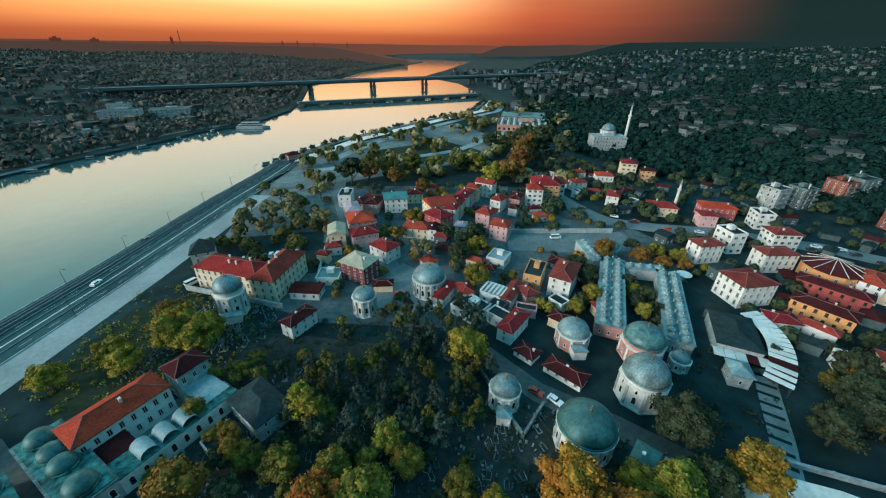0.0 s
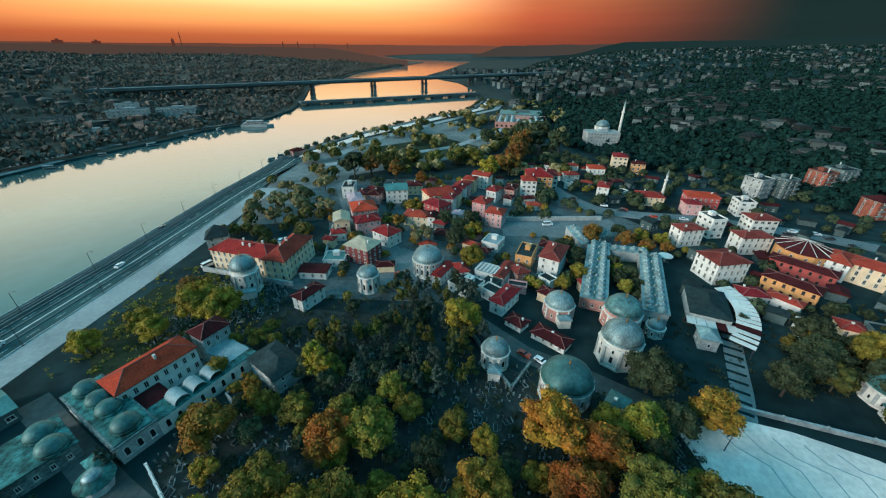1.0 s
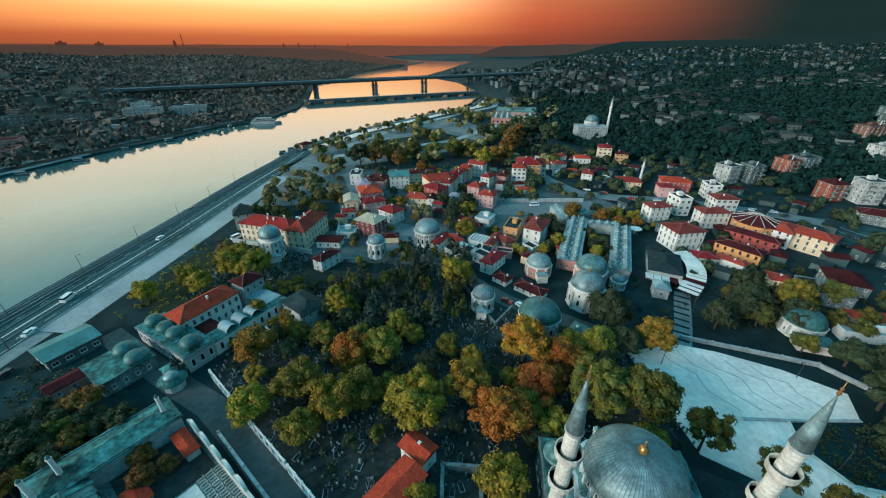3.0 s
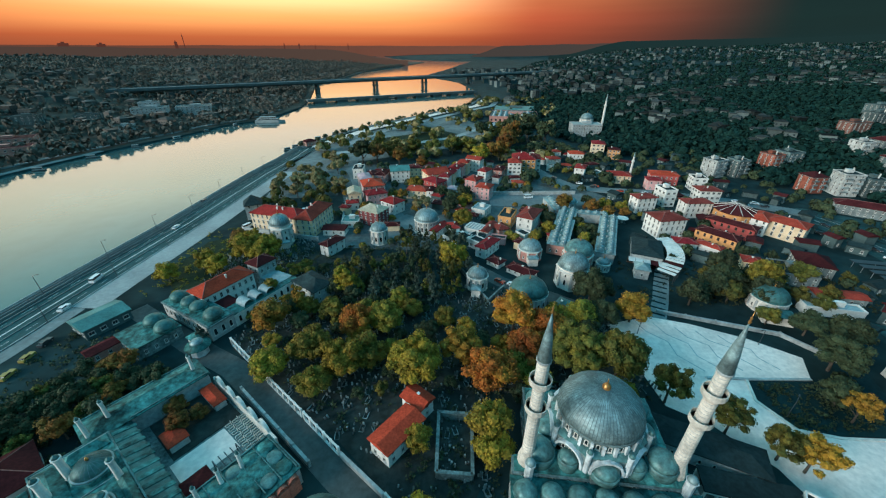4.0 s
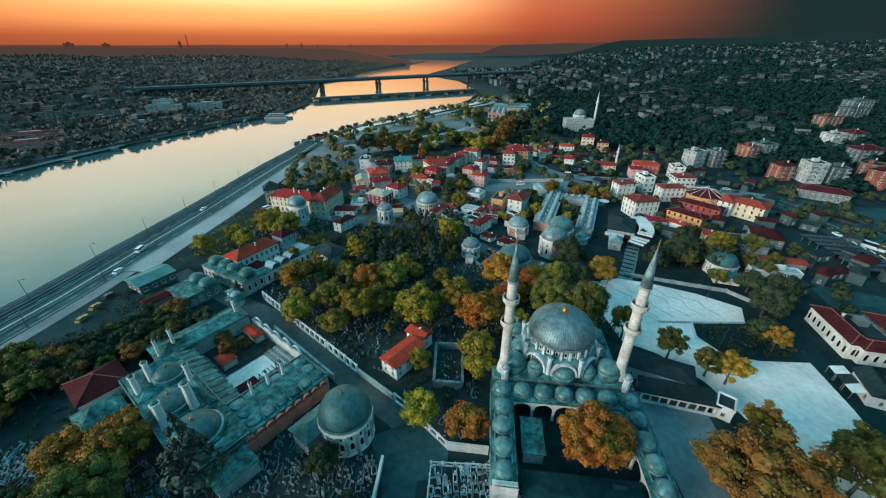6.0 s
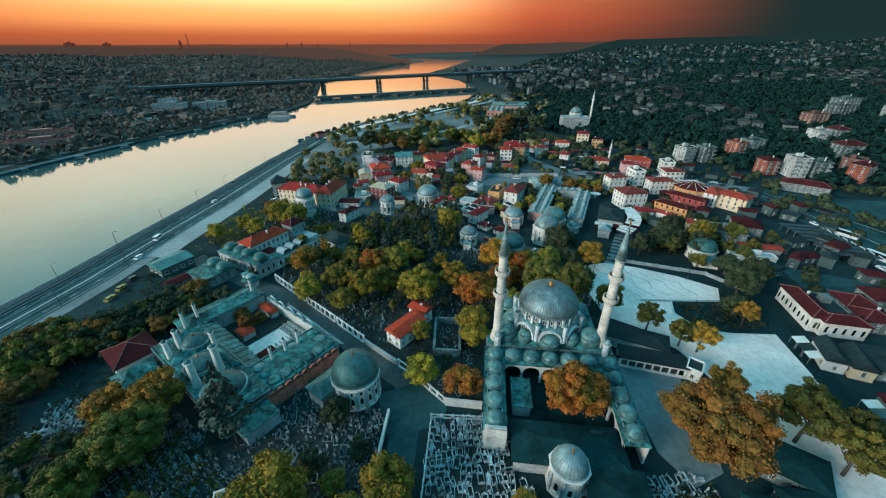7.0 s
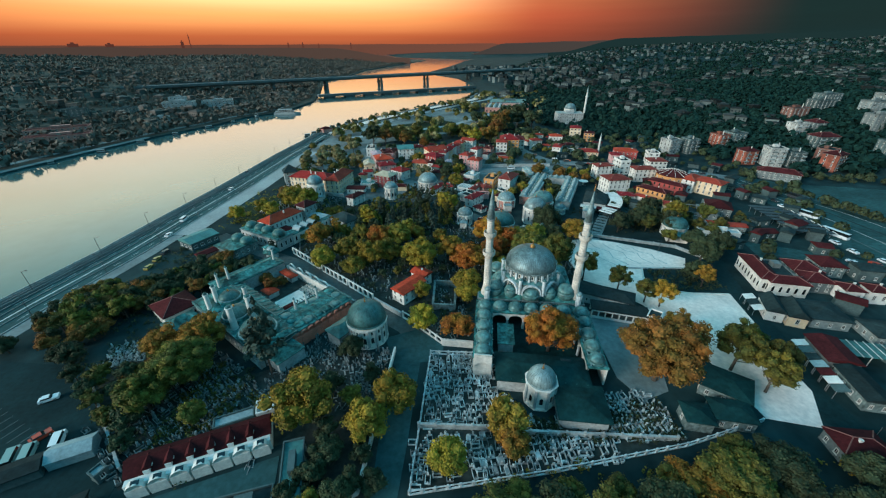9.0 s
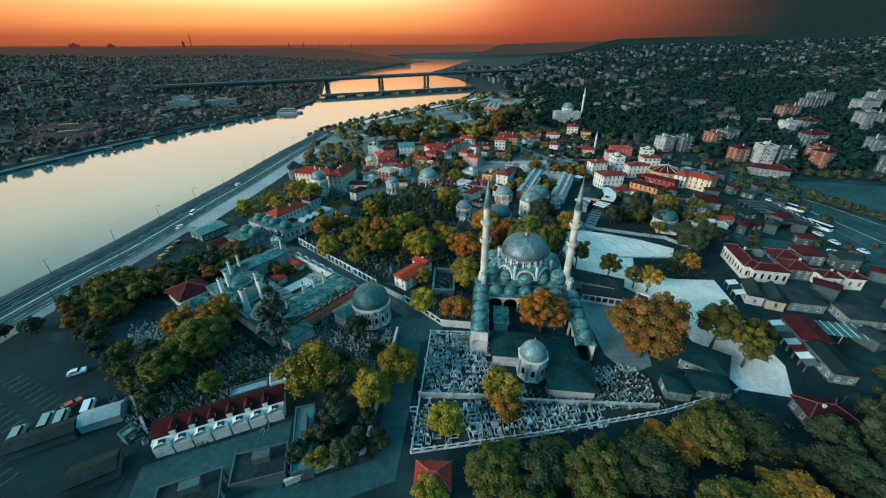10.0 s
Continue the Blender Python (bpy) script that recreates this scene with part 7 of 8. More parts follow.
def wall_run(name, a, b, h, t, mat, label, posts=0.0, gaps=False):
    """A garden wall from a to b, with posts, or pierced by arched gaps."""
    a, b = Vector(a), Vector(b)
    d = b - a
    m = pose(a.x, a.y, 0, 0, 0, math.degrees(math.atan2(d.y, d.x)))
    ob = thing(name, m, label, "wall", kind="structure")
    n = d.length
    if gaps:
        k = max(1, int(n / 2.7))
        s = n / k
        part("base", Build().box(0, n, -t / 2, t / 2, -0.3, 0.35), mat, ob)
        part("top_rail", Build().box(0, n, -t / 2 + 0.06, t / 2 - 0.06, h - 0.24, h), mat, ob)
        pier = Build().box(-0.24, 0.24, -t / 2 - 0.03, t / 2 + 0.03, 0.35, h + 0.12).mesh("pier", mat)
        for i in range(k + 1):
            part("pier", pier, None, ob, m=pose(s * i, 0, 0))
        corner = Build().add([(0.2, -t / 2 + 0.06, h - 0.24), (0.75, -t / 2 + 0.06, h - 0.24), (0.2, -t / 2 + 0.06, h - 0.8), (0.2, t / 2 - 0.06, h - 0.24), (0.75, t / 2 - 0.06, h - 0.24), (0.2, t / 2 - 0.06, h - 0.8)],
                             [(0, 2, 1), (3, 4, 5), (2, 5, 4, 1), (0, 3, 5, 2)]).mesh("spandrel", mat)
        for i in range(k):
            part("spandrel", corner, None, ob, m=pose(s * i, 0, 0))
            part("spandrel", corner, None, ob, m=pose(s * (i + 1), 0, 0, 0, 0, 180))
        bar = Build().box(-0.03, 0.03, -0.03, 0.03, 0.45, h - 0.3).mesh("bar", DARK_METAL)
        for i in range(k):
            part("grille_bar", bar, None, ob, m=pose(s * (i + 0.5), 0, 0))
    else:
        part("wall", Build().box(0, n, -t / 2, t / 2, -0.3, h), mat, ob)
        part("coping", Build().box(-0.05, n + 0.05, -t / 2 - 0.1, t / 2 + 0.1, h, h + 0.14), mat, ob)
        if posts:
            pm = Build().box(-0.22, 0.22, -0.3, 0.3, 0, h + 0.5).mesh("post", mat)
            k = max(1, int(n / posts))
            for i in range(k + 1):
                part("post", pm, None, ob, m=pose(n * i / k, 0, 0))
    return ob


WALLW = "white stone cemetery wall with barred openings"
wall_run("cemetery_wall", (-62.5, 23.5), (-46.5, 9.2), 3.2, 0.5, WHITE, WALLW, gaps=True)
wall_run("cemetery_wall", (-45.3, 8.0), (-32.5, -3.2), 3.2, 0.5, WHITE, WALLW, gaps=True)
wall_run("cemetery_wall", (-31.5, -4.1), (-20.9, -13.6), 3.2, 0.5, WHITE, WALLW, gaps=True)
wall_run("cemetery_wall", (-20.5, -14.0), (-9.6, -23.2), 1.8, 0.5, STONE_GREY, "weathered cemetery wall with coping")
wall_run("cemetery_wall", (-9.0, -23.7), (-5.8, -26.4), 2.8, 0.5, WHITE, WALLW, gaps=True)
wall_run("cemetery_wall", (-5.4, -26.8), (4.4, -37.2), 2.2, 0.5, WHITE, WALLW, gaps=True)
wall_run("cemetery_wall", (4.4, -37.6), (14.0, -39.0), 2.4, 0.5, STONE, "stone wall closing the court side")
wall_run("alley_wall", (-51.2, 5.0), (-27.0, -16.0), 1.8, 0.5, STONE_GREY, "grey stone wall towards the round tomb", posts=6)
wall_run("plot_wall", (2.2, -4.2), (10.6, -5.0), 2.4, 0.6, STONE_DARK, "ruined grey plot wall")
wall_run("plot_wall", (10.4, -5.0), (9.2, -20.0), 2.4, 0.6, STONE_DARK, "ruined grey plot wall")
wall_run("plot_wall", (9.2, -20.0), (1.4, -19.2), 2.4, 0.6, STONE_DARK, "ruined grey plot wall")
wall_run("plot_wall", (1.4, -19.2), (2.2, -4.2), 2.4, 0.6, STONE_DARK, "ruined grey plot wall")
wall_run("lane_wall", (-10.2, -40.0), (-14.2, -82.0), 1.8, 0.4, STONE, "pale lane wall under the trees")
wall_run("lane_wall", (-14.2, -82.0), (-30.0, -89.0), 1.8, 0.4, STONE, "pale lane wall under the trees")
wall_run("marble_wall", (0.8, -41.4), (-3.4, -82.3), 1.5, 0.3, MARBLE, "white marble cemetery railing on a low kerb", gaps=True)
wall_run("marble_wall", (-3.4, -82.3), (26.8, -78.6), 1.5, 0.3, MARBLE, "white marble cemetery railing on a low kerb", gaps=True)
wall_run("marble_wall", (26.8, -78.6), (61.5, -72.9), 1.5, 0.3, MARBLE, "white marble cemetery railing on a low kerb", gaps=True)
wall_run("marble_wall", (61.5, -72.9), (84.0, -67.0), 1.5, 0.3, MARBLE, "white marble cemetery railing on a low kerb", gaps=True)
wall_run("marble_wall", (21.0, -68.6), (60.0, -71.4), 1.4, 0.4, STONE_GREY, "grey inner cemetery wall", posts=4)
wall_run("marble_wall", (-2.0, -66.5), (20.0, -67.8), 1.6, 0.4, STONE_GREY, "grey inner cemetery wall", posts=4)
wall_run("marble_wall", (0.8, -41.4), (17.0, -42.6), 1.5, 0.3, MARBLE, "white marble cemetery railing on a low kerb", gaps=True)
wall_run("tomb_wall", (12.0, 68.0), (21.0, 44.0), 1.5, 0.45, STONE_DARK, "dark grey wall of the tomb garden")
wall_run("tomb_wall", (21.0, 44.0), (28.5, 53.5), 1.5, 0.45, STONE_DARK, "dark grey wall of the tomb garden")
wall_run("tomb_wall", (2.0, 84.0), (12.0, 68.0), 1.5, 0.45, STONE_DARK, "dark grey wall of the tomb garden")
wall_run("plaza_wall", (80.0, 37.0), (114.0, 24.0), 1.2, 0.6, STONE_GREY, "low dark wall edging the plaza", posts=8)
wall_run("plaza_wall", (114.0, 24.0), (122.0, 12.0), 1.2, 0.6, STONE_GREY, "low dark wall edging the plaza", posts=8)
wall_run("school_wall", (-96.0, 108.0), (-55.0, 96.0), 2.0, 0.5, STONE_GREY, "school yard wall")
wall_run("school_wall", (-48.0, 118.0), (-52.0, 150.0), 2.0, 0.5, STONE_GREY, "school yard wall")
wall_run("boulevard_wall", (36.0, 158.0), (92.0, 158.5), 2.2, 0.6, STONE_GREY, "dark retaining wall along the boulevard")
wall_run("yard_wall", (-92.0, -53.0), (-68.0, -76.0), 1.6, 0.4, STONE_GREY, "car park wall under the trees")

# plaza drains and paving joints
for k in range(5):
    strip("plaza_joint", [(70 + 6 * k, 33.5 - 2.2 * k), (71.5 + 6 * k, 27 - 1.6 * k), (76 + 6 * k, 22 - k), (75.5 + 6 * k, 16 - 0.4 * k), (80 + 5.6 * k, 9.5)], 0.32, 0.132, STONE_GREY, "dark drainage joint in the plaza paving", "paving joint", 0.02)
for k in range(10):
    strip("plaza_joint", [(77.6 + 2.0 * k, 37.8 + 3.3 * k), (82.2 + 2.0 * k, 34.8 + 3.3 * k)], 1.1, 0.115, ASPHALT, "dark stripe in the approach paving", "paving joint", 0.02)


# ---- graves ----
def marble_graves(name, x0, y0, nx, ny, dx, dy, rot, seed, keep, label, mat=GRAVE_MARBLE):
    """Grave frames with head and foot stones, in rows."""
    rng = random.Random(seed)
    b = Build()
    for i in range(nx):
        for j in range(ny):
            p = pose(x0, y0, 0, 0, 0, rot) @ pose(i * dx + rng.uniform(-0.3, 0.3), j * dy + rng.uniform(-0.55, 0.55), 0, 0, 0, rng.gauss(0, 7) + (90 if rng.random() < 0.12 else 0))
            c = p.translation
            if not keep(c.x, c.y) or rng.random() < 0.14:
                continue
            w, l, h = rng.uniform(0.40, 0.78), rng.uniform(0.8, 1.25), rng.uniform(0.3, 0.75)
            t = rng.uniform(0.09, 0.17)
            for a in ((-w, w, -l, -l + t), (-w, w, l - t, l), (-w, -w + t, -l + t, l - t), (w - t, w, -l + t, l - t)):
                b.box(*a, 0, h, p)
            if rng.random() < 0.07:
                b.box(-w + t, w - t, -l + t, l - t, 0, h - 0.06, p)
            hs = rng.uniform(0.35, 1.2)
            b.box(-0.25, 0.25, l - 0.2, l - 0.06, h, h + hs, p).box(-0.19, 0.19, -l + 0.06, -l + 0.18, h, h + hs * 0.6, p)
            if rng.random() < 0.5:
                b.lathe([(0.17, h + hs), (0.22, h + hs + 0.18), (0.05, h + hs + 0.4)], 6, p @ pose(0, l - 0.13, 0))
    ob = structure(name, b, mat, label, "graves", kind="stuff")
    return ob


marble_graves("marble_graves", 0.4, -66.0, 16, 12, 1.32, 2.1, 2, 4, lambda x, y: x > -1.5 + 0.09 * (y + 66) and x < 19.5, "crowded white marble graves with headstones")
marble_graves("marble_graves", -2.2, -81.2, 38, 6, 1.3, 2.1, 4, 6, lambda x, y: y < -69 - 0.05 * (x - 20) and y > -81.0 + 0.11 * (x + 2), "white marble graves inside the curved wall")
marble_graves("marble_graves", 44.0, -71.0, 18, 7, 1.35, 2.0, 4, 7, lambda x, y: y > -71 and (x - 67) ** 2 + (y + 66) ** 2 > 30 and (x < 60 or y < -62), "grey marble graves by the gatehouse")
marble_graves("marble_graves", 21.0, -67.0, 14, 5, 1.35, 2.1, 0, 9, lambda x, y: (x - 29.7) ** 2 + (y + 59) ** 2 > 46 and y < -58, "marble graves round the white tomb")


def old_stones(name, n, x0, x1, y0, y1, keep, seed, label, tall=1.6):
    rng = random.Random(seed)
    b = Build()
    k = tries = 0
    while k < n and tries < n * 30:
        tries += 1
        x, y = rng.uniform(x0, x1), rng.uniform(y0, y1)
        if not keep(x, y):
            continue
        k += 1
        h, w = rng.uniform(0.5, tall), rng.uniform(0.16, 0.3)
        m = pose(x, y, -0.1, rng.uniform(-9, 9), rng.uniform(-9, 9), rng.uniform(-25, 25))
        b.box(-w, w, -0.08, 0.08, 0, h, m)
        if rng.random() < 0.6:
            b.lathe([(w * 0.8, h), (w * 1.1, h + 0.15), (0.04, h + 0.35)], 6, m)
        if rng.random() < 0.25:
            for a in ((-0.6, 0.6, -2.1, -1.95), (-0.6, -0.45, -1.95, 0), (0.45, 0.6, -1.95, 0)):
                b.box(*a, 0, 0.35, m)
    return structure(name, b, GRAVE, label, "graves", kind="stuff")


old_stones("old_gravestones", 1100, -64, 14, -34, 70, lambda x, y: y > -0.83 * x - 27 and y < 60 - 0.2 * x and not (-13 < x < 2 and -20 < y < 4), 31, "leaning old gravestones under the trees")
old_stones("old_gravestones", 420, 14, 62, 0, 60, lambda x, y: (x - 18) ** 2 + (y - 54) ** 2 > 36 and (x - 35) ** 2 + (y - 42) ** 2 > 80 and (x - 55) ** 2 + (y - 55) ** 2 > 64 and y < 62 - 0.55 * (x - 14), 32, "leaning gravestones round the large tombs")
old_stones("old_gravestones", 620, -46, -12, -60, -20, lambda x, y: (x + 19.2) ** 2 + (y + 31.8) ** 2 > 50 and y < -0.83 * x - 50 and x + 0.78 * y > -86 or (x > -18 and y < -38 and x < -9), 33, "dense old gravestones beside the round tomb")
marble_graves("kerbed_graves", -64.0, -40.0, 18, 12, 1.9, 2.7, -128, 11, lambda x, y: y < -0.79 * (x + 66.4) - 37 and x < -40 and y > -76 + 0.45 * (x + 60) and y < -38, "dark kerbed graves in the shaded lower cemetery", GRAVE)
marble_graves("kerbed_graves", -96.5, -44.5, 7, 4, 1.7, 2.6, 18, 12, lambda x, y: True, "terrace of low kerbed graves")
old_stones("old_gravestones", 200, -66, -38, -76, -40, lambda x, y: y < -0.79 * (x + 66.4) - 36, 34, "old gravestones in the shaded lower cemetery")
old_stones("old_gravestones", 360, -92, -55, 58, 100, lambda x, y: (x + 71.8) ** 2 + (y - 93.9) ** 2 > 50 and y > 0.5 * (x + 90) + 62, 35, "scattered gravestones round the tall tomb")
old_stones("old_gravestones", 60, -98, -84, -46, -36, lambda x, y: True, 36, "terrace of flat gravestones", tall=0.7)


def undergrowth(name, n, x0, x1, y0, y1, keep, seed, mat, label, s0=0.5, s1=1.4):
    """Low bushes of crossed leaves."""
    rng = random.Random(seed)
    b = Build()
    k = tries = 0
    while k < n and tries < 30 * n:
        tries += 1
        x, y = rng.uniform(x0, x1), rng.uniform(y0, y1)
        if not keep(x, y):
            continue
        k += 1
        s = rng.uniform(s0, s1)
        g = ground_z(x, y)
        for _ in range(16):
            c = Vector((x, y, g + s * 0.5)) + Vector((rng.gauss(0, 0.45), rng.gauss(0, 0.45), rng.gauss(0, 0.28))) * s
            u = Vector((rng.gauss(0, 1), rng.gauss(0, 1), rng.gauss(0, 0.6))).normalized() * s * 0.3
            v = u.cross(Vector((rng.gauss(0, 1), rng.gauss(0, 1), rng.gauss(0, 1)))).normalized() * s * 0.2
            b.add([c - u, c + v, c + u, c - v], [(0, 1, 2, 3)])
    return structure(name, b, mat, label, "undergrowth", kind="stuff")


undergrowth("undergrowth", 900, -64, 16, -34, 90, lambda x, y: y > -0.83 * x - 25, 41, LEAF["dark"], "dark undergrowth between the graves")
undergrowth("undergrowth", 700, -130, -50, -80, 30, lambda x, y: x > along(SHORE_R, y) + 36 and y < -0.62 * (x + 60) + 4 and not (-78 < x < -28 and -45 < y < 16) and y > -0.71 * (x + 124) - 34, 42, LEAF["dark"], "dark scrub below the wooded strip")
undergrowth("undergrowth", 350, 14, 62, 0, 60, lambda x, y: y < 60 - 0.55 * (x - 14), 43, LEAF["dark"], "shaded scrub round the tombs")
undergrowth("undergrowth", 300, -112, -60, 50, 110, lambda x, y: y > 0.5 * (x + 90) + 56, 44, LEAF["green"], "garden scrub by the shore")
undergrowth("undergrowth", 400, 60, 170, 30, 80, lambda x, y: y > 44 - 0.1 * (x - 60), 45, LEAF["dark"], "dark garden scrub behind the plaza")
undergrowth("undergrowth", 160, 90, 118, -12, 5, lambda x, y: y < 4 and x < 116 and y > -10, 47, LEAF["dark"], "dark shrubs in the sunken garden")
undergrowth("undergrowth", 300, 20, 62, -72, -60, lambda x, y: (x - 29.7) ** 2 + (y + 59) ** 2 > 40, 48, LEAF["dark"], "dark shrubs among the marble graves")
undergrowth("undergrowth", 260, -66, -40, -72, -44, lambda x, y: y < -0.79 * (x + 66.4) - 40, 49, LEAF["olive"], "low shrubs in the lower cemetery")
undergrowth("undergrowth", 250, 10, 110, -112, -76, lambda x, y: y < -79 + 0.12 * (x - 10), 46, LEAF["green"], "scrub under the lower trees")


# ---- lower yard: long shed, kiosk, car park ----
def long_shed():
    ob = thing("workshop_row", pose(-50.6, -73.0, 0, 0, 0, 21), "long workshop with a red roof, white dormers and scalloped front", "workshop")
    part("wall", Build().box(-14.2, 14.2, -3.6, 3.6, 0, 3.4), WHITE, ob)
    part("roof", Build().gable(28.6, 5.6, 3.4, 2.0, 0.2, pose(0, 1.0, 0)), TILE_DARK, ob, "dark red ribbed roof")
    for k in range(7):
        x = -12.0 + 4.0 * k
        part("scallop", Build().box(x - 1.8, x + 1.8, -4.6, -3.0, 0, 2.9).lathe([(1.8, -0.8), (1.8, 0.8)], 12, pose(x, -3.8, 2.4, 90, 0, 0), start=0, sweep=math.pi), STONE, ob, "white vaulted bay")
        part("skylight", Build().box(-0.75, 0.75, -0.5, 0.5, 0, 0.1, pose(x + 0.3, -3.9, 4.12, 14, 8, 0)), GLASS, ob, "dark skylight")
        if k < 6:
            d = part("dormer", Build().gable(1.6, 2.6, 4.4, 0.9, 0.1, pose(x + 2.0, 0.2, 0)).box(x + 1.4, x + 2.6, -2.2, 1.4, 3.5, 4.6), WHITE, ob)
            part("dormer_roof", Build().gable(1.5, 3.4, 4.6, 0.8, 0.1, pose(x + 2.0, -0.2, 0)), TILE_DARK, d)


long_shed()
house(-41.0, -61.8, 4.0, 4.0, 3.2, 20, WHITE, ROOF_PALE, "white canopy kiosk beside the cemetery", style="flat", rows=[1.0], chimneys=0, category="kiosk", name="kiosk")
house(-47.5, -64.8, 9.0, 3.0, 2.8, 22, CONCRETE, ROOF_PALE, "low white shed beside the kiosk", style="flat", rows=[], chimneys=0, category="shed", name="shed")
house(-28.5, -79.5, 4.5, 17.0, 3.0, 14, CONCRETE, ROOF_TEAL, "narrow green-roofed shed along the lane", style="flat", rows=[1.0], chimneys=0, category="shed", name="shed")
house(-36.0, -86.0, 11.0, 7.0, 3.2, 14, CONCRETE, ROOF_BLACK, "dark flat-roofed shed with vents", style="flat", rows=[1.0], chimneys=0, category="shed", name="shed")
house(-48.0, -92.0, 12.0, 7.0, 3.2, 20, CONCRETE, ROOF_BLACK, "depot with a dark flat roof", style="flat", rows=[1.0], chimneys=0, category="shed", name="shed")
house(-72.0, -86.0, 8.0, 5.0, 2.8, 30, CONCRETE, ROOF_BLACK, "dark shed with a ribbed roof", style="gable", rows=[], rise=1.0, chimneys=0, category="shed", name="shed")


def tent(x, y, w, d, rot):
    ob = thing("marquee", pose(x, y, 0, 0, 0, rot), "white marquee tent in the car park", "tent")
    part("side_wall", Build().box(-w / 2, w / 2, -d / 2, d / 2, 0, 2.4), ROOF_PALE, ob)
    part("roof", Build().gable(w, d, 2.4, 1.3, 0.15, None, 0.06), ROOF_PALE, ob)


tent(-81.6, -71.6, 8.4, 5.0, 24)
house(-91.0, -77.6, 12.0, 4.2, 2.6, 28, CONCRETE, ROOF_BLACK, "long dark shed in the car park", style="gable", rows=[], rise=0.8, chimneys=0, category="shed", name="shed")
house(-71.4, -77.0, 2.4, 2.6, 2.4, -24, CONCRETE, ROOF_PALE, "narrow pale-roofed gatehouse beside the workshop", style="flat", rows=[1.0], chimneys=0, category="shed", name="shed")
bays = Build()
for k in range(10):
    for r in range(4):
        bays.box(-2.2, 2.2, -0.06, 0.06, 0.065, 0.075, pose(-118 + 2.6 * k + 1.6 * r, -58 - 1.2 * k - 9.0 * r, 0, 0, 0, 66))
structure("bay_marking", bays, ASPHALT_PALE, "faded white parking bay lines", "road marking")


# ---- vehicles ----
def car(x, y, rot, paint, label, kind="car", z=0.1):
    l, w, h = {"car": (4.3, 1.75, 0.75), "van": (5.4, 2.0, 1.1), "bus": (11.5, 2.5, 1.4)}[kind]
    ob = thing(kind, pose(x, y, z, 0, 0, rot), label, kind)
    x0, x1 = -l / 2, l / 2
    roof = {"car": 1.42, "van": 2.15, "bus": 3.05}[kind]
    a, b2 = (x0 + 0.55, x1 - 1.35) if kind == "car" else (x0 + 0.1, x1 - (0.9 if kind == "van" else 0.15))
    body = Build().box(x0, x1, -w / 2, w / 2, 0.3, 0.3 + h)
    k = len(body.v)
    body.v = [(vx * (0.97 if vz > 0.8 else 1.0), vy * (0.96 if vz > 0.8 else 1), vz) for vx, vy, vz in body.v]
    part("body", body, paint, ob)
    t = 0.28 if kind == "car" else 0.08
    zc = 0.3 + h
    part("cabin_glass", Build().add([(a, -w * 0.46, zc), (b2, -w * 0.46, zc), (b2, w * 0.46, zc), (a, w * 0.46, zc), (a + t, -w * 0.40, roof), (b2 - 1.8 * t, -w * 0.40, roof), (b2 - 1.8 * t, w * 0.40, roof), (a + t, w * 0.40, roof)],
                                    [(0, 1, 5, 4), (1, 2, 6, 5), (2, 3, 7, 6), (3, 0, 4, 7), (4, 5, 6, 7)]), GLASS, ob)
    part("roof", Build().box(a + t - 0.02, b2 - 1.8 * t + 0.02, -w * 0.41, w * 0.41, roof, roof + 0.06), paint, ob)
    for sx in (x0 + l * 0.19, x1 - l * 0.19):
        for sy in (-w / 2 + 0.1, w / 2 - 0.1):
            wh = part("wheel", Build().lathe([(0.33, -0.11), (0.33, 0.11)], 12, pose(sx, sy, 0.33, 90, 0, 0)), RUBBER, ob)
            part("rim", Build().lathe([(0.19, -0.12), (0.19, 0.12)], 8, pose(sx, sy, 0.33, 90, 0, 0)), METAL, wh)
    for sy in (-w * 0.34, w * 0.34):
        part("headlight", Build().box(x1 - 0.06, x1 + 0.01, sy - 0.18, sy + 0.18, 0.62, 0.78), LINE, ob)
    return ob


car(-135.0, 62.5, 94, CAR_WHITE, "white minibus on the shore road", "van")
car(-131.6, 43.5, 94, CAR_WHITE, "white saloon car on the shore road")
car(-139.0, 150.0, 86, CAR_DARK, "dark car on the shore road")
car(-133.0, 112.0, 88, CAR_WHITE, "white car on the shore road")
car(-120.5, 12.0, 92, CAR_YELLOW, "yellow taxi parked beside the pavement")
car(-121.5, 19.0, 92, CAR_YELLOW, "yellow taxi parked beside the pavement")
car(-122.0, 25.5, 92, CAR_DARK, "dark car parked beside the pavement")
car(-101.5, -56.0, 28, CAR_WHITE, "white car in the car park")
car(-95.1, -72.5, 116, CAR_SAGE, "pale grey-green minibus in the car park", "van")
car(-98.8, -76.2, 116, CAR_SAGE, "pale grey-green minibus in the car park", "van")
car(-92.2, -71.6, 116, CAR_SAGE, "pale grey-green minibus in the car park", "van")
car(-88.0, -68.6, 116, CAR_WHITE, "white delivery van in the car park", "van")
car(-93.4, -67.2, 58, CAR_RED, "dark red car in the car park")
car(-87.0, -72.4, 26, CAR_WHITE, "white car in the car park")
car(27.5, 57.5, -40, CAR_RED, "red car in the tomb street")
car(32.0, 54.5, -50, CAR_WHITE, "white car in the tomb street")
car(-14.0, 104.0, 20, CAR_RED, "red car by the village square")
car(60.5, 152.0, 5, CAR_WHITE, "white van by the boulevard", "van")
car(-96.0, 112.0, 60, CAR_WHITE, "white van by the school", "van")
car(-98.0, 74.0, -30, CAR_WHITE, "white car in the shore garden")
car(-95.0, 70.5, -30, CAR_DARK, "dark car in the shore garden")
car(-101.0, 78.0, -30, CAR_WHITE, "white car in the shore garden")
car(206.0, 58.0, 115, CAR_WHITE, "white bus on the avenue", "bus")
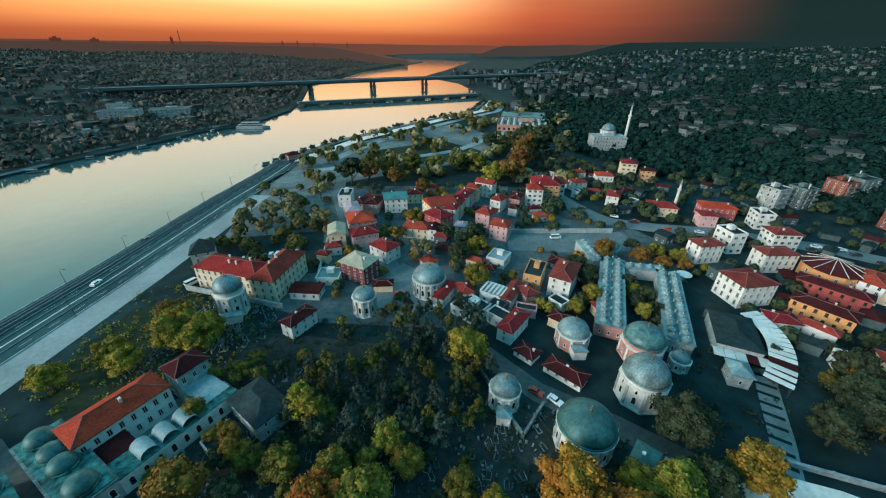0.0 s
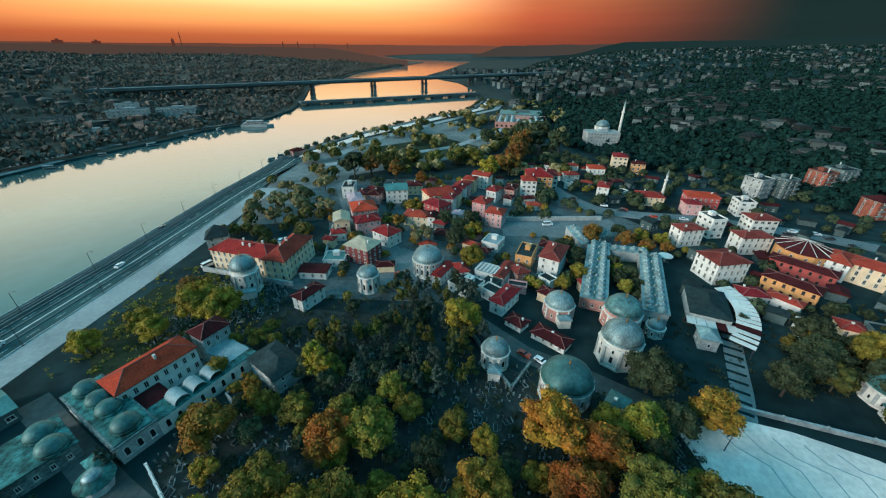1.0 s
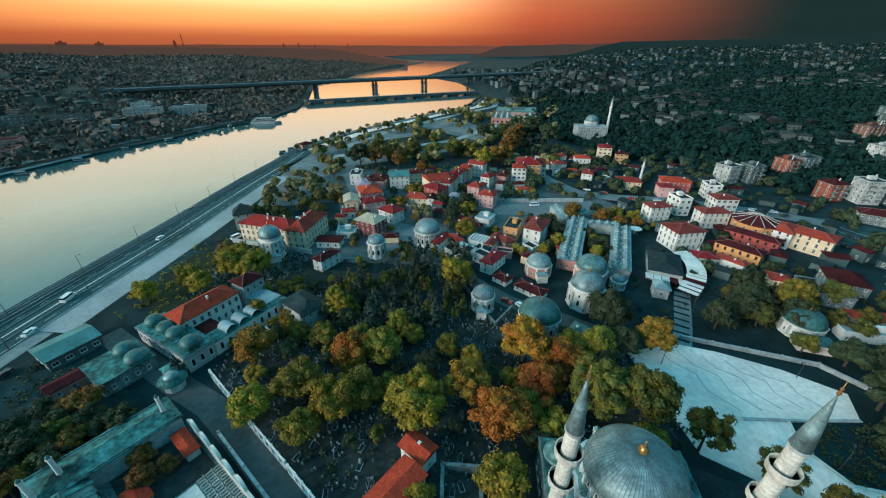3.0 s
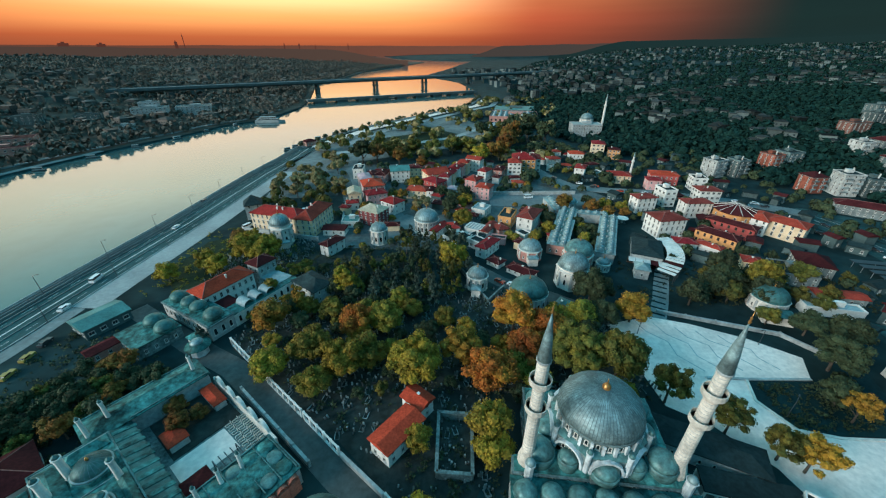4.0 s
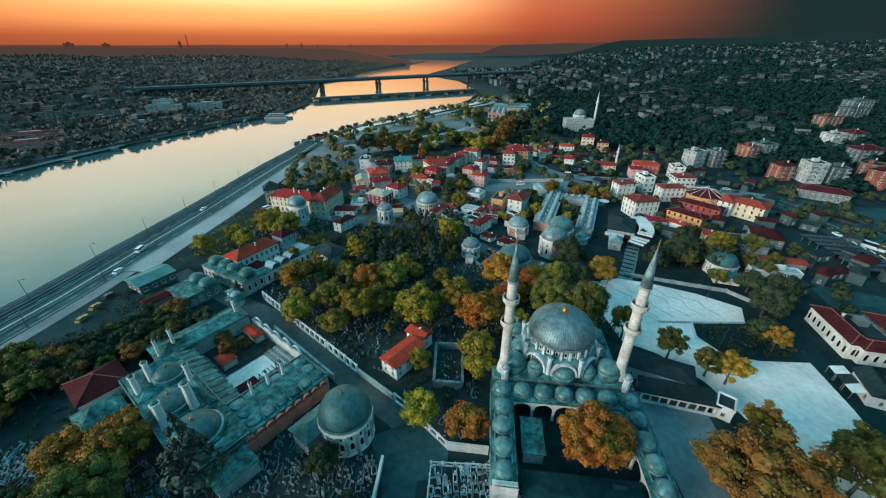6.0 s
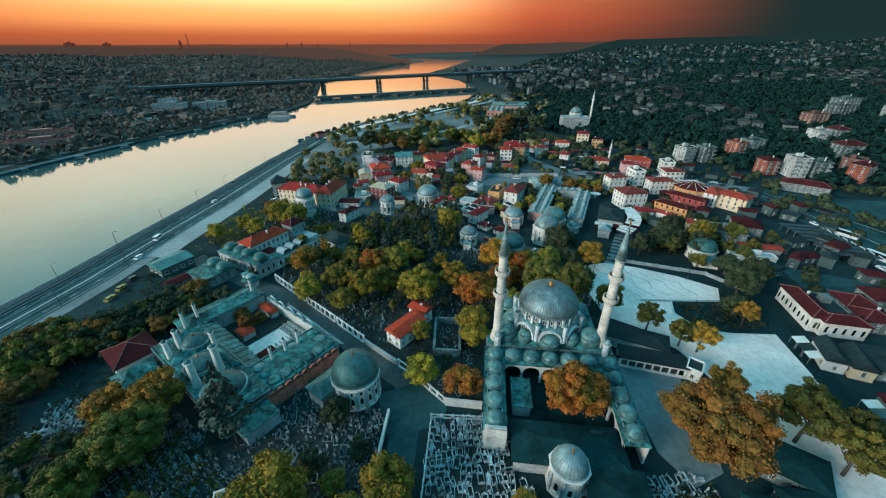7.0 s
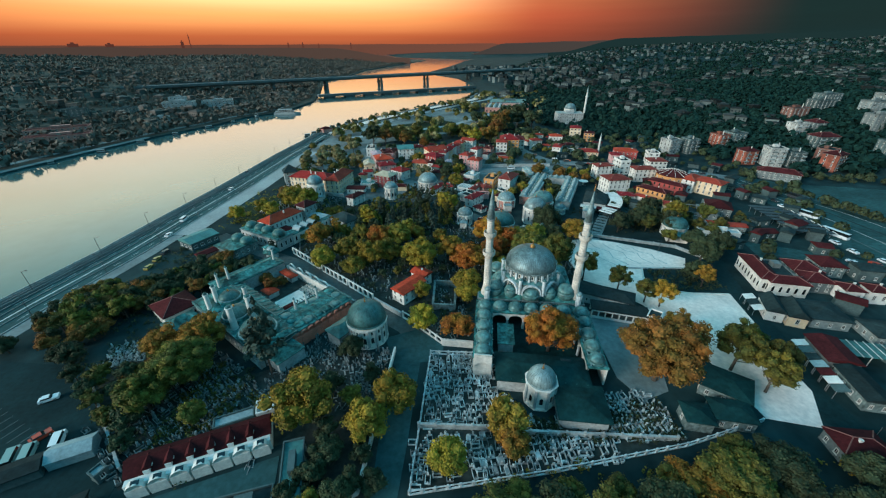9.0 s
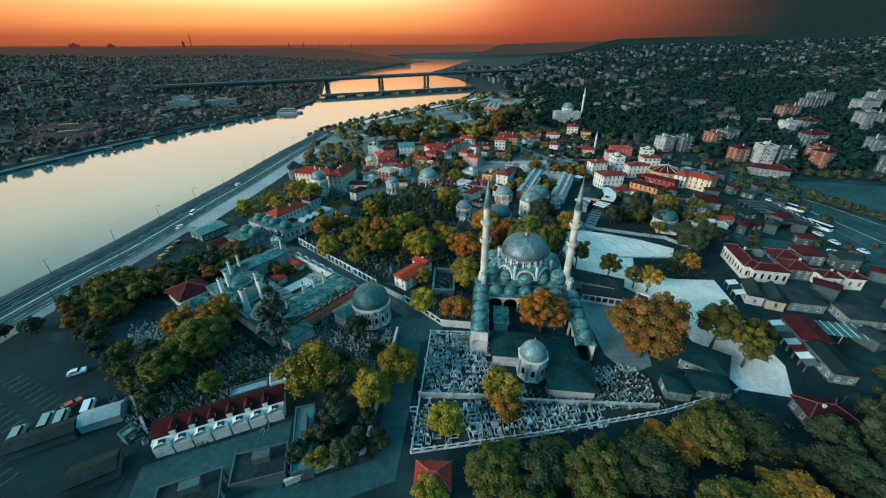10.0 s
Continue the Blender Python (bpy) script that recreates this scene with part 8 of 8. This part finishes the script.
car(199.0, 34.0, 105, CAR_WHITE, "white bus on the avenue", "bus")
car(190.0, 6.0, 100, CAR_RED, "red car by the bus square")
car(182.0, 8.0, 100, CAR_WHITE, "white car by the bus square")
rv = random.Random(77)
for k in range(14):
    s = rv.uniform(0, 1)
    car(84 + 120 * s, 190 - 55 * s + rv.uniform(-3, 3) - 40 * s * (1 - s), rv.choice((-20, 160)), rv.choice((CAR_WHITE, CAR_DARK, CAR_WHITE, CAR_RED)), "car on the curved hillside road", z=0.45)
for k in range(12):
    car(262 + rv.uniform(-40, 60), rv.uniform(-10, 84), rv.choice((104, 284)), rv.choice((CAR_WHITE, CAR_DARK, CAR_WHITE)), "bus parked on the avenue", "bus", z=0.15)
for k in range(16):
    car(200 + rv.uniform(-9, 9), -10 + 9 * k, rv.choice((96, 276)), rv.choice((CAR_WHITE, CAR_DARK, CAR_DARK)), "car on the wide avenue", z=0.15)
for k in range(12):
    car(-92 + 2.9 * k * 0.9, 128 + 0.9 * k, 100, rv.choice((CAR_WHITE, CAR_DARK)), "car parked in the school yard")


# ---- street lamps ----
def street_lamp(x, y, rot, h=9.0):
    ob = thing("street_lamp", pose(x, y, ground_z(x, y), 0, 0, rot), "slim steel street lamp with a curved arm", "street lamp", "street lamps")
    part("pole", Build().lathe([(0.13, 0), (0.07, h)], 8), DARK_METAL, ob)
    part("arm", Build().tube((0, 0, h - 0.1), (1.8, 0, h + 0.5), 0.06, 0.05, 6), DARK_METAL, ob)
    part("lamp_head", Build().box(1.5, 2.4, -0.15, 0.15, h + 0.42, h + 0.58), DARK_METAL, ob)


for k in range(13):
    y = -60 + 28 * k
    street_lamp(along(SHORE_R, y) + 5.0, y, 0)
    street_lamp(along(SHORE_R, y + 12) + 22.2, y + 12, 180)
for x, y in ((85, -36), (91, -6), (104, 20), (68, 26), (100, -50)):
    street_lamp(x, y, 40 * x % 360, 6.0)


# ---- bridges, boats and the far bank ----
# bridge concrete with the shade of its dim side put into the base colour
DARK_CONCRETE = material("shaded_concrete", (0.15, 0.165, 0.16), stain=0.25, stain_scale=0.05, fine=0.2)


def high_bridge():
    ob = thing("road_bridge", pose(0, 0, 0), "long concrete motorway bridge on tall twin piers", "bridge")
    a, b = Vector((-620, 545)), Vector((560, 1306))
    d = (b - a).normalized()
    m = pose(a.x, a.y, 0, 0, 0, math.degrees(math.atan2(d.y, d.x)))
    n = (b - a).length
    part("deck", Build().box(0, n, -15, 15, 19.0, 22.0, m), DARK_CONCRETE, ob)
    part("girder", Build().box(0, n, -10, 10, 16.2, 19.0, m), DARK_CONCRETE, ob)
    for s in (-15, 14.4):
        part("parapet", Build().box(0, n, s, s + 0.6, 22.0, 23.2, m), DARK_CONCRETE, ob)
    for t in (0.16, 0.24, 0.32, 0.415, 0.508, 0.608, 0.68, 0.75):
        for s in (-8, 8):
            p = part("pier", Build().lathe([(3.4, -6), (2.6, 16.9)], 12, m @ pose(n * t, s, 0)), DARK_CONCRETE, ob)
        part("pier_cap", Build().box(n * t - 4, n * t + 4, -11.5, 11.5, 7.0, 9.0, m), DARK_CONCRETE, ob)
    return ob


high_bridge()


def pontoon_bridge():
    ob = thing("pontoon_bridge", pose(0, 0, 0), "low old iron pontoon bridge close to the water", "bridge")
    a, b = Vector((-214, 618)), Vector((90, 772))
    d = (b - a).normalized()
    m = pose(a.x, a.y, 0, 0, 0, math.degrees(math.atan2(d.y, d.x)))
    n = (b - a).length
    part("deck", Build().box(0, n, -9, 9, 1.6, 4.6, m), DARK_CONCRETE, ob)
    part("railing", Build().box(0, n, -9.2, -8.9, 4.6, 5.7, m), DARK_CONCRETE, ob)
    for k in range(9):
        part("pontoon", Build().box(n * (k + 0.3) / 9, n * (k + 0.8) / 9, -7, 7, -2.5, 1.6, m), DARK_CONCRETE, ob)


pontoon_bridge()


def boat(x, y, rot, l, label, name="boat", decks=1):
    ob = thing(name, pose(x, y, WATER_Z, 0, 0, rot), label, "boat")
    w = l * 0.2
    part("hull", Build().prism([(-l / 2, -w / 2), (l * 0.3, -w / 2), (l / 2, 0), (l * 0.3, w / 2), (-l / 2, w / 2)], -0.4, l * 0.06 + 0.3), STONE_GREY if decks > 1 else DARK_METAL, ob)
    for k in range(decks):
        z = l * 0.06 + 0.3 + 2.2 * k
        dk = part("deckhouse", Build().box(-l * (0.42 - 0.1 * k), l * (0.26 - 0.08 * k), -w * 0.42, w * 0.42, z, z + 1.9), STONE_GREY, ob)
        part("window_band", Build().box(-l * (0.40 - 0.1 * k), l * (0.262 - 0.08 * k), -w * 0.43, w * 0.43, z + 0.7, z + 1.4), GLASS, dk)
        part("deck_roof", Build().box(-l * (0.44 - 0.1 * k), l * (0.28 - 0.08 * k), -w * 0.46, w * 0.46, z + 1.9, z + 2.1), STONE_GREY, ob)


boat(-208, 437, 8, 36, "white passenger ferry moored at the far quay", "ferry", 2)
rb = random.Random(9)
for k in range(7):
    y = 185 + 38 * k
    boat(along(SHORE_L, y) + rb.uniform(3, 9), y, rb.uniform(20, 90), rb.uniform(5, 12), "small moored boat by the far bank")
for k in range(7):
    y = 285 + 12 * k
    boat(along(SHORE_R, y) - rb.uniform(2, 6), y, rb.uniform(20, 60), rb.uniform(5, 9), "small boat moored by the quay")
house(-118, 300, 10, 8, 4, 40, BRICK_PINK, TILE_DARK, "low brick boathouse on the quay", chimneys=0, category="boathouse", name="boathouse")


def far_hall(x, y, w, d, h, rot, label, mats=(STONE_GREY, CONCRETE)):
    ob = house(x, y, w, d, h, rot, mats[0], mats[1], label, style="flat", kind="wide", pitch=4.6, chimneys=0, category="public building", name="far_building")
    return ob


far_hall(-372, 462, 40, 22, 12, 24, "large pale terraced building on the far bank")
far_hall(-380, 474, 22, 16, 17, 24, "upper storey block of the pale building")
far_hall(-330, 488, 42, 22, 11, 24, "long pale building with dark window rows on the far bank")
far_hall(-375, 262, 52, 18, 7, 30, "brick factory halls on the far bank", (BRICK_PINK, TILE_DARK))
far_hall(-398, 290, 52, 18, 8, 30, "brick factory halls on the far bank", (BRICK_PINK, TILE_DARK))
far_hall(-420, 420, 24, 14, 8, 20, "grey block on the far bank", (CONCRETE, ROOF_BLACK))
far_hall(-455, 380, 26, 14, 9, 20, "grey block on the far bank", (CONCRETE, ROOF_BLACK))
far_hall(-350, 380, 20, 12, 5, 24, "low pale boat sheds on the far bank")
strip("far_shore_road", [(along(SHORE_L, y) - 22, y) for y in range(60, 560, 20)], 7, 0.3, PAVING_GREY, "pale road along the far bank", "road")
strip("far_quay", [(along(SHORE_L, y) - 3, y) for y in range(60, 300, 20)], 6, 0.15, PAVING_GREY, "grey quay of the far bank", "pavement")
# sports hall and hillside mosque
house(118, 497, 56, 46, 7, -12, CONCRETE, ROOF_TEAL, "large hall with a flat green metal roof", style="flat", kind="wide", pitch=6, rows=[2.5], chimneys=0, category="hall", name="hall")
house(107.5, 446, 60, 52, 6.5, -12, BRICK_PINK, CONCRETE, "long ribbed grey market hall with a columned front", style="flat", kind="shop", pitch=5, rows=[1.5], chimneys=0, category="hall", name="hall")
for k in range(8):
    rib = thing("roof_monitor", pose(107.5, 446, 6.5, 0, 0, -12) @ pose(-25 + 7.2 * k, 0, 0), "raised grey roof light of the market hall", "roof light", "market hall roof lights")
    part("sheet", Build().gable(3.6, 48, 0.0, 1.0, 0.0, None, 0.15), STONE_GREY, rib)
tomb(168, 352, 6.5, 15, "hillside mosque with a grey lead dome", sides=8, wall=STONE, name="hillside_mosque", lead=LEAD)
house(164, 342, 30, 18, 12, -6, STONE_GREY, LEAD_PALE, "stone court building of the hillside mosque", style="flat", kind="tall", chimneys=0)
mn = thing("minaret", pose(186, 352, ground_z(186, 352)), "thin pale minaret of the hillside mosque", "minaret")
part("shaft", Build().lathe([(1.4, 0), (1.1, 24), (1.7, 24.4), (1.7, 25.6), (1.0, 25.8), (0.9, 30)], 10), STONE, mn)
part("spire", Build().lathe([(1.1, 30), (0.05, 37)], 10), LEAD, mn)
mn = thing("minaret", pose(140.5, 187, ground_z(140.5, 187)), "small stone minaret beside a red-roofed house", "minaret")
part("shaft", Build().lathe([(0.9, 0), (0.7, 13), (1.1, 13.3), (1.1, 14.1), (0.6, 14.3), (0.6, 16.5)], 8), STONE, mn)
part("spire", Build().lathe([(0.7, 16.5), (0.05, 20)], 8), LEAD, mn)


# ---- annexes, sheds and garden trees between the houses ----
def annexes(n, x0, x1, y0, y1, seed, dark=False):
    rng = random.Random(seed)
    put = tries = 0
    words = {"TILE": "small annex with a red tiled roof", "TILE_DARK": "low shed with a dark red roof", "ROOF_BLACK": "low shed with a dark roof", "ROOF_PALE": "low shed with a pale metal roof"}
    while put < n and tries < 60 * n:
        tries += 1
        x, y = rng.uniform(x0, x1), rng.uniform(y0, y1)
        w, d, h = rng.uniform(4, 8.5), rng.uniform(3.5, 6.5), rng.uniform(2.6, 5.0)
        if not free(x, y, (w + d) * 0.27):
            continue
        put += 1
        roofname, roof = rng.choice((("TILE", TILE), ("TILE", TILE), ("TILE_DARK", TILE_DARK), ("TILE_DARK", TILE_DARK), ("ROOF_BLACK", ROOF_BLACK)))
        if dark and roof is TILE:
            roofname, roof = "ROOF_BLACK", ROOF_BLACK
        house(x, y, w, d, h, rng.choice((-45, -30, -18, 5, 15, 30)) + rng.uniform(-6, 6), rng.choice((CONCRETE, BLOCK_GREY, CONCRETE) if dark else (WHITE, WHITE, PINK, CREAM, CONCRETE)), roof, words[roofname],
              style="gable" if dark else "hip" if roof in (TILE, TILE_DARK) else "flat", rows=[1.0] if rng.random() < 0.5 else [], chimneys=0, category="annex", name="annex", group="annexes", rise=1.0)


annexes(22, -56, 62, 84, 222, 81)
annexes(40, 96, 215, 60, 240, 82, dark=True)
annexes(24, 136, 188, -70, 62, 83, dark=True)
annexes(14, 62, 130, 190, 262, 84)


# ---- the far town and the woods ----
def far_town(name, n, place, seed, walls, roofs, label, size=(8, 15), height=(6, 14), windows_to=900):
    """Joined distant houses: walls, roofs and windows in three meshes."""
    rng = random.Random(seed)
    bw, br, bg = Build(), Build(), Build()
    done = 0
    for _ in range(n * 6):
        if done >= n:
            break
        x, y = place(rng)
        if x is None:
            continue
        done += 1
        w, d, h = rng.uniform(*size), rng.uniform(*size), rng.uniform(*height)
        m = pose(x, y, ground_z(x, y), 0, 0, rng.choice((-30, -20, 10, 25, 60)) + rng.uniform(-8, 8))
        bw.box(-w / 2, w / 2, -d / 2, d / 2, -4, h, m)
        if rng.random() < 0.6:
            br.hip(w, d, h, min(w, d) * 0.22, 0.4, m)
        else:
            br.box(-w / 2 - 0.2, w / 2 + 0.2, -d / 2 - 0.2, d / 2 + 0.2, h, h + 0.5, m)
        if y < windows_to:
            for z in range(max(1, int(h / 3))):
                for i in range(max(1, int(w / 3))):
                    xx = (i + 0.5) * w / max(1, int(w / 3)) - w / 2
                    bg.box(xx - 0.6, xx + 0.6, -d / 2 - 0.06, -d / 2 + 0.02, 3 * z + 1.0, 3 * z + 2.3, m)
                for i in range(max(1, int(d / 3))):
                    yy = (i + 0.5) * d / max(1, int(d / 3)) - d / 2
                    for s in (-w / 2, w / 2):
                        bg.box(s - 0.06, s + 0.06, yy - 0.6, yy + 0.6, 3 * z + 1.0, 3 * z + 2.3, m)
    ob = structure(name, bw, walls, label, "distant houses", kind="stuff")
    part("roofs", br, roofs, ob)
    if bg.v:
        part("windows", bg, GLASS, ob)


FAR_WALL = material("mixed_distant_render", (0.080, 0.100, 0.096), stain=0.3, stain_scale=0.03, fine=0.2, fine_scale=0.4, island=0.9, spec=0.06)
FAR_ROOF = material("mixed_distant_roofs", (0.030, 0.034, 0.033), stain=0.4, stain_scale=0.02, fine=0.3, fine_scale=0.4, island=0.7, spec=0.06)
# far-bank walls and roofs kept brown and close in tone, as painted haze
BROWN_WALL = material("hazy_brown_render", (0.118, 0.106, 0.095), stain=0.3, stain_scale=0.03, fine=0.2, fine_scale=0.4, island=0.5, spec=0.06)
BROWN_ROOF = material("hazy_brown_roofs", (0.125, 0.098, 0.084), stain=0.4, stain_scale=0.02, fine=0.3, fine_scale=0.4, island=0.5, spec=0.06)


def on_right_hill(rng):
    y = rng.uniform(230, 2300) if rng.random() < 0.75 else rng.uniform(60, 600)
    x = along(HILL_FOOT, y) + rng.uniform(20, 200 + 1.0 * y)
    if x > y * 1.25 + 420:
        return None, None
    wooded = noise.noise((x / 240, y / 240, 8)) - 0.25 * (1 if y < 480 and x < 500 else 0)
    return (x, y) if wooded > -0.12 else (None, None)


def on_flat(rng):
    y = rng.uniform(560, 1500)
    return along(SHORE_R, y) + rng.uniform(60, 320), y


def on_left_bank(rng):
    y = 120 + 1500 * rng.uniform(0, 1) ** 1.7
    x = along(SHORE_L, y) - 60 - rng.uniform(0, 1) ** 1.9 * 1100
    return (x, y) if noise.noise((x / 200, y / 200, 2)) > -0.15 else (None, None)


far_town("hill_town", 1900, on_right_hill, 51, FAR_WALL, FAR_ROOF, "distant hillside town of pale and dark-roofed houses", size=(5, 11), height=(4, 10))
far_town("valley_town", 160, on_flat, 52, FAR_WALL, FAR_ROOF, "distant houses beyond the park")
far_town("far_bank_town", 420, on_left_bank, 53, BROWN_WALL, BROWN_ROOF, "distant town on the far bank in haze-browned colours", size=(7, 14), height=(4, 9), windows_to=420)


def far_woods(name, n, place, seed, mat, label, size=(3.5, 7.5), tris=26):
    rng = np.random.default_rng(seed)
    pr = random.Random(seed)
    V = []
    done = 0
    for _ in range(n * 6):
        if done >= n:
            break
        x, y = place(pr)
        if x is None:
            continue
        done += 1
        r = pr.uniform(*size)
        c = np.array([x, y, ground_z(x, y) + r * 0.85])
        d = rng.normal(size=(tris, 3))
        d /= np.linalg.norm(d, axis=1, keepdims=True)
        d[:, 2] = np.abs(d[:, 2]) * 1.1 - 0.25
        p = c + d * r * (0.75 + 0.3 * rng.random((tris, 1)))
        a = np.cross(d, rng.normal(size=(tris, 3)))
        a /= np.linalg.norm(a, axis=1, keepdims=True)
        b = np.cross(d, a) + 0.3 * rng.normal(size=(tris, 3))
        s = r * (0.42 if tris < 40 else 0.30 if tris < 70 else 0.22)
        V.append(np.stack([p - a * s, p + b * s, p + a * s, p - b * s], 1).reshape(-1, 3))
    v = np.concatenate(V)
    bld = Build()
    bld.v, bld.f = v.tolist(), np.arange(len(v)).reshape(-1, 4).tolist()
    return structure(name, bld, mat, label, "woods", kind="stuff")


def garden(name, n, x0, x1, y0, y1, seed, r0, r1, mat, label):
    """Small trees on free ground, joined."""
    rng = random.Random(seed)

    def place(pr):
        x, y = rng.uniform(x0, x1), rng.uniform(y0, y1)
        if not free(x, y, 1.2):
            return None, None
        TAKEN.append((x, y, 1.4))
        return x, y

    far_woods(name, n, place, seed, mat, label, size=(r0, r1), tris=110)


garden("garden_trees", 50, -60, 66, 86, 230, 91, 1.8, 3.4, LEAF["dark"], "small dark garden trees between the houses")
garden("garden_trees", 30, -60, 66, 86, 230, 96, 1.8, 3.2, LEAF["ochre"], "small autumn garden trees between the houses")
garden("garden_trees", 30, -60, 120, 86, 230, 97, 1.6, 3.0, LEAF["green"], "small green garden trees between the houses")
garden("garden_trees", 130, 94, 240, 60, 250, 92, 1.8, 3.8, LEAF["dark"], "dark garden trees below the hill")
garden("garden_trees", 60, 110, 215, -80, 60, 93, 1.6, 3.2, LEAF["dark"], "dark garden trees round the market")
garden("garden_trees", 40, -110, -58, 125, 225, 94, 2.2, 4.2, LEAF["olive"], "dull olive trees behind the school")
garden("garden_trees", 60, 60, 140, 160, 310, 95, 2.6, 5.0, LEAF["dark"], "dark trees round the curved road")


def wood_right(rng):
    y = rng.uniform(150, 2200) if rng.random() < 0.6 else rng.uniform(120, 600)
    x = along(HILL_FOOT, y) + rng.uniform(-10, 160 + 0.9 * y)
    return (x, y) if x < y * 1.25 + 420 else (None, None)


def wood_slope(rng):
    x, y = rng.uniform(110, 560), rng.uniform(130, 520)
    if x < along(HILL_FOOT, y) - 45 or x > y * 1.2 + 200 or not free(x, y, 4):
        return None, None
    return x, y


def avenue_hedge(rng):
    s = rng.uniform(0, 1)
    if rng.random() < 0.5:
        return 222 + 105 * s + rng.uniform(-4, 4), 132 - 30 * s + rng.uniform(-6, 6)
    return 226 + 30 * s + rng.uniform(-2, 2), 96 - 110 * s


def wood_left(rng):
    y = 60 + 2200 * rng.uniform(0, 1) ** 1.25
    return along(SHORE_L, y) - 12 - rng.uniform(0, 1) ** 1.4 * 1900, y


def wood_park(rng):
    y = rng.uniform(235, 640)
    x = along(SHORE_R, y) + rng.uniform(24, 230)
    return (x, y) if x < along(HILL_FOOT, y) + 30 and noise.noise((x / 40, y / 40, 1)) > -0.05 else (None, None)


def shore_bushes(rng):
    y = rng.uniform(290, 700)
    return along(SHORE_R, y) + rng.uniform(2, 8), y


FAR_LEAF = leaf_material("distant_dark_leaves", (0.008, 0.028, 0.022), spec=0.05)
# far-bank foliage lightened towards brown to imitate haze
FAR_BROWN = leaf_material("hazed_brown_leaves", (0.130, 0.112, 0.090), spec=0.05)
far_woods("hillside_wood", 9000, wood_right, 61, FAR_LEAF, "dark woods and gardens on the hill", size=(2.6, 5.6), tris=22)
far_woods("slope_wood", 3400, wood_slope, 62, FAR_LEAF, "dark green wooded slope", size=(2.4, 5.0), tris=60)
far_woods("avenue_hedges", 110, avenue_hedge, 67, LEAF["dark"], "dark trees and hedges along the avenue", size=(1.4, 3.6), tris=80)
far_woods("far_bank_wood", 17000, wood_left, 63, FAR_BROWN, "haze-browned trees on the far bank", size=(2.4, 5.6), tris=15)
far_woods("park_trees", 170, wood_park, 64, LEAF["olive"], "dark olive trees of the waterside park", size=(3, 5.5), tris=60)
far_woods("park_trees", 110, wood_park, 65, LEAF["tawny"], "autumn trees of the waterside park", size=(3, 5.5), tris=60)
far_woods("shore_bushes", 60, shore_bushes, 66, LEAF["dark"], "dark bushes along the shore", size=(1.5, 3.2), tris=40)


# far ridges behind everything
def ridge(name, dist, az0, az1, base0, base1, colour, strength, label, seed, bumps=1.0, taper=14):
    """A ridge round the horizon, glowing to imitate haze, its height running from base0 to base1."""
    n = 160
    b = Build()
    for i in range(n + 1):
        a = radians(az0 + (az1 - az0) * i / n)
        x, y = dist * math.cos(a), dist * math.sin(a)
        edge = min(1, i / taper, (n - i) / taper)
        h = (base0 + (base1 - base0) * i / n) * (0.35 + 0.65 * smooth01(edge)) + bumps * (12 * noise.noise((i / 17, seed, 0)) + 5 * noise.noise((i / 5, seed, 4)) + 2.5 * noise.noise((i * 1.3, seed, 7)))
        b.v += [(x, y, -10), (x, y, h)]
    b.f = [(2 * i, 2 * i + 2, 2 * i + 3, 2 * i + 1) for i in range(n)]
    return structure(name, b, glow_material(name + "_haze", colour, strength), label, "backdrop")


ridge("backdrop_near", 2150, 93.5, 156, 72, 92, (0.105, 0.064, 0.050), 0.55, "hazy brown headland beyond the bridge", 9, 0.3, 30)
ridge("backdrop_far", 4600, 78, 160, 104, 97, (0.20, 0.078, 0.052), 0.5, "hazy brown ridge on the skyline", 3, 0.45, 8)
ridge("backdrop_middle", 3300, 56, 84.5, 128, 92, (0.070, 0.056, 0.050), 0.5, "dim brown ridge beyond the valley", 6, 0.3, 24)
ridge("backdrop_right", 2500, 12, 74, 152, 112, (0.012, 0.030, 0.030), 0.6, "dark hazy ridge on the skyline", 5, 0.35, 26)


def skyline():
    # the towers glow faintly as well, as haze over their distance
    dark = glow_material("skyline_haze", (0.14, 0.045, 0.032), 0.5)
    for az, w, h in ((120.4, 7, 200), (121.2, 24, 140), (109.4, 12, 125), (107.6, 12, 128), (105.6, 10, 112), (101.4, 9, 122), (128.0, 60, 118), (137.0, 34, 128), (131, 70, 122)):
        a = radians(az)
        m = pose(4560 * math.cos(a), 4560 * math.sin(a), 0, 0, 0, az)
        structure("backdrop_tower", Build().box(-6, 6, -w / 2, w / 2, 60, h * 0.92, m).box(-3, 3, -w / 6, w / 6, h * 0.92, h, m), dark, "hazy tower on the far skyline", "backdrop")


skyline()
